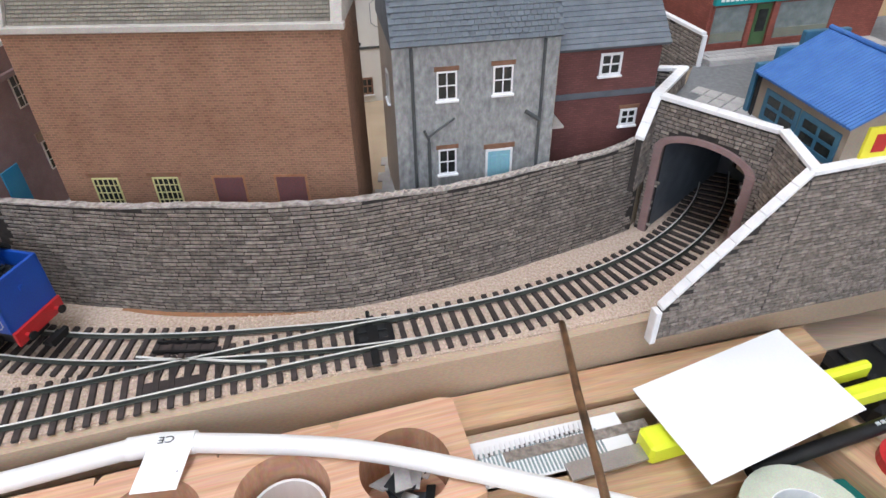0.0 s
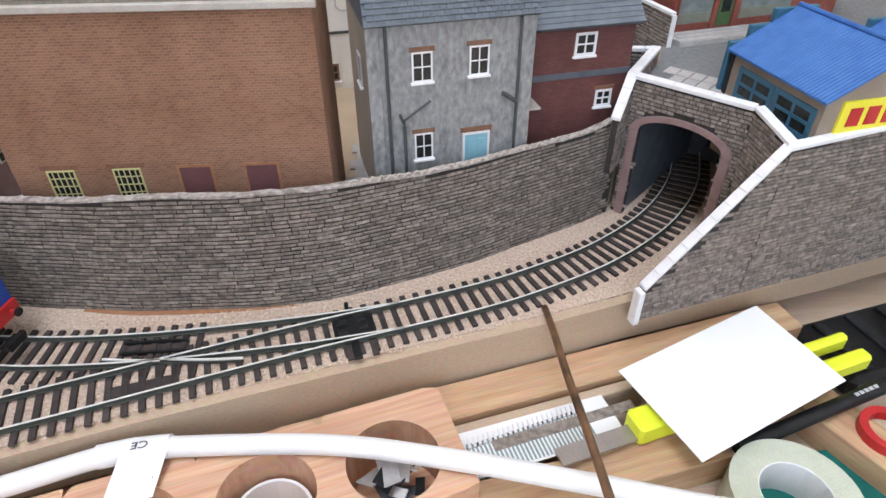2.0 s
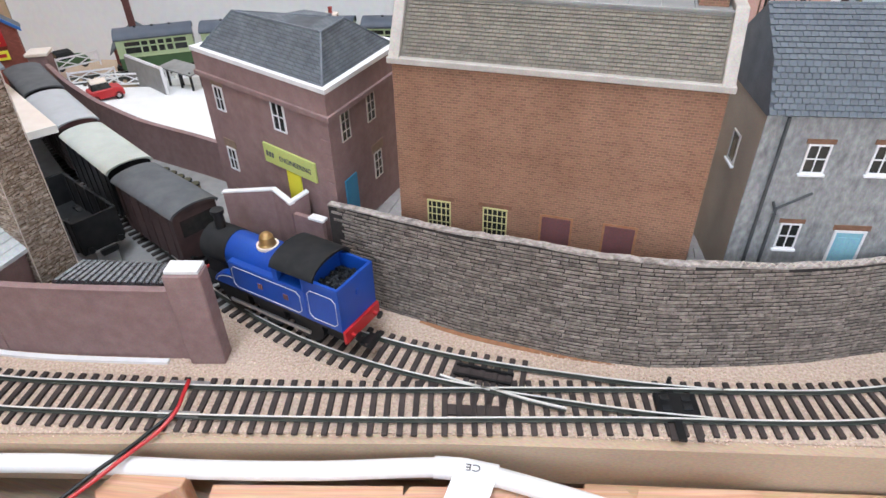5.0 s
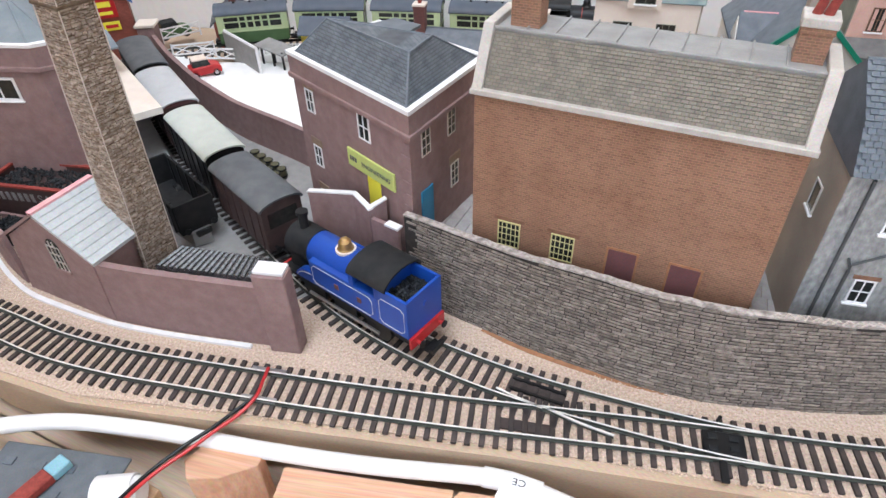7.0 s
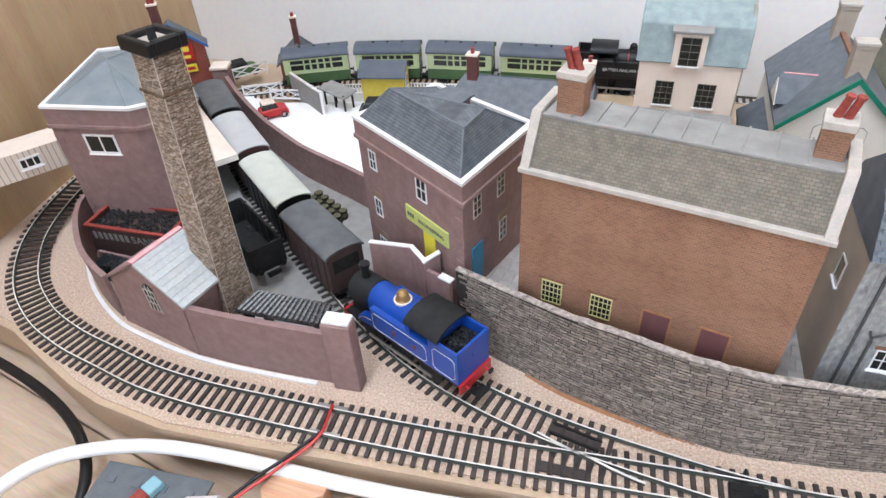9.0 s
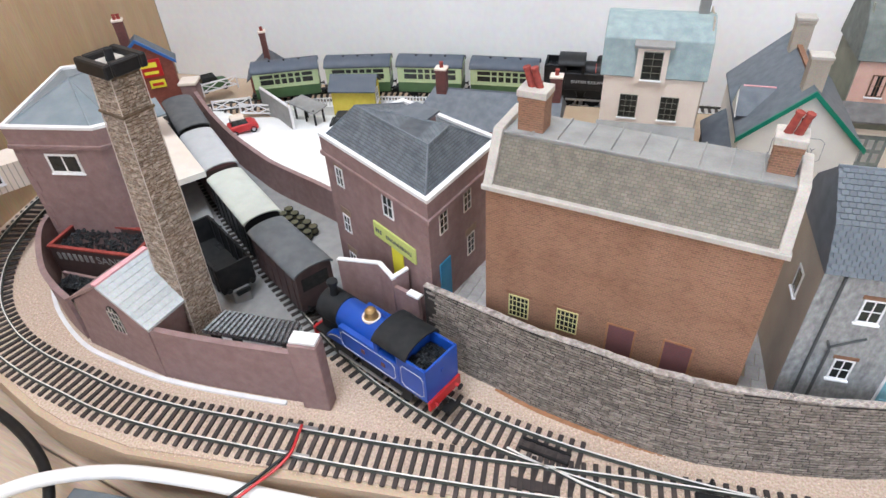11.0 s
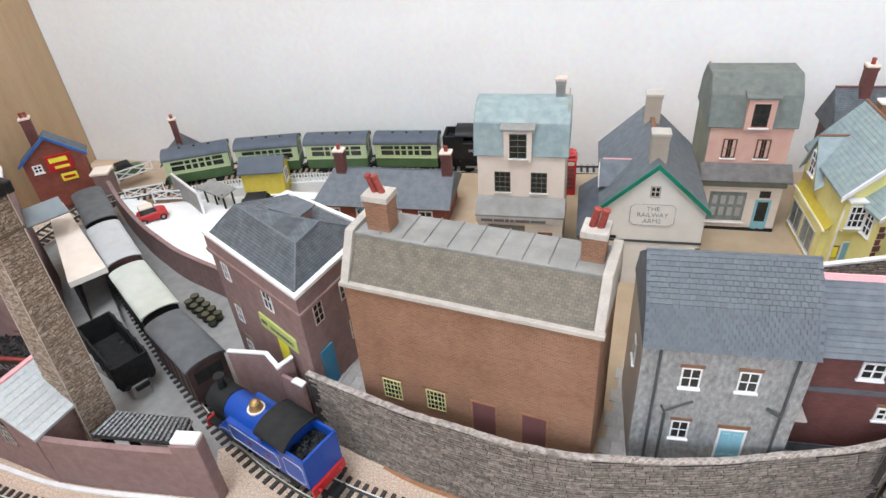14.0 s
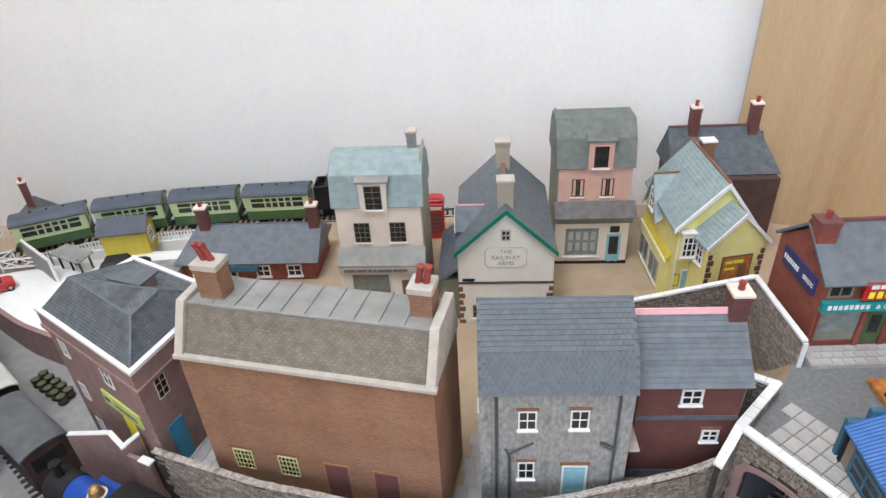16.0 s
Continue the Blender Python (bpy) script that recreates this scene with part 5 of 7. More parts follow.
def shop_row():
    h = thing("brick_shop", "red brick shop with slate roof and teal fascia", "building", at(152.5, 358.5, 0, 13))
    W, D, Bs, E = 120, 54, 60, 122
    part("wall", Shape().side([(0, Bs), (D, Bs), (D, E - 3), (D / 2, E + 17), (0, E - 3)], 0, W), M_BRICKSHOP, h)
    part("roof", Shape().side([(-4, E - 3), (D / 2, E + 21), (D + 4, E - 3), (D + 3, E - 4.5), (D / 2, E + 19), (-3, E - 4.5)], -2, W + 2), M_SLATE, h)
    part("ridge", Shape().box(-2, D / 2 - 1, E + 20.5, W + 2, D / 2 + 1, E + 22.5), M_MAROON, h)
    chimney(h, 4, D / 2 - 6, E + 6, E + 25, 11, 10, M_BRICKSHOP, M_MAROON, 1)
    f = part("fascia", Shape().box(1, -3, 99.6, W, 0, 106.4), M_TEAL, h, "teal shop fascia")
    bars(f, M_WHITE, 4, 101.6, (2, 2, 2, 2, 2, 2, 2, 2), 3, -3.1)
    lettering("& Co.", 4.4, M_WHITE, f, at(31, -3.2, 101.5), align="LEFT")
    for x0, x1 in ((3, 26), (46, 84)):
        w = part("shop_window", Shape().box(x0, -0.5, 77, x1, 0.2, 98), M_SHOPGLASS, h)
        part("window_frame", Shape().box(x0 - 1, -1.0, 76, x0, 0.2, 99).box(x1, -1.0, 76, x1 + 1, 0.2, 99).box(x0, -1.0, 98, x1, 0.2, 99).box(x0, -1.0, 76, x1, 0.2, 77), M_BRICKSHOP, w)
        part("display_shelf", Shape().box(x0 + 0.5, -0.9, 78, x1 - 0.5, -0.5, 83), M_OLIVE, w)
    d = part("doorway", Shape().box(31, -0.4, 74, 41, 0.2, 98), M_GREENDK, h, "dark green recessed shop door")
    part("door_glass", Shape().box(33, -0.8, 82, 39, -0.3, 95), M_GLASS, d)
    for x in (28, 43):
        part("pilaster", Shape().box(x - 1.5, -1.6, 73, x + 1.5, 0.1, 99.5), M_BRICKSHOP, h)
    for x in (3, 66):
        window(h, x, 108.5, 14, 9, 2, 1, M_OLIVE, bar=0.8, sill=False)
    r = part("sign", Shape().box(21, -3.6, 108, 56, -2.4, 120), M_RED, h, "red advertising sign")
    bars(r, M_SIGNYEL, 24, 109.5, (3, 3, 3, 3, 3), 4.4, -3.7)
    bars(r, M_WHITE, 24, 116, (4, 4, 4), 2.6, -3.7)
    s = part("sign", Shape().box(-44, -1.4, 105, -6, -0.2, 117), M_NAVY, h, "navy enamel sign", m=at(0, 0, 0, -90))
    bars(s, M_WHITE, -42, 109.4, (1.5,) * 7, 3.2, -1.5)
    lettering("SEEDS", 4.4, M_WHITE, s, at(-13.2, -1.6, 109.4))
    k = part("kerb_base", Shape().box(-4, -17, 66, W, 0, 72.2), M_PAVING, h, "grey paved footway in front of the shop")
    me = Shape().box(0.15, 0.15, 0, 6.35, 5.2, 0.5).mesh("paving_slab", M_PAVING, 0.12)
    for i in range(12):
        for j in range(3):
            part("paving_slab", me, None, k, m=at(-4 + i * 6.5 + (3 if j % 2 else 0), -16.8 + j * 5.5, 72.2))


def garage(m, label, signs):
    g = thing("garage", label, "building", m, group="pair of garages")
    # local x runs along the eave towards the front wall, y to the right of it
    W, D, Bs, E, A = 62, 62, 40, 92, 108
    part("wall", Shape().side([(0, Bs), (D, Bs), (D, E), (D / 2, A), (0, E)], 2, W), M_GARAGE, g)
    n = 34
    for y0, z0, y1, z1 in ((-2.5, E - 1, D / 2, A + 1), (D / 2, A + 1, D + 2.5, E - 1)):
        v = []
        for i in range(n * 2 + 1):
            x, k = -2 + (W + 4) * i / (n * 2), 0.45 * (i % 2)
            v += [(x, y0, z0 + k), (x, y1, z1 + k), (x, y1, z1 + k - 1), (x, y0, z0 + k - 1)]
        q = [(4 * i + a, 4 * i + 4 + a, 4 * i + 4 + (a + 1) % 4, 4 * i + (a + 1) % 4) for i in range(n * 2) for a in range(4)]
        s = Shape().add(v, q + [(0, 1, 2, 3), (8 * n + 3, 8 * n + 2, 8 * n + 1, 8 * n)])
        part("roof_sheet", s, M_BLUEROOF, g, "bright blue corrugated sheet")
    part("ridge", Shape().tube([(-2, D / 2, A + 1.4), (W + 2, D / 2, A + 1.4)], 1.3, 8), M_BLUEROOF, g)
    part("stepped_parapet", Shape().box(-5, -1, 60, -2, D + 1, 94).box(-5, 8, 94, -2, D - 8, 101).box(-5, 19, 101, -2, D - 19, 108), M_BLUEFRAME, g, "blue stepped parapet", bevel=0.3)
    for x in (8, 34):
        window(g, x, 71, 25, 15, 2, 2, M_BLUEFRAME, bar=1.6, sill=False, m=at(0, 0, 0, 0))
    if not signs:
        return
    # upright matt black strip between the parapet and the wall's end
    part("dark_edge_strip", Shape().box(0, -1.0, 40, 2, -0.1, 90), M_MATTBLACK, g)
    q = part("notice", Shape().box(12, -0.8, 63.5, 50, 0.1, 69.5), M_SIGNYEL, g, "yellow sign strip")
    bars(q, M_INK, 15, 65, (2, 2, 2, 2, 2, 2, 2), 2.6, -0.9)
    s = part("sign", Shape().box(8, -1.2, 76, 50, 0.1, 90), M_SIGNYEL, g, "yellow enamel sign", m=at(W, 0, 0, 90))
    bars(s, M_RED, 12, 79, (6, 6, 6, 5, 5), 8, -1.3)


cream_shop()
pub()
pink_shop()
yellow_house()
dark_house()
shop_row()
garage(at(150, 276, 0, -80), "tan garage with blue corrugated roof and yellow sign", True)
garage(at(150, 276, 0, -80) @ at(2, 66.5, -1.5), "second garage with worn blue roof beside the first", False)


# ---- works yard at the left ----
def factory():
    f = thing("factory", "mauve factory with white parapet and blue-grey hipped roof", "building")
    A, B, C2, D2, E2 = (-507, 191), (-446, 213), (-437, 226), (-536, 296), (-560, 276)
    T = 113
    plan = [A, B, C2, D2, E2]
    cx, cy = sum(p[0] for p in plan) / 5, sum(p[1] for p in plan) / 5

    def grow(k):
        return [(cx + (x - cx) * (1 + k / math.hypot(x - cx, y - cy)), cy + (y - cy) * (1 + k / math.hypot(x - cx, y - cy))) for x, y in plan]

    part("wall", Shape().prism(plan, 0, T - 0.5), M_PURPLE, f)
    part("cornice", Shape().prism(grow(2.4), T - 15, T - 12), M_PURPLE, f, bevel=0.4)
    part("parapet", Shape().prism(grow(0.8), T - 12, T - 0.2), M_PURPLE, f)
    rim, o, i2 = Shape(), grow(1.8), grow(-2.6)
    for i in range(5):
        j = (i + 1) % 5
        rim.prism([o[i], o[j], i2[j], i2[i]], T - 0.3, T + 1.6)
    part("coping", rim, M_WHITE, f, "white parapet coping")
    q = [(x, y, T - 0.2) for x, y in grow(-2.8)]
    part("roof", Shape().add(q + [(-498, 243, T + 15)], [(i, (i + 1) % 5, 5) for i in range(5)] + [(4, 3, 2, 1, 0)]), M_FACTORYROOF, f, "blue-grey sheet hipped roof")
    for p in q:
        part("hip_ridge", Shape().tube([p, (-498, 243, T + 15.2)], 0.6, 6), M_FACTORYROOF, f)
    m = at(*A, 0, math.degrees(math.atan2(B[1] - A[1], B[0] - A[0])))
    window(f, 22, 79, 24, 15, 2, 1, M_WHITE, bar=1.0, m=m)
    part("lintel", Shape().box(20, -0.6, 94.5, 48, 0.1, 99), M_PURPLE, f, m=m)
    m2 = at(*A, 0, math.degrees(math.atan2(E2[1] - A[1], E2[0] - A[0])) + 180)
    for i in range(8):
        part("quoin", Shape().box(0, -0.6, 8 + i * 11, 6 if i % 2 else 4, 0.1, 17 + i * 11), M_PURPLE, f, m=m, bevel=0.25)
    b = thing("covered_bridge", "cream boarded covered bridge with pale blue-grey roof", "bridge", at(-553, 222, 0, 247))
    part("body", Shape().box(0, -14, 50, 100, 14, 71), M_CREAM, b)
    for i in range(25):
        part("board_joint", Shape().box(2 + i * 4, 13.8, 50, 2.6 + i * 4, 14.3, 71), M_TAN, b)
    part("roof", Shape().profile([(-17, 70), (17, 70), (17, 71.4), (0, 80), (-17, 71.4)], -1, 101, m=Matrix.Rotation(math.pi / 2, 4, "Z")), M_FACTORYROOF, b)
    window(b, 60, 57, 15, 9, 3, 1, M_WHITE, m=at(100, 14.2, 0, 180), bar=0.9)
    for y in (-12, 6):
        part("trestle_leg", Shape().box(90, y, -1, 96, y + 6, 50), M_OLIVE, b)
    part("trestle_beam", Shape().box(90, -6, 44, 96, 6, 50), M_OLIVE, b)
    c = thing("loading_canopy", "cream card goods canopy over the siding platform", "canopy", at(-443, 250, 0, 0))
    part("roof", Shape().slab((0, 0, 51), (10, 27, 49), (-118, 95, 49), (-129, 86, 51), 1.5), M_CREAM, c)
    part("valance", Shape().slab((0, 0, 51), (10, 27, 49), (10, 27, 44), (0, 0, 46), 1.0), M_OFFWHITE, c)
    # matt black sheet puts the shade under the canopy roof into colour
    part("canopy_shade_sheet", Shape().slab((0, 2, 50), (-127, 86, 50), (-127, 86, 0.5), (0, 2, 0.5), 1.5), M_MATTBLACK, c)
    solid("goods_platform", Shape().prism([(-433, 224), (-352, 205), (-345, 214), (-366, 232), (-420, 262), (-505, 318), (-520, 300)], 0.5, 11), M_GREYGROUND, "grey card goods platform beside the siding", "platform", bevel=0.3)


def low_walls():
    w = thing("yard_boundary_wall", "curved mauve yard wall with pale foot strip", "wall")
    line = smooth_path([(-524, 205, 0), (-512, 184, 0), (-490, 166, 0), (-463, 150, 0), (-440, 142, 0), (-418, 137, 0)], 4)
    part("wall_panel", Shape().ribbon(line, 0, 2.6, 0, 35), M_PURPLE, w)
    part("coping", Shape().ribbon(line, -0.6, 3.2, 35, 36.2), M_PURPLE, w)
    line2 = smooth_path([(-349, 136.5, 0), (-320, 142, 0), (-290, 149, 0), (-250, 159, 0)], 4)
    part("wall_panel", Shape().ribbon(line2, 0, 2.6, 0, 41), M_PURPLE, w)
    part("coping", Shape().ribbon(line2, -0.6, 3.2, 41, 42.2), M_PURPLE, w)
    foot = smooth_path([(-500, 168, 0), (-463, 147, 0), (-418, 133, 0), (-380, 132, 0), (-349, 134, 0), (-320, 139, 0), (-290, 146, 0), (-264, 152.5, 0)], 4)
    part("foot_strip", Shape().ribbon(foot, -1.5, 1.2, 0.0, 1.6), M_WHITE, w, "torn white foot strip")
    part("pillar", Shape().prism([(-255, 154), (-239, 158.5), (-241.5, 168), (-257, 164)], 0, 53), M_PURPLE, w, bevel=0.6)
    part("pillar_cap", Shape().prism([(-254.5, 155.5), (-240, 159.5), (-242, 167.5), (-256.5, 163.5)], 53, 55), M_WHITE, w, bevel=0.3)
    b = thing("boiler_house", "mauve boiler house with pale slate roof and arched window", "building", at(-418, 136.5, 0, 0))
    part("wall", Shape().profile([(2, 0), (71, 0), (74, 44), (44, 64.5), (10, 42)], 0, 36), M_PURPLE, b)
    part("roof", Shape().profile([(43, 64.4), (77, 43), (77, 44.6), (44, 66.4)], -1.2, 37), M_VANLIGHT, b, "pale grey slate roof")
    rows = Shape()
    for i in range(9):
        t0, t1 = i / 9, (i + 1) / 9
        x0, x1, z0, z1 = 77 - 33 * t0, 77 - 33 * t1, 44.6 + 21.8 * t0, 44.6 + 21.8 * t1
        rows.add([(x0 + 0.2, -1.2, z0 + 0.35), (x0 + 0.2, 37, z0 + 0.35), (x1, 37, z1 + 0.08), (x1, -1.2, z1 + 0.08), (x0, -1.2, z0), (x0, 37, z0)], [(0, 1, 2, 3), (4, 5, 1, 0)])
    tagged(part("slate_course", rows, M_PALESLATE, b), kind="stuff")
    part("roof_edge", Shape().profile([(7, 41), (44, 65), (44, 66.8), (7, 43)], -1.2, 37), M_PURPLE, b)
    part("ridge", Shape().box(41.5, -1.2, 65, 45, 37, 67.2), M_PINKEDGE, b, "pink ridge strip")
    s = Shape().box(0, -0.3, 0, 9, 0.1, 12).profile([(4.5 + 4.5 * math.cos(math.pi * k / 10), 12 + 4 * math.sin(math.pi * k / 10)) for k in range(11)], -0.3, 0.1)
    g = part("window", s, M_GLASS, b, m=at(42.5, -0.1, 30) @ Matrix.Diagonal((1, 1, 1.3, 1)))
    part("glazing_bar", Shape().box(2.8, -0.7, 0, 3.3, -0.25, 15).box(5.8, -0.7, 0, 6.3, -0.25, 15).box(0, -0.7, 4, 9, -0.25, 4.5).box(0, -0.7, 8, 9, -0.25, 8.5).box(0, -0.7, 12, 9, -0.25, 12.5).box(-0.4, -0.7, 0, 0.2, -0.25, 12).box(8.8, -0.7, 0, 9.4, -0.25, 12), M_COPING, g)
    part("sill", Shape().box(-1, -1.2, -1.2, 10, 0.1, 0), M_PURPLE, g)
    # corrugated lean-to
    c = thing("corrugated_shed", "dark corrugated lean-to behind the yard wall", "shed")
    a0, a1, b1, b0 = Vector((-318, 153, 37)), Vector((-322, 174, 33)), Vector((-272, 185, 33)), Vector((-262, 166, 37))
    for i in range(17):
        t0, t1 = i / 17, (i + 0.8) / 17
        part("corrugation", Shape().tube([tuple(a0.lerp(b0, t0)), tuple(a1.lerp(b1, t0))], 1.6, 8), M_CORRUGATED, c, smooth=True)
    part("sheet", Shape().slab(a0 - Vector((0, 0, 0.5)), b0 - Vector((0, 0, 0.5)), b1 - Vector((0, 0, 0.5)), a1 - Vector((0, 0, 0.5)), 1.0), M_CORRUGATED, c)
    for x, y, z in ((-318, 172, 32), (-274, 181, 32), (-316, 158, 35), (-268, 166, 35)):
        part("post", Shape().box(x - 2, y - 2, 0.5, x + 2, y + 2, z), M_MATTBLACK, c)


def stack():
    s = thing("factory_chimney", "tall tapering split-stone factory chimney with black cap", "chimney", at(-352, 173, 0, -4) @ pose(0, 0, 0, -1.9, 1.9, 0))
    H, w0, w1 = 183, 10.8, 7.9
    part("core", Shape().add([(-w0, -w0, 0), (w0, -w0, 0), (w0, w0, 0), (-w0, w0, 0), (-w1, -w1, H), (w1, -w1, H), (w1, w1, H), (-w1, w1, H)], [(3, 2, 1, 0), (4, 5, 6, 7), (0, 1, 5, 4), (1, 2, 6, 5), (2, 3, 7, 6), (3, 0, 4, 7)]), M_SPLITJOINT, s)
    rng = random.Random(21)
    st = Shape()
    for k in range(4):
        m = Matrix.Rotation(k * math.pi / 2, 4, "Z")
        z = 0.4
        while z < H - 3:
            h = rng.uniform(0.8, 1.8)
            w = w0 + (w1 - w0) * z / H
            x = -w + 0.2
            while x < w - 0.8:
                d = min(rng.uniform(1.4, 4.6), w - 0.2 - x)
                sl = rng.uniform(-0.5, 0.5)
                e = rng.uniform(0.15, 0.7)
                st.add([(x, -w + 0.15, z), (x + d, -w + 0.15, z + sl), (x + d, -w + 0.2, z + sl + h), (x, -w + 0.2, z + h), (x + 0.25, -w - e, z + 0.25), (x + d - 0.25, -w - e * 0.8, z + sl + 0.25), (x + d - 0.25, -w - e, z + sl + h - 0.18), (x + 0.25, -w - e * 0.7, z + h - 0.18)],
                       [(0, 1, 5, 4), (1, 2, 6, 5), (2, 3, 7, 6), (3, 0, 4, 7), (4, 5, 6, 7)], m)
                x += d + 0.15
            z += h + 0.1
    tagged(part("stonework", st, M_SPLITSTONE, s, "split brown and grey stone chips"), kind="stuff")
    for k in range(4):
        a = k * math.pi / 2 + math.pi / 4
        part("corner_seam", Shape().tube([((w0 + 0.3) * 1.414 * math.cos(a), (w0 + 0.3) * 1.414 * math.sin(a), 0), ((w1 + 0.3) * 1.414 * math.cos(a), (w1 + 0.3) * 1.414 * math.sin(a), H)], 0.3, 5), M_CARD, s)
    part("band", Shape().box(-w1 - 1.6, -w1 - 1.6, H - 22, w1 + 1.6, w1 + 1.6, H - 20.4), M_SPLITJOINT, s, bevel=0.3)
    rim = Shape()
    r = w1 + 3.6
    for x0, y0, x1, y1 in ((-r, -r, r, -r + 4), (-r, r - 4, r, r), (-r, -r + 4, -r + 4, r - 4), (r - 4, -r + 4, r, r - 4)):
        rim.box(x0, y0, H - 1, x1, y1, H + 6)
    part("cap", rim, M_BLACK, s, "glossy black cap ring", bevel=0.7)
    part("cap_top", Shape().box(-r + 4, -r + 4, H - 1, r - 4, r - 4, H + 3), M_COPING, s)
    part("flue", Shape().cyl(0, 0, H + 3, H + 9, 2.2, 1.8, 12), M_MATTBLACK, s, smooth=True)


def coal_heap(parent, x0, y0, x1, y1, z, rng, n):
    s = Shape()
    for _ in range(n):
        x, y, r = rng.uniform(x0, x1), rng.uniform(y0, y1), rng.uniform(0.7, 1.8)
        m = Matrix.Translation((x, y, z + rng.uniform(-0.4, 1.1))) @ Euler((rng.uniform(0, 3), rng.uniform(0, 3), rng.uniform(0, 3))).to_matrix().to_4x4()
        s.add([(r, 0, 0), (-r, 0, 0), (0, r * 0.8, 0), (0, -r * 0.8, 0), (0, 0, r * 0.7), (0, 0, -r * 0.7)], [(0, 2, 4), (2, 1, 4), (1, 3, 4), (3, 0, 4), (2, 0, 5), (1, 2, 5), (3, 1, 5), (0, 3, 5)], m)
    tagged(part("coal", s, M_COAL, parent, "loose black coal lumps"), kind="stuff")


def bunkers():
    rng = random.Random(4)
    c = thing("coal_wagon_body", "red-rimmed wagon body filled with coal, used as a bunker", "wagon", at(-488, 172, 2, 14))
    W, D = 70, 30
    part("body", Shape().box(0, 0, 0.5, W, 1.6, 30).box(0, D - 1.6, 0.5, W, D, 30).box(0, 1.6, 0.5, 1.6, D - 1.6, 30).box(W - 1.6, 1.6, 0.5, W, D - 1.6, 30).box(1.6, 1.6, 0.5, W - 1.6, D - 1.6, 26), M_MAROONVAN, c)
    part("rim", Shape().box(-0.6, -0.6, 30, W + 0.6, 2, 31.4).box(-0.6, D - 2, 30, W + 0.6, D + 0.6, 31.4).box(-0.6, 2, 30, 2, D - 2, 31.4).box(W - 2, 2, 30, W + 0.6, D - 2, 31.4), M_TERRACOTTA, c, "red painted rim")
    bars(c, M_LEAD, 5, 20, (2.4,) * 7, 6, -0.1)
    lettering("SANDS", 9, M_LEAD, c, at(51, -0.3, 20))
    coal_heap(c, 3, 3, W - 3, D - 3, 27, rng, 420)
    b = thing("coal_bin", "low mauve coal bin with scattered coal", "bin", at(-470, 152, 0, 10))
    part("divider", Shape().box(-4, 16, 0.5, 66, 18, 16), M_PURPLE, b)
    part("fill", Shape().box(2, 4, 0.5, 50, 16, 15), M_COAL, b)
    coal_heap(b, 3, 3, 49, 15, 15.5, rng, 220)


def back_yard_wall():
    w = thing("curved_yard_wall", "long curved mauve retaining wall beside the siding", "wall")
    line = smooth_path([(-594, 418, 0), (-540, 385, 0), (-486, 357, 0), (-452, 343, 0), (-419, 331, 0), (-388, 324, 0), (-358, 318, 0), (-320, 308, 0), (-288, 296, 0)], 5)
    part("wall_panel", Shape().ribbon(line, 0, 3, 0, 30), M_PURPLE, w)
    part("coping", Shape().ribbon(line, -0.5, 3.4, 30, 31), M_PURPLE, w)
    part("pillar", Shape().box(-8, -8, 0, 8, 8, 38), M_PURPLE, w, m=at(-596, 419, 0, 30), bevel=0.5)
    part("pillar_cap", Shape().box(-9.5, -9.5, 38, 9.5, 9.5, 41), M_CREAM, w, m=at(-596, 419, 0, 30), bevel=0.5)
    k = thing("barrel", "small olive brown barrel standing by the yard wall", "barrel", at(-384, 306, 0.6), group="barrels by the wall")
    part("cask", Shape().cyl(0, 0, 0, 4, 2.9, 3.5, 14).cyl(0, 0, 4, 8, 3.5, 2.9, 14), M_CASK, k, smooth=True)
    for z in (1.5, 6.8):
        part("hoop", Shape().ring(0, 0, z, z + 0.8, 3.0, 3.7, 16), M_MATTBLACK, k)
    for i in range(1, 10):
        x, y = -384 + (i // 2) * 8.4, 306 - (i // 2) * 3.0 - (i % 2) * 7.4
        copy_thing(k, at(x, y, 0.6, i * 40))


factory()
low_walls()
stack()
bunkers()
back_yard_wall()


# ---- rolling stock ----
def wheelset(parent, x, r=5.0, g=8.2):
    axle = part("axle", Shape().tube([(x, -g, 4.3 + r), (x, g, 4.3 + r)], 0.9, 6), M_BLACK, parent, smooth=True)
    for y in (-g - 1.4, g - 1.4):
        part("wheel", Shape().cyl(0, 0, 0, 2.8, r, r, 18, m=Matrix.Translation((x, y + 2.8, 4.3 + r)) @ Matrix.Rotation(math.pi / 2, 4, "X")), M_BLACK, axle, smooth=True)


def buffers(parent, x, d, mat=None, z=13.5):
    for y in (-8.5, 8.5):
        b = part("buffer", Shape().tube([(x, y, z), (x + d * 3, y, z)], 1.0, 8), mat or M_BLACK, parent)
        part("buffer_head", Shape().tube([(x + d * 3, y, z), (x + d * 3.8, y, z)], 2.0, 10), M_BLACK, b)
    part("coupling", Shape().box(min(x, x + d * 6), -4.5, 8.5, max(x, x + d * 6), 4.5, 9.7).box(min(x + d * 4, x + d * 6), -5, 9.7, max(x + d * 4, x + d * 6), 5, 12), M_BLACK, parent)


def arc(half, z, rise, n=10):
    return [(half * math.cos(math.pi * i / n), z + rise * math.sin(math.pi * i / n)) for i in range(n + 1)]


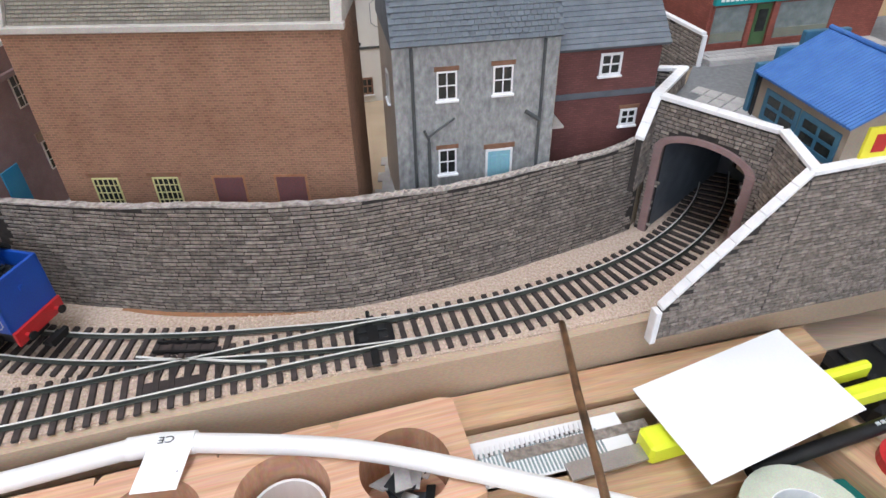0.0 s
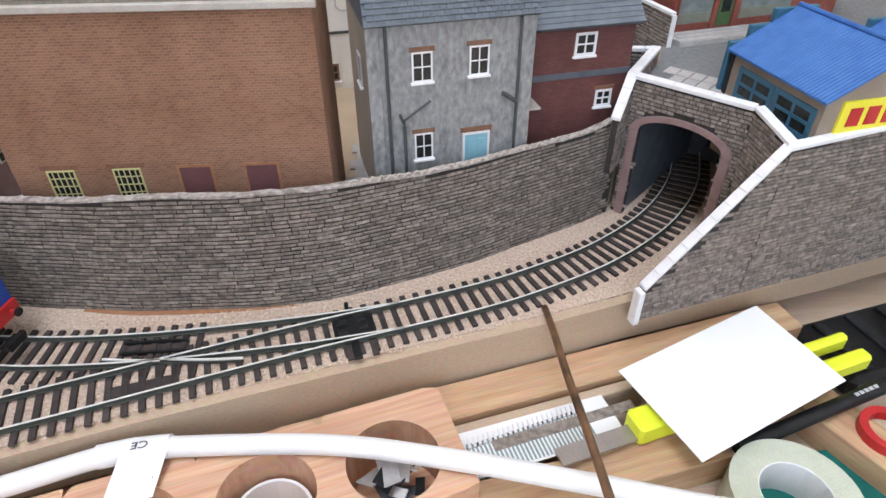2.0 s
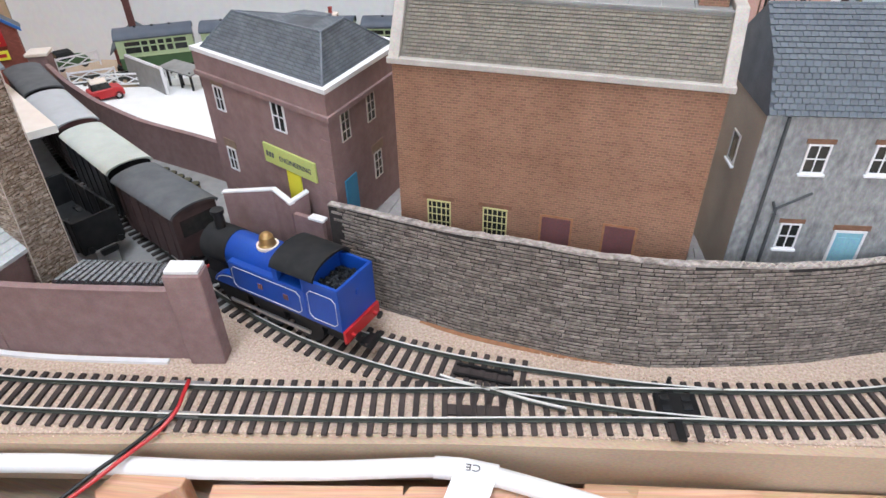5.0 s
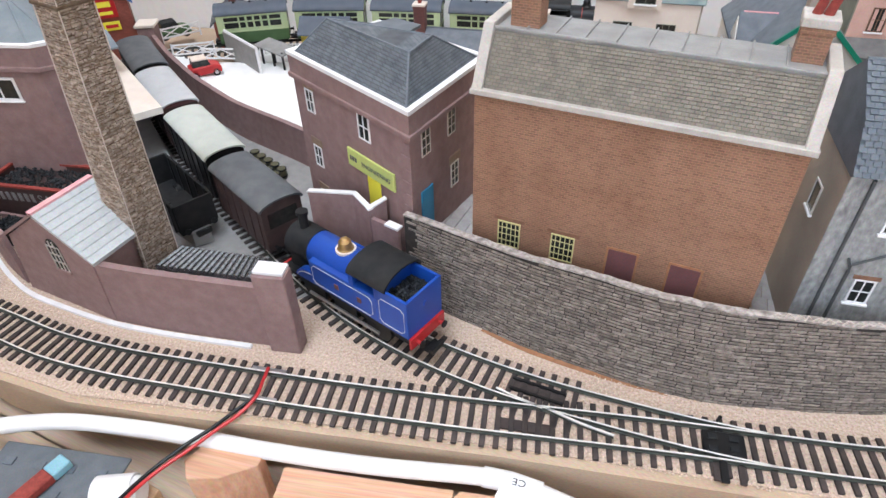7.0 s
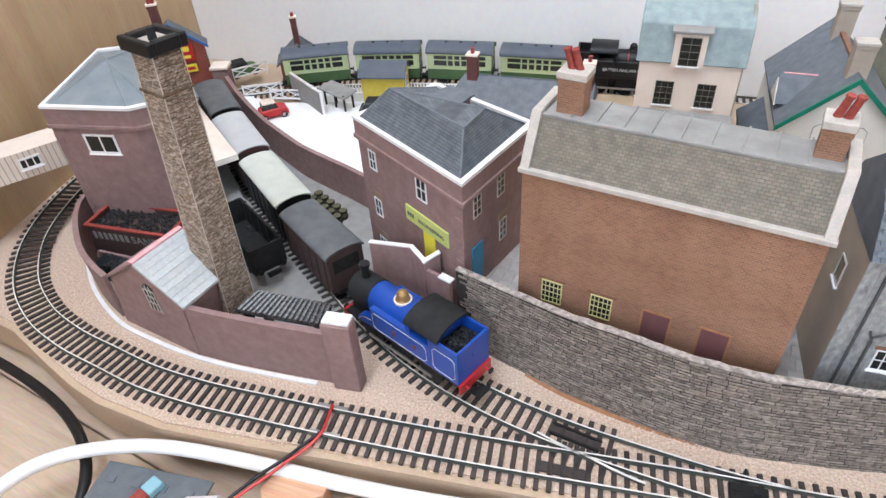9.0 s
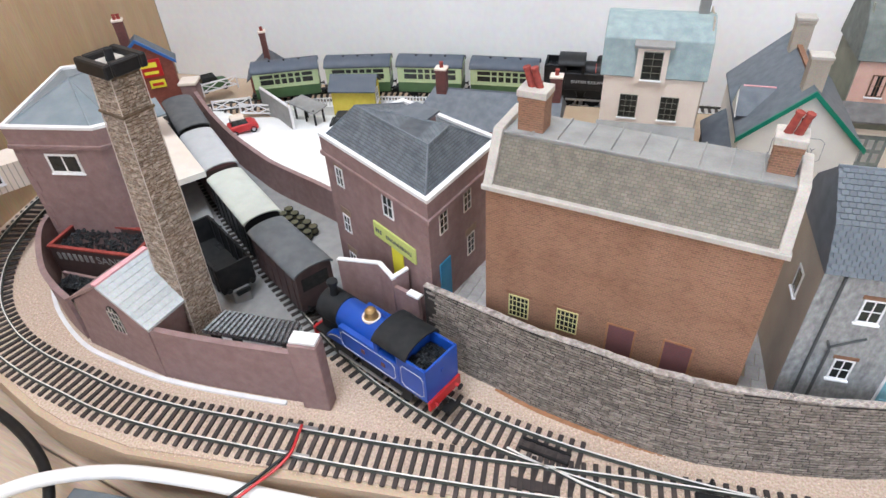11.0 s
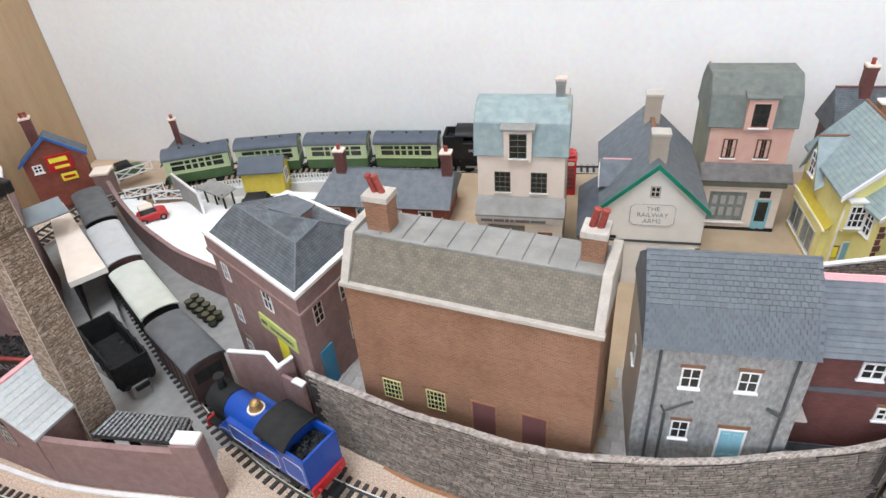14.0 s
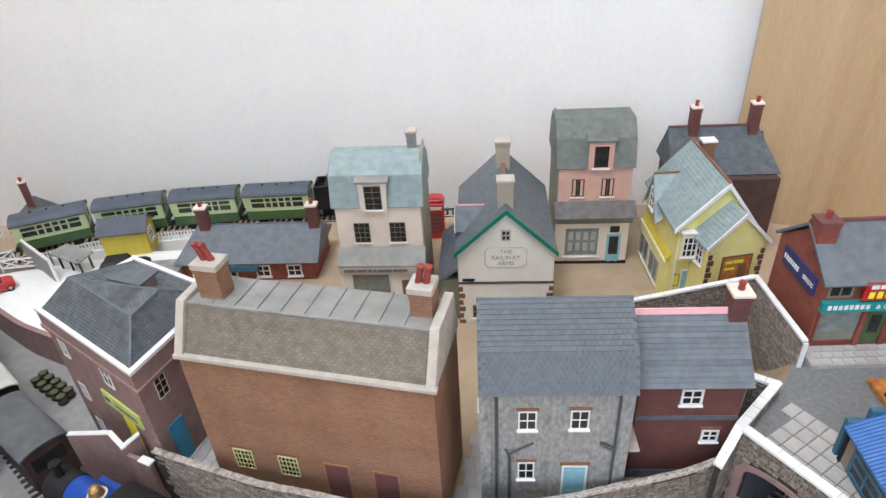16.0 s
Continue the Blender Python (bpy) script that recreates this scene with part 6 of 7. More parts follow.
def coach(m):
    c = thing("passenger_coach", "two-tone green four-wheel coach with blue-grey roof", "coach", m, group="coaches of the green train")
    L, h = 33.0, 12.5
    part("chassis", Shape().box(-L + 2, -9, 8.5, L - 2, 9, 11).box(-20, -10, 5, -14, 10, 9).box(14, -10, 5, 20, 10, 9), M_BLACK, c)
    part("lower_body", Shape().box(-L, -h, 11, L, h, 22), M_GREENDK, c, "dark green lower panels", bevel=0.3)
    s = Shape().box(-L, -h, 22, L, h, 38.5)
    up = part("upper_body", s, M_GREENLT, c, "pale green upper panels")
    for d in (-1, 1):
        s = Shape().profile([(y, z) for y, z in [(-h, 38), (h, 38)] + arc(h, 38.3, 6)[0:11]], -0.6, 0.6, m=Matrix.Translation((d * (L - 0.6), 0, 0)) @ Matrix.Rotation(math.pi / 2, 4, "Z"))
        part("end_panel", s, M_GREENLT, c)
        for y in (-7, 7):
            part("end_window", Shape().box(d * L - 0.3, y - 3.6, 26.5, d * L + 0.3, y + 3.6, 35), M_GLASS, up)
    for sgn in (-1, 1):
        for x, w in ((-26, 13), (-11.5, 5), (-4.5, 5), (2.5, 5), (9.5, 5), (16.5, 10.5)):
            for z0, z1 in ((25.5, 30.5), (32, 35.5)):
                part("window_pane", Shape().box(x, sgn * h - 0.25, z0, x + w, sgn * h + 0.25, z1), M_GLASS, up)
        part("beading", Shape().box(-L, sgn * h - 0.5, 21.6, L, sgn * h + 0.5, 22.6).box(-L, sgn * h - 0.4, 36.4, L, sgn * h + 0.4, 37.2), M_GREENLT, up)
        for x in (-13, 13):
            part("axle_guard", Shape().box(x * 1.25 - 3, sgn * 10.5 - 0.6, 5, x * 1.25 + 3, sgn * 10.5 + 0.6, 11), M_BLACK, c)
    roof = arc(h + 1.4, 38.4, 6.6, 14)
    inner = [(y * 0.93, z - 1.2) for y, z in roof]
    s = Shape().profile(roof + inner[::-1], -L - 1.2, L + 1.2, m=Matrix.Rotation(math.pi / 2, 4, "Z"))
    r = part("roof", s, M_ROOFGREY, c, "matt blue-grey arched roof", smooth=True)
    for x in (-15, 0, 15):
        part("roof_vent", Shape().cyl(x, 0, 44.6, 46.2, 1.3, 1.0, 10), M_MATTBLACK, r)
    for x in (-18, 18):
        wheelset(c, x)
    buffers(c, L, 1)
    buffers(c, -L, -1)
    return c


def tank_loco(name, label, m, body, black, lined=False):
    """A six-wheeled tank engine, its front towards +x; heights above the sleepers' foot."""
    c = thing(name, label, "locomotive", m)
    F = 22.0  # top of the footplate
    part("frame", Shape().box(-46, -12.4, F - 2, 46, 12.4, F).box(-42, -6.5, 9, 42, 6.5, F - 2), M_BLACK, c)
    for x in (-22, 2, 26):
        wheelset(c, x, 8.8)
    part("connecting_rod", Shape().box(-24, -11.8, 10.4, 28, -10.8, 12.2).box(-24, 10.8, 10.4, 28, 11.8, 12.2), M_STEEL, c)
    for sgn in (-1, 1):
        t = part("side_tank", Shape().box(-26, sgn * 9 - 4, F, 22, sgn * 9 + 4, F + 16.5), body, c, bevel=0.4)
        part("bunker_side", Shape().box(-46, sgn * 12.2 - 0.8, F, -26, sgn * 12.2 + 0.8, F + 24), body, c, bevel=0.2)
        curve = [(22 + 13 * math.sin(math.pi * k / 16), F + 7.5 * math.cos(math.pi * k / 16)) for k in range(9)]
        sp = part("splasher", Shape().profile([(22, F)] + curve[::-1], sgn * 10.6 - 2.3, sgn * 10.6 + 2.3), body, c, bevel=0.2)
        y = sgn * 13.15
        if lined:
            for x0, x1, z0, z1 in ((-23, 20, F + 2, F + 14.5), (-44, -28, F + 2.5, F + 18.5)):
                pts = [(x0 + 2, y, z0), (x1 - 2, y, z0), (x1, y, z0 + 2), (x1, y, z1 - 2), (x1 - 2, y, z1), (x0 + 2, y, z1), (x0, y, z1 - 2), (x0, y, z0 + 2), (x0 + 2, y, z0)]
                part("lining", Shape().tube(pts, 0.24, 5), M_VANLIGHT, t)
            part("lining", Shape().tube([(x - 1, sgn * 13.0, z - 1) for x, z in curve[:8]], 0.24, 5), M_VANLIGHT, sp)
            for x in (-14, 2):
                part("emblem", Shape().box(x - 1.4, y - 0.25, F + 7, x + 1.4, y + 0.25, F + 10), M_MAROON, t)
        else:
            lettering("BRITISH RAILWAYS", 4.2, M_VANLIGHT, t, at(-2, y, F + 7, 0 if sgn < 0 else 180))
    rear = part("bunker_rear", Shape().box(-46, -12.4, F, -44.4, 12.4, F + 24), body, c, bevel=0.2)
    part("lamp_iron", Shape().box(-46.6, -0.8, F + 14, -46, 0.8, F + 16.5), body, rear)
    part("bunker_floor", Shape().box(-44.4, -11.4, F, -28, 11.4, F + 16), M_MATTBLACK, c)
    coal_heap(c, -43, -10, -29, 10, F + 17, random.Random(8), 150)
    # cab
    part("cab_rear", Shape().box(-28, -11.4, F, -26.6, 11.4, F + 24), body, c)
    for x in (-28, -11):
        for y in (-13, 11.6):
            part("cab_post", Shape().box(x, y, F + 16, x + 3, y + 1.4, F + 25.5), body, c)
    part("cab_floor", Shape().box(-26, -11, F, -10, 11, F + 6), M_MATTBLACK, c)
    roof = arc(14.2, F + 24.5, 6.4, 14)
    s = Shape().profile(roof + [(y * 0.93, z - 1.1) for y, z in roof][::-1], 8, 33, m=Matrix.Rotation(math.pi / 2, 4, "Z"))
    part("cab_roof", s, black, c, "satin black arched cab roof", smooth=True)
    part("cab_front", Shape().profile([(-12.6, F + 16), (12.6, F + 16)] + arc(12.6, F + 24.5, 5.0, 12), 8.5, 9.6, m=Matrix.Rotation(math.pi / 2, 4, "Z")), body, c)
    part("boiler", Shape().tube([(-9, 0, F + 14), (27, 0, F + 14)], 9.8, 26), body, c, smooth=True)
    part("smokebox", Shape().tube([(27, 0, F + 14), (44, 0, F + 14)], 10.2, 26), black, c, "black smokebox", smooth=True)
    part("smokebox_saddle", Shape().box(28, -8, F, 44, 8, F + 8), black, c, bevel=0.4)
    part("smokebox_door", Shape().tube([(44, 0, F + 14), (45.6, 0, F + 14)], 7.8, 20), black, c, smooth=True)
    part("chimney", Shape().cyl(37, 0, F + 23, F + 32, 2.7, 2.4, 14).cyl(37, 0, F + 32, F + 34, 3.3, 3.3, 14), M_BLACK, c, smooth=True)
    dome = part("dome", Shape().cyl(6, 0, F + 23.4, F + 25, 4.8, 3.8, 18).cyl(6, 0, F + 25, F + 28.4, 3.8, 3.3, 18).cyl(6, 0, F + 28.4, F + 30, 3.3, 2.0, 18).cyl(6, 0, F + 30, F + 30.6, 2.0, 0.6, 18), M_BRASS if lined else M_BLACK, c, "brass dome" if lined else "black dome", smooth=True)
    if lined:
        part("dome_flange", Shape().ring(6, 0, F + 22.6, F + 24.0, 3.6, 5.4, 24), M_CREAM, dome)
    else:
        for x in (2, 20):
            part("boiler_band", Shape().tube([(x, 0, F + 14), (x + 0.9, 0, F + 14)], 10.0, 26), M_TERRACOTTA, c)
    for x, d in ((46, 1), (-46, -1)):
        part("buffer_beam", Shape().box(min(x, x + d * 1.6), -13, F - 6.5, max(x, x + d * 1.6), 13, F + 0.6), M_RED, c, "red buffer beam", bevel=0.2)
        buffers(c, x + d * 1.6, d, M_RED, F - 3.2)
    return c


def van(name, label, m, L, body, roof_mat, end=None, rise=4.5, veranda=False):
    c = thing(name, label, "wagon", m, group="wagons on the siding")
    h = 13.2
    part("chassis", Shape().box(-L + 2, -9, 8, L - 2, 9, 11), M_BLACK, c)
    part("body", Shape().box(-L, -h, 11, L, h, 41), body, c, bevel=0.3)
    for k in range(6):
        x = -L + 2 * L * (k + 0.5) / 6
        for sgn in (-1, 1):
            part("strap", Shape().box(x - 0.6, sgn * h - 0.6, 11, x + 0.6, sgn * h + 0.6, 41), body, c)
    for d in (-1, 1):
        part("end_panel", Shape().profile(arc(h, 40.5, rise - 0.6), -0.7, 0.7, m=Matrix.Translation((d * (L - 0.8), 0, 0)) @ Matrix.Rotation(math.pi / 2, 4, "Z")), end or body, c)
        if veranda:
            part("veranda_opening", Shape().box(d * L - 0.4, -9.5, 27, d * L + 0.4, 9.5, 37), M_GLASS, c)
        buffers(c, d * L, d)
    p = arc(h + 1.3, 41, rise, 14)
    part("roof", Shape().profile(p + [(y * 0.93, z - 1.0) for y, z in p][::-1], -L - 1.2, L + 1.2, m=Matrix.Rotation(math.pi / 2, 4, "Z")), roof_mat, c, smooth=True)
    for x in (-L * 0.55, L * 0.55):
        wheelset(c, x)
    return c


def rolling_stock():
    path = smooth_path(TRACK_REAR, 1.0)
    n0 = min(range(len(path)), key=lambda i: abs(path[i][0] + 212))

    def on(i):
        x, y, z = path[i]
        a, b = path[max(i - 20, 0)], path[min(i + 20, len(path) - 1)]
        return at(x, y, z, math.degrees(math.atan2(b[1] - a[1], b[0] - a[0])))

    tank_loco("black_locomotive", "black tank locomotive with red boiler bands", on(n0), M_BLACK, M_BLACK)
    first = coach(on(n0 - 86))
    for k in range(1, 4):
        copy_thing(first, on(n0 - 86 - 76 * k))
    tank_loco("blue_locomotive", "royal blue tank locomotive with brass dome and red buffer beams", at(-224, 196.0, 0, 167), M_LOCOBLUE, M_MATTBLACK, lined=True)
    van("brake_van", "dark maroon brake van with blue-grey roof", at(-319, 234, 0, -23), 31.5, M_MAROONVAN, M_VANGREY, veranda=True)
    van("goods_van", "black goods van with off-white roof", at(-391, 270, 0, -27), 37, M_BLACK, M_VANWHITE)
    van("goods_van", "goods van with light grey roof and maroon end", at(-467, 313, 0, -30), 36, M_MAROONVAN, M_VANLIGHT, M_MAROON)
    van("goods_van", "dark goods van with slate grey roof", at(-538, 357, 0, -32), 36, M_BLACK, M_VANGREY)
    c = thing("open_wagon", "empty black open goods wagon", "wagon", at(-382, 224.5, 0.5, -22), group="wagons on the siding")
    L, h = 33, 12
    part("floor", Shape().box(-L, -h, 10, L, h, 12), M_MATTBLACK, c)
    for sgn in (-1, 1):
        part("side", Shape().box(-L, sgn * h - 0.8, 12, L, sgn * h + 0.8, 32), M_MATTBLACK, c, bevel=0.2)
        part("end", Shape().box(sgn * L - 0.8, -h, 12, sgn * L + 0.8, h, 32), M_MATTBLACK, c, bevel=0.2)
        for k in range(5):
            part("stanchion", Shape().box(-26 + 13 * k - 0.8, sgn * h - 1.4, 10, -26 + 13 * k + 0.8, sgn * h + 1.4, 32), M_BLACK, c)
        buffers(c, sgn * L, sgn)
    for x in (-18, 18):
        wheelset(c, x)


rolling_stock()


# ---- station side ----
def station():
    s = thing("station_building", "red brick station with blue-grey slate roof and two chimneys", "building", at(-328, 414, 0, 11.3))
    W, D, Bs = 128, 62, 16
    part("wall", Shape().box(5, 4, Bs, W - 5, D - 2, 45), M_BRICKSHOP, s)
    part("roof", Shape().add([(0, -2, 44), (W, -2, 44), (W, D + 2, 44), (0, D + 2, 44), (14, D / 2 + 3, 64), (W - 1, D / 2 + 3, 64)], [(0, 1, 5, 4), (1, 2, 5), (2, 3, 4, 5), (3, 0, 4), (3, 2, 1, 0)]), M_SLATE, s, "blue-grey slate hipped roof")
    part("ridge_tile", Shape().tube([(14, D / 2 + 3, 64.2), (W - 1, D / 2 + 3, 64.2)], 0.7, 6), M_SLATEDK, s)
    for x in (22, W - 7):
        chimney(s, x, D / 2 + 1, 58, 82, 9, 8, M_BRICKRED, M_CREAM, 1, 0, 4)
    for x in (12, 40, 70, 98):
        window(s, x, 27, 13, 12, 2, 2, M_WHITE, y=4, bar=0.8)
    part("platform_sign", Shape().box(46, -3.4, 37, 76, -2.4, 43), M_BLUEFRAME, s)
    part("annex_roof", Shape().slab((-36, -16, 39), (6, -14, 42), (8, 12, 43), (-26, 12, 41), 1.5), M_LEAD, s, "flat grey annex roof")
    part("annex", Shape().box(-26, -12, Bs, 4, 10, 39), M_TAN, s)
    g = thing("signal_hut", "mustard yellow hut with grey roof", "hut", at(-441, 455, -9, 21))
    part("wall", Shape().side([(0, 20), (26, 20), (26, 49), (13, 58), (0, 49)], 0, 43), M_MUSTARD, g)
    part("roof", Shape().side([(-3, 48), (13, 60), (29, 48), (29, 46.6), (13, 58.4), (-3, 46.6)], -2.5, 45.5), M_ROOFGREY, g, bevel=0.2)
    window(g, 7, 32, 11, 14, 2, 3, M_WHITE, m=at(43, 0, 0, 90), bar=0.9)
    h = thing("crossing_house", "small red brick crossing house with slate roof", "house", at(-558, 467, -12, 38))
    part("wall", Shape().profile([(0, 14), (42, 14), (42, 42), (21, 58), (0, 42)], 0, 32), M_BRICKSHOP, h)
    part("roof", Shape().profile([(-4, 39), (21, 60), (46, 39), (46, 37.4), (21, 58.2), (-4, 37.4)], -2, 34), M_SLATEDK, h)
    chimney(h, 22, 8, 54, 86, 6, 6, M_BRICKRED, M_CREAM, 1, 0, 3)
    window(h, 7, 24, 10, 9, 2, 2, M_WHITE, bar=1.0)
    t = thing("engine_shed", "brick shed with blue roof edges and red sign", "building", at(-651, 373, 4, 47.5))
    part("wall", Shape().profile([(4, 1), (60, 1), (60, 57), (32, 79), (4, 57)], 0, 18), M_BRICKSHOP, t)
    part("roof", Shape().profile([(0, 56), (32, 82), (64, 56), (64, 54.4), (32, 80), (0, 54.4)], 0.5, 20), M_SLATE, t)
    for k in (0, 1):
        x = [(-0.4, 53.6), (32, 79.4), (32, 82.8), (-0.4, 56.6)]
        if k:
            x = [(64 - a, c) for a, c in x][::-1]
        part("bargeboard", Shape().profile(x, -2.2, 0.5), M_BLUEROOF, t, "bright blue bargeboard")
    chimney(t, 22, 12, 66, 99, 9, 8, M_BRICKRED, M_CREAM, 2, 0, 4)
    q = part("sign", Shape().box(25, -1.6, 43, 49, -0.2, 61), M_RED, t, "red enamel sign")
    bars(q, M_SIGNYEL, 28, 53, (17,), 5, -1.7)
    bars(q, M_SIGNYEL, 31, 46, (14,), 3, -1.7)
    q2 = part("sign", Shape().box(33, -1.4, 31, 48, -0.2, 39), M_SIGNYEL, t, "small yellow sign")
    bars(q2, M_RED, 35, 33.5, (11,), 3, -1.5)
    window(t, 11, 45, 9, 9, 2, 2, M_WHITE, bar=1.0)
    # white fence, panel with canopy, gates
    p = thing("backdrop_panel", "grey stone panel with white edge beside the station", "panel")
    part("panel", Shape().slab((-516, 437, 37), (-450, 403, 42), (-450, 403, 13), (-516, 437, 13), 2), M_LEAD, p)
    part("edge", Shape().tube([(-516, 437, 37.6), (-450, 403, 42.6), (-449, 402, 13)], 1.4, 6), M_WHITE, p)
    b = thing("waiting_shelter", "grey flat-roofed shelter on dark posts", "shelter", at(-441, 420, -9, 20))
    part("roof", Shape().slab((-26, 10, 46), (6, -8, 43), (14, 10, 44), (-16, 26, 47), 1.2), M_LEAD, b)
    for x, y in ((-20, 12), (-8, 6), (4, -3), (9, 8), (-12, 20)):
        part("post", Shape().tube([(x, y, 22), (x, y, 44)], 1.1, 6), M_BLACK, b)
    g2 = thing("crossing_gate", "white level crossing gate with diagonal bracing", "gate", at(-562, 410, 12, 38), group="level crossing gates")
    part("gate_frame", Shape().box(0, -0.5, 4, 40, 0.5, 5.4).box(0, -0.5, 13, 40, 0.5, 14.4).box(0, -0.5, 0, 1.4, 0.5, 15).box(38.6, -0.5, 0, 40, 0.5, 15), M_WHITE, g2)
    for x in (1, 20):
        part("brace", Shape().tube([(x, 0, 5), (x + 18, 0, 13)], 0.6, 5).tube([(x, 0, 13), (x + 18, 0, 5)], 0.6, 5), M_WHITE, g2)
    copy_thing(g2, at(-530, 416, 12, 20))
    copy_thing(g2, at(-606, 440, 11, 60))
    rear = smooth_path(TRACK_REAR, 3.4)
    front = [q for q in offset_path(rear, -24) if -505 < q[0] < -196]
    f = thing("picket_fence", "white plastic picket fence beside the rear line", "fence")
    me = Shape().box(-0.7, -0.6, 0, 0.7, 0.6, 9).mesh("picket", M_WHITE)
    fence = [q for q in front if q[0] < -330]
    for z in (3, 7):
        part("rail", Shape().ribbon([(x, y, 0) for x, y, _ in fence], -0.4, 0.4, 14 + z, 14.8 + z), M_WHITE, f)
    for x, y, _ in fence:
        part("picket", me, None, f, m=at(x, y, 13.5, 25))
    solid("platform_strip", Shape().ribbon([(x, y, 0) for x, y, _ in offset_path(rear, -20) if -500 < x < -196], -7, 5, 0, 13.4), M_SNOW, "white platform edge along the rear line", "platform")
    k = thing("telephone_box", "bright red telephone box on tan ground", "telephone box", at(-122, 538, 19, 12) @ Matrix.Diagonal((1.35, 1.35, 1.35, 1)))
    part("body", Shape().box(-5.5, -5.5, 0, 5.5, 5.5, 27), M_RED, k, bevel=0.3)
    part("roof", Shape().box(-6, -6, 27, 6, 6, 28.2).box(-5, -5, 28.2, 5, 5, 31).box(-3.5, -3.5, 31, 3.5, 3.5, 32.4), M_RED, k, bevel=0.5)
    for z in (5, 8.4, 11.8, 15.2, 18.6):
        part("glazing", Shape().box(-4, -5.8, z, 4, -5.3, z + 2.4), M_MAROON, k)
    part("name_panel", Shape().box(-4, -5.9, 23.5, 4, -5.3, 26), M_CREAM, k)


def car(m, label, mat, roof_mat, L=44, W=17):
    c = thing("car", label, "car", m, group="model cars")
    part("body", Shape().side([(-L / 2, 3), (L / 2, 3), (L / 2, 8), (L / 2 - 4, 10), (L / 5, 10.5), (-L / 2 + 2, 10)], -W / 2, W / 2, m=Matrix.Rotation(-math.pi / 2, 4, "Z")), mat, c, bevel=0.8)
    part("cabin", Shape().side([(-L / 2 + 4, 10), (L / 5, 10), (L / 8, 15.5), (-L / 3, 15.8)], -W / 2 + 1.2, W / 2 - 1.2, m=Matrix.Rotation(-math.pi / 2, 4, "Z")), M_GLASS, c, bevel=0.5)
    part("roof", Shape().side([(-L / 3, 15.4), (L / 8, 15.2), (L / 9, 16.8), (-L / 3.3, 16.9)], -W / 2 + 1.4, W / 2 - 1.4, m=Matrix.Rotation(-math.pi / 2, 4, "Z")), roof_mat, c, bevel=0.4)
    for x in (-L * 0.32, L * 0.32):
        for y in (-W / 2, W / 2 - 2):
            w = part("wheel", Shape().tube([(x, y, 3.4), (x, y + 2, 3.4)], 3.4, 14), M_BLACK, c, smooth=True)
            part("hubcap", Shape().tube([(x, y - 0.2, 3.4), (x, y + 2.2, 3.4)], 1.6, 10), M_STEEL, w)
    return c


station()
car(at(-612, 462, 10, 60), "dark green model car with black roof", M_GREENDK, M_MATTBLACK, 34)
car(at(-490, 377, 22, 55), "red and cream model van on white ground", M_RED, M_CREAM, 28, 14)
car(at(-405, 436, 13, 25), "black model car near the station hut", M_BLACK, M_BLACK, 46)
car(at(192, 316, 63, 100), "orange and pale blue model car on the road", M_ORANGE, M_SIGNYEL, 46)


# ---- paving ----
def paving():
    me = Shape().box(0, 0, 0, 6.6, 9.6, 0.7).mesh("slab", M_PAVING, 0.12)
    p = thing("paving", "grey paving slabs between the houses", kind="structure", category="")
    n = 0
    for i in range(5):
        for j in range(9):
            x, y = -44 + i * 6.9 - (3 if j % 2 else 0), 232 + j * 9.9
            part("slab", me, None, p, m=at(x + 8, y, town_z(y) + 0.2, 2))
            n += 1
    for i in range(10):
        for j in range(4):
            x, y = 46 + i * 6.9, 252 + j * 9.9 + i * 1.2
            if y > 262 + i * 2.4 - 4:
                part("slab", me, None, p, m=at(x, y + 4, town_z(y) + 0.2, 8))
    for i in range(8):
        for j in range(4):
            x, y = 108 + 0.707 * (i * 7.2 + j * 10.2), 283 - 0.707 * (i * 7.2 - j * 10.2)
            if 25 * (y - 279) - 37 * (x - 105) < -190 and y < 306:
                part("slab", me, None, p, m=at(x, y, 69.3, -45))
    for i in range(5):
        for j in range(7):
            part("slab", me, None, p, m=at(-207 + i * 6.9, 230 + j * 9.9, town_z(230 + j * 9.9) + 0.2, 0))


paving()


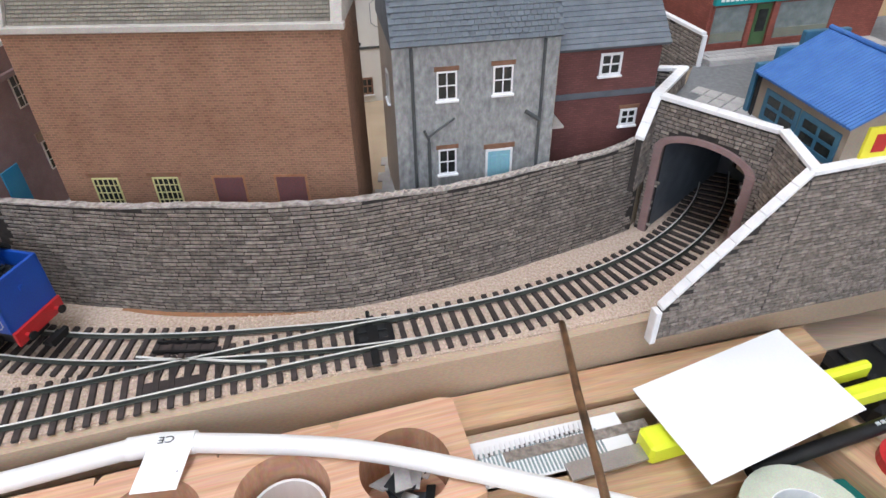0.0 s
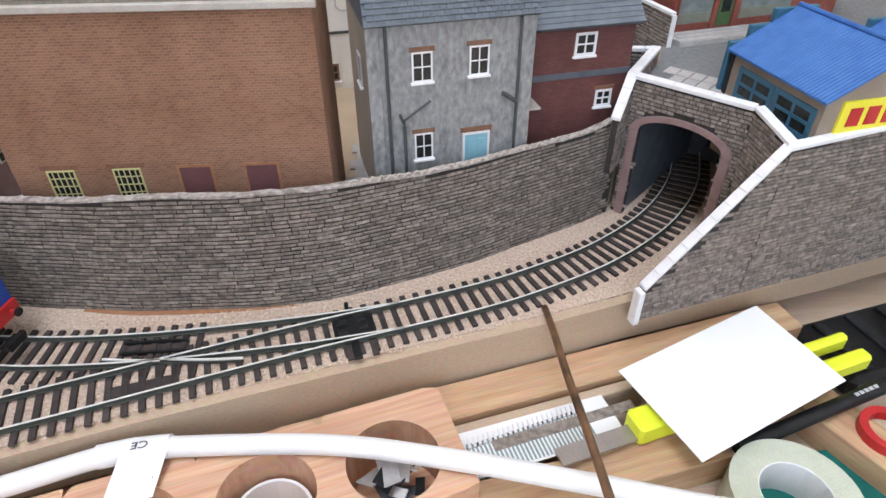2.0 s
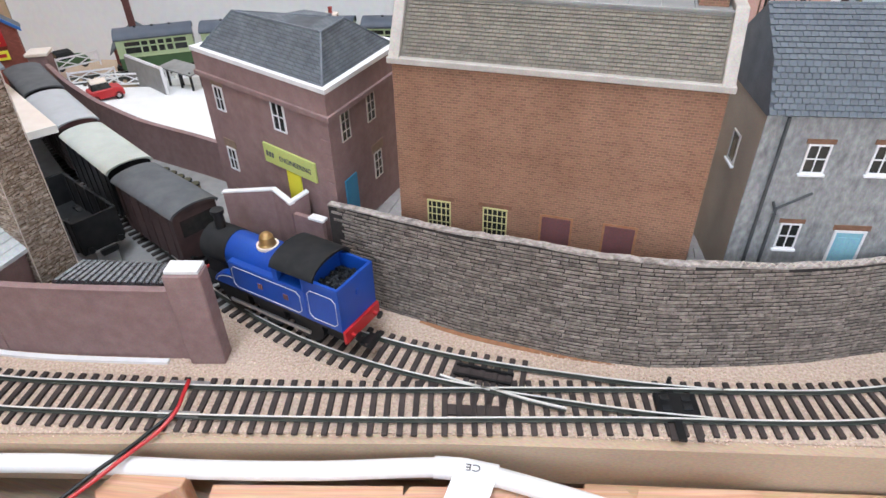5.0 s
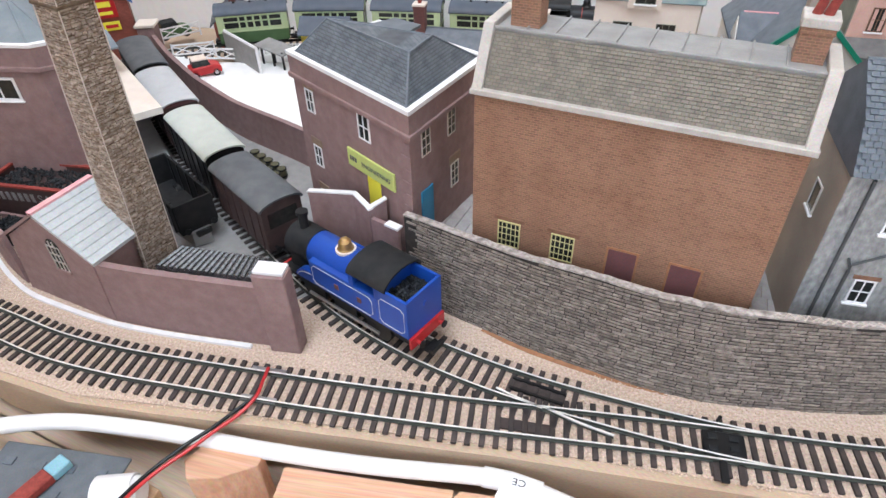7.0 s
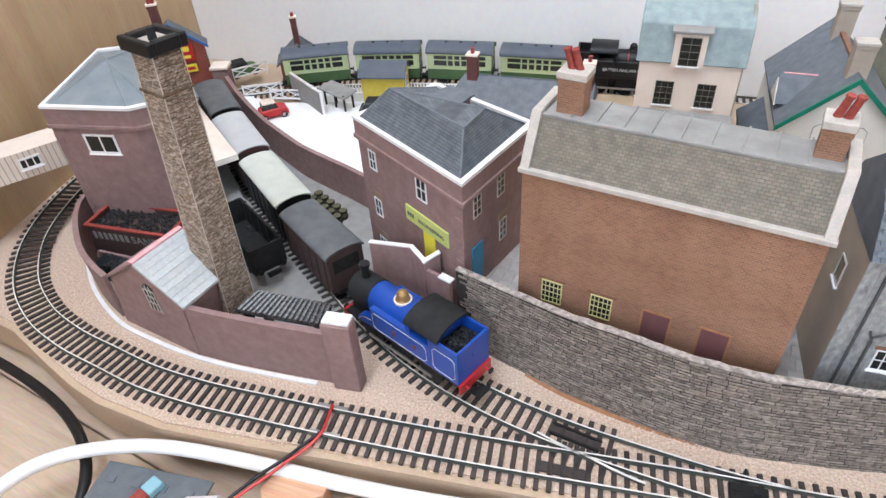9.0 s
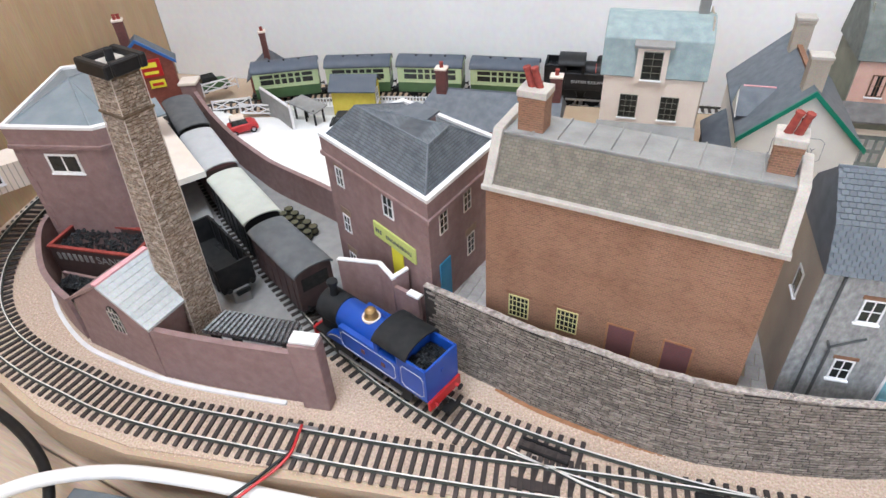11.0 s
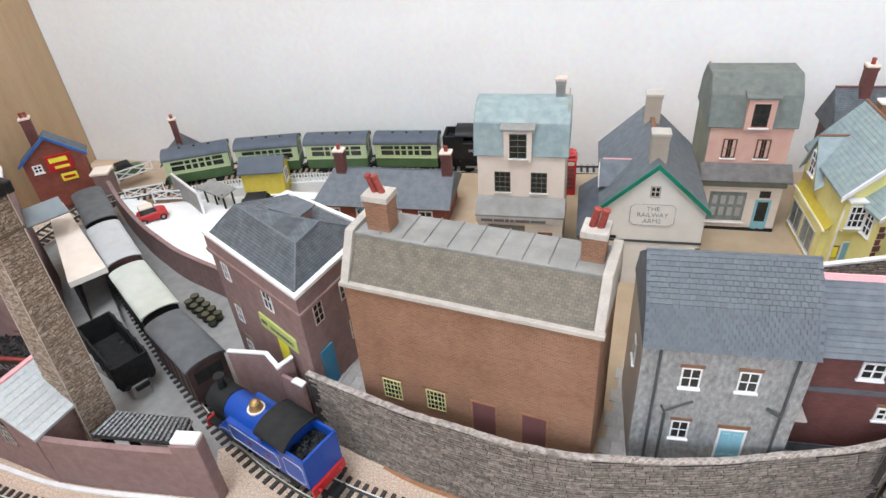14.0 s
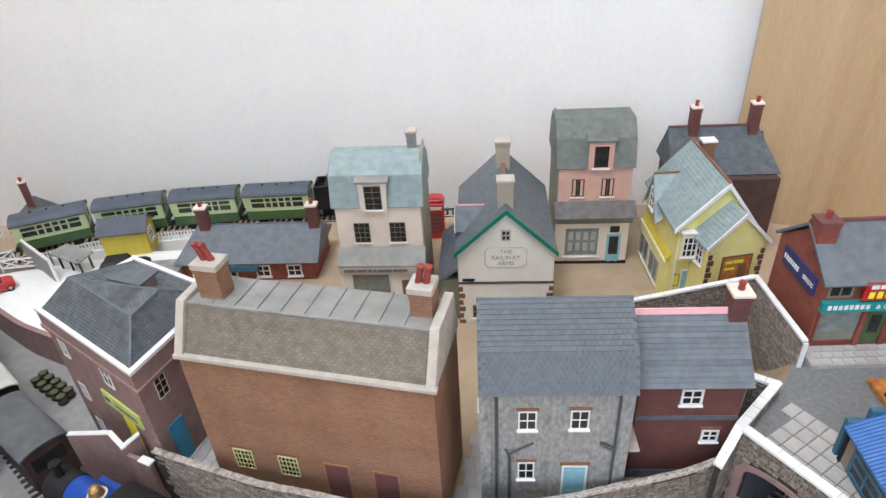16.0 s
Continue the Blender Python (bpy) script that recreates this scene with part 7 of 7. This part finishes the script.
# ---- workbench in front ----
def bench():
    wb = thing("workbench", "worn pine workbench below the baseboard", "workbench")
    for i in range(6):
        part("bench_board", Shape().box(-900, -400 + i * 120, -70, 700, -281 + i * 120, -40), M_BENCH, wb, bevel=0.6)
    for x in (-880, 620):
        for y in (-380, 240):
            part("leg", Shape().box(x, y, -800, x + 60, y + 60, -70), M_PINE, wb, bevel=2)
    for x in (-520, -300, -80, 110):
        solid("board_bearer", Shape().box(x, 225, -40, x + 30, 318, -26), M_PINE, "pine bearer carrying the baseboard on the bench", "bearer", group="baseboard bearers")
    ang = 13.9
    solid("pine_plank", Shape().box(-70, -19, -40, 185, 0, -22), M_PINE, "long pine plank along the baseboard edge", "plank", m=at(0, 175.5, 0, ang), bevel=0.6)
    solid("cream_batten", Shape().box(0, -5, -40, 95, 0, -23.5), M_BOARD, "thin cream batten beside the plank", "batten", m=at(2, 154, 0, ang), bevel=0.4)
    solid("front_plank", Shape().box(-10, -18, -40, 110, 0, -24), M_PINE, "pine board at the front of the bench", "plank", m=at(8, 128, 0, 12), bevel=0.5)
    solid("right_plank", Shape().box(0, -20, -40, 110, 0, -24), M_PINE, "darker pine board at the bench end", "plank", m=at(170, 175, 0, -62), bevel=0.5)
    solid("cutting_mat", Shape().prism([(60, 60), (330, 40), (330, 150), (150, 140), (110, 112), (70, 108)], -40, -36), M_MAT, "dark green cutting mat", "cutting mat")
    # block with round pots sunk into it
    b = thing("drilled_block", "pine desk block with three drilled round pots", "desk tidy", at(-3, 164, 0, 15.9))
    holes = [(-24, -27), (-71, -26), (-118, -24)]
    xs = [-218, -140, -94.5, -47.5, -3 + 6]
    r = 18.0
    for k, (x0, x1) in enumerate(zip(xs, xs[1:])):
        if k == 0:
            part("end_section", Shape().box(x0, -48, -40, x1, 2, -10), M_PINE2, b)
            continue
        hx, hy = holes[3 - k]
        n = 40
        outer = []
        for i in range(n):
            a = 2 * math.pi * i / n
            dx, dy = math.cos(a), math.sin(a)
            k1 = min([(x1 - hx) / dx if dx > 1e-6 else 1e9, (x0 - hx) / dx if dx < -1e-6 else 1e9, (2 - hy) / dy if dy > 1e-6 else 1e9, (-48 - hy) / dy if dy < -1e-6 else 1e9])
            outer.append((hx + dx * k1, hy + dy * k1))
        inner = [(hx + r * math.cos(2 * math.pi * i / n), hy + r * math.sin(2 * math.pi * i / n)) for i in range(n)]
        v = [(x, y, -10) for x, y in outer] + [(x, y, -10) for x, y in inner] + [(x, y, -38) for x, y in inner] + [(x, y, -40) for x, y in outer]
        part("drilled_section", Shape().add(v, [(i, (i + 1) % n, n + (i + 1) % n, n + i) for i in range(n)] + [(n + i, n + (i + 1) % n, 2 * n + (i + 1) % n, 2 * n + i) for i in range(n)] + [(i, 3 * n + i, 3 * n + (i + 1) % n, (i + 1) % n) for i in range(n)] + [tuple(range(2 * n, 3 * n))]), M_PINE2, b)
    rng = random.Random(6)
    for i in range(16):
        hx, hy = holes[0]
        w, h = rng.uniform(6, 15), rng.uniform(3, 8)
        s = thing("card_scrap", "grey and white card offcut in a drilled pot", "card scrap", at(-3, 164, 0, 15.9) @ pose((hx + rng.uniform(-8, 8)) * U, (hy + rng.uniform(-8, 8)) * U, (-30 + i * 0.9) * U, rng.uniform(-40, 40), rng.uniform(-40, 40), rng.uniform(0, 180)), group="card scraps in the pot")
        part("sheet", Shape().box(-w / 2, -h / 2, 0, w / 2, h / 2, 0.7), rng.choice([M_PAPER, M_PAVING, M_SLATE, M_MATTBLACK, M_PAVING]), s)
    sm = thing("pine_offcut", "small drilled pine offcut beside the board edge", "offcut", at(-256, 92, 0, 10))
    part("body", Shape().prism([(0, -4), (6, -12), (20, -8), (34, 2), (34, 8), (4, 5)], -40, -6), M_PINE2, sm, bevel=0.4)
    pot = thing("white_pot", "round white plastic pot sunk in the block", "pot", at(-3, 164, 0, 15.9) @ at(-71, -26, -36))
    part("rim", Shape().ring(0, 0, 0, 13, 14.2, 15.4, 32), M_CABLE, pot, smooth=False)
    # cable with its paper tag
    c = thing("white_cable", "thick white mains cable looped across the bench", "cable")
    line = smooth_path([(-392, -30, -20), (-383, 20, -8), (-369, 49, -6), (-332, 76, -6), (-284, 93, -6), (-219, 109, -6), (-173, 122, -6), (-123, 138.5, -6), (-104, 140, -6), (-45, 137, -6), (0, 128, -6), (53, 115, -8), (107, 104, -14), (162, 100, -20), (240, 110, -26)], 4)
    part("sheath", Shape().tube(line, 4.0, 16), M_CABLE, c, smooth=True)
    tag = part("tag", Shape().slab((-119, 136, -3.6), (-102, 137, -3.6), (-104, 121, -8.4), (-121, 119, -8.4), 0.3), M_PAPER, c, "folded white paper tag")
    part("tag_wrap", Shape().tube([(-128, 137.2, -6), (-116, 139.6, -6), (-102, 140.4, -6)], 4.6, 16), M_PAPER, c, smooth=True)
    lettering("CE", 5.2, M_INK, tag, at(-112, 139.6, -1.2, 188) @ pose(0, 0, 0, -80, 0, 0))
    for k in range(6):
        y = 132 - k * 1.9
        z = -3.3 - (136 - y) * 0.3
        part("print", Shape().slab((-118, y, z), (-105 - (k % 3) * 1.6, y + 0.7, z), (-105 - (k % 3) * 1.6, y + 1.5, z + 0.24), (-118, y + 0.8, z + 0.24), 0.1), M_STEEL, tag)
    k = thing("black_cable", "black rubber cable hanging past the board edge", "cable")
    part("sheath", Shape().tube(smooth_path([(-560, 72, -4), (-480, 76, -8), (-430, 76, -12), (-391, 70, -14), (-363, 58, -16), (-346, 40, -20), (-344, 20, -28), (-350, -20, -32)], 4), 3.2, 12), M_BLACK, k, smooth=True)
    w = thing("feed_wires", "red and black feed wires soldered to the rails", "wire")
    part("red_wire", Shape().tube(smooth_path([(-246, 141.5, 4.8), (-243, 133, 5.0), (-240.5, 125, 4.9), (-243, 115, 2.2), (-248, 103, 1.2), (-252, 92, 0.6), (-262, 70, -3), (-276, 40, -18), (-284, 20, -30)], 3), 0.9, 8), M_RED, w, "red plastic wire", smooth=True)
    part("black_wire", Shape().tube(smooth_path([(-241, 125.5, 4.4), (-246, 116, 2.0), (-250, 104, 1.4), (-256, 91, 0.4), (-264, 71, -3), (-279, 40, -19), (-288, 20, -32)], 3), 0.9, 8), M_BLACK, w, "black plastic wire", smooth=True)
    for x, y in ((-246, 141.5), (-240, 125.2)):
        part("joiner", Shape().box(-9, -1.2, 1.8, 9, 1.2, 3.4), M_STEEL, w, m=at(x, y, 0, 14))
    st = thing("wooden_stick", "dark varnished bent stick leaning on the board edge", "stick")
    part("rod", Shape().tube(smooth_path([(51.5, 199, 1), (49.5, 176, 9.5), (47, 140, 19), (46.5, 100, 25), (45, 40, 31), (44, -20, 30), (43, -70, -38)], 4), 1.6, 10), M_STICK, st, smooth=True)
    # card sheet and tools
    solid("card_sheet", Shape().prism([(156, 203), (78, 167), (96, 121), (172, 155)], -8.4, -8.0), M_PAPER, "plain white card sheet lying over the tools", "card sheet")
    kn = thing("yellow_knife", "fluorescent yellow craft knife under the card", "craft knife", at(134, 161, 0, 16.5))
    part("handle", Shape().box(-58, -6, -23, -38, 6, -12), M_HIVIS, kn, bevel=1.5)
    for y0, y1 in ((4, 9), (-9, -2)):
        part("tail", Shape().box(34, y0, -20, 62, y1, -11), M_HIVIS, kn, bevel=1.5)
    part("grip", Shape().box(-40, -5, -22, 32, 5, -11), M_BLACK, kn, bevel=1.0)
    part("blade", Shape().box(-92, -5, -20, -58, 3, -18.8), M_STEEL, kn)
    pen = thing("black_pen", "long black marker pen with pale print", "pen", at(152, 145, 0, 16.6))
    part("barrel", Shape().tube([(-34, 0, -22), (64, 0, -15)], 3.2, 16), M_BLACK, pen, smooth=True)
    for i in range(5):
        part("print", Shape().box(26 + i * 2.6, -0.9, -14.9 + i * 0.18, 28 + i * 2.6, 0.7, -14.3 + i * 0.18), M_VANLIGHT, pen)
    tp = thing("tape_roll", "translucent roll of sticky tape on the mat", "tape roll", at(131, 112, -36))
    part("roll", Shape().ring(0, 0, 0, 18, 13.5, 24, 40), M_TRANSLUCENT, tp, smooth=False)
    part("core", Shape().ring(0, 0, 0, 17.8, 13.1, 13.6, 40), M_CABLE, tp)
    cl = thing("red_clamp", "red and black spring clamp on the bench", "clamp", at(186, 138, -24, -8))
    part("jaw", Shape().ring(0, 0, 0, 4.5, 8.5, 12, 24), M_RED, cl)
    part("handle", Shape().box(4, -5, 2, 34, 5, 9), M_BLACK, cl, bevel=1.2)
    case = thing("black_tool_case", "scuffed black plastic tool case on the bench", "tool case", at(192, 168, -40, 14))
    part("case_body", Shape().box(0, 0, 0, 190, 40, 14), M_BLACK, case, bevel=3.0)
    for i in range(9):
        part("case_rib", Shape().box(8 + i * 20, 4, 13.8, 14 + i * 20, 36, 16.5), M_MATTBLACK, case, bevel=0.8)
    part("case_handle", Shape().tube([(30, -2, 8), (34, -14, 8), (86, -14, 8), (90, -2, 8)], 3, 10), M_MATTBLACK, case, smooth=True)
    dr = thing("black_power_tool", "black power tool with blue trim on the tool case", "power tool", at(234, 178, -20.5, 4))
    part("body", Shape().tube([(-10, 10, 5), (60, 22, 5)], 7.5, 16), M_BLACK, dr, smooth=True)
    part("handle", Shape().tube([(14, 12, 5), (26, -14, 4.5), (44, -34, 4)], 6, 12), M_MATTBLACK, dr, smooth=True)
    part("trim", Shape().ring(0, 0, -1, 3, 3, 5, 20), M_BLUEFRAME, dr)
    # strips and papers
    pp = thing("striped_paper", "white paper printed with fine green stripes", "paper", at(8, 128, -39, 14))
    part("sheet", Shape().box(0, 0, 15.6, 72, 22, 16.0), M_PAPER, pp)
    for i in range(34):
        part("stripe", Shape().box(1 + i * 1.75, 1, 16.05, 1.9 + i * 1.75, 16, 16.2), M_SLATEGN, pp)
    cs = thing("toothed_strip", "white toothed plastic strip with brick print", "plastic strip", at(6, 141, -24, 17))
    part("spine", Shape().box(0, 0, 0, 56, 2, 1), M_MAROONVAN, cs)
    me = Shape().box(0, -0.2, 1, 1.2, 4.5, 2).mesh("tooth", M_WHITE)
    for i in range(24):
        part("tooth", me, None, cs, m=at(1 + i * 2.3, 0.4, 0, -12))
    ss = thing("stone_paper_strip", "strip of printed stone paper", "paper strip", at(22, 141, -23, 15))
    part("sheet", Shape().box(0, 0, 0, 66, 5, 0.4), M_STONE, ss)
    pl = thing("grey_floor_plate", "blue-grey plastic kit plate on the bench", "kit plate", at(-350, 64, -18, 16))
    part("plate", Shape().box(0, -44, 0, 66, 0, 1.5), M_GREYPLATE, pl, bevel=0.3)
    for i in range(4):
        for j in range(3):
            part("moulding", Shape().box(6 + i * 16, -12 - j * 13, 1.4, 11 + i * 16, -8 - j * 13, 2.1), M_SLATE, pl)
    solid("plate_packing", Shape().box(-348, 10, -40, -290, 60, -18), M_PINE, "pine packing under the kit plate", "packing")
    er = thing("eraser", "blue and orange eraser on the kit plate", "eraser", at(-313, 54, -16, 84))
    part("blue_end", Shape().box(5, -4, 0, 14, 4, 5), M_LIGHTBLUE, er, bevel=0.6)
    part("orange_end", Shape().box(-12, -4, 0, 5, 4, 5), M_TERRACOTTA, er, bevel=0.6)

    cp = thing("plastic_stopper", "round white plastic bottle cap beside the wires", "cap", at(-278, 66, -16, 30))
    part("shell", Shape().tube([(-9, 0, 0), (6, 0, 0), (8, 0, 0)], 8.5, 24), M_CABLE, cp, smooth=True)
    part("rim", Shape().tube([(8, 0, 0), (11, 0, 0)], 7.2, 24), M_WHITE, cp, smooth=True)
    solid("pine_packing", Shape().box(-290, 52, -40, -268, 78, -24.6), M_PINE, "small pine block under the bottle cap", "packing", bevel=0.4)


bench()


# ---- turnout fittings ----
def turnout():
    t = thing("turnout_fittings", "black plastic tie bar and frog of the turnout", "turnout")
    m = at(-35, 190, 0.3, 13)
    box = part("tie_bar_box", Shape().box(-9, -5.5, 1.2, 9, 6.5, 3.6), M_BLACK, t, m=m, bevel=0.4)
    for x, y in ((-5, 3), (4, 3), (-5, -3), (4, -2)):
        part("boss", Shape().box(x - 2, y - 1.4, 3.5, x + 2, y + 1.4, 4.4), M_MATTBLACK, box, bevel=0.2)
    part("tie_bar", Shape().box(-3, -18, 1.2, 0.5, 13, 2.6), M_BLACK, t, m=m, bevel=0.2)
    part("tie_bar_peg", Shape().cyl(-1.2, 12, 2, 7, 1.0, 0.9, 10), M_BLACK, t, m=m)
    for x in (-5.6, 5):
        part("long_sleeper", Shape().box(x, -17, 0.3, x + 2.8, 11, 1.7), M_SLEEPER, t, m=m, bevel=0.2)
    f = part("frog_plate", Shape().box(-14, -3.6, 0.3, 13, 3.6, 1.0), M_SLEEPER, t, m=at(-119, 185.5, 0, 1), bevel=0.2)
    for y in (-3.2, 3.0):
        part("frog_rib", Shape().box(-14, y - 0.6, 0.9, 13, y + 0.6, 2.6), M_BLACK, f)
    part("frog_plate", Shape().box(-13, -3, 0.3, 12, 3, 1.2), M_SLEEPER, t, m=at(-118, 164.5, 0, 13), bevel=0.2)
    for line in ([(-138, 177.6), (-126, 176.2), (-113, 175.4)], [(-112, 176.2), (-96, 174.6), (-78, 174.4)]):
        q = smooth_path([(x, y, 0) for x, y in line], 4)
        r = part("check_rail", Shape().ribbon(q, -0.5, 0.5, 3.5, 4.2), M_RAIL, t)
        part("rail_web", Shape().ribbon(q, -0.3, 0.3, 1.6, 3.5), M_RAILWEB, r)
    solid("clay_patch", Shape().prism([(-160, 212.4), (-146, 209.4), (-130, 207.6), (-112, 207), (-94, 207), (-78, 207.8), (-62, 209.6), (-62, 211.5), (-160, 215)], 0.0, 0.25), M_ORANGEEARTH, "bare orange clay patch at the stone wall foot", "clay patch")


turnout()
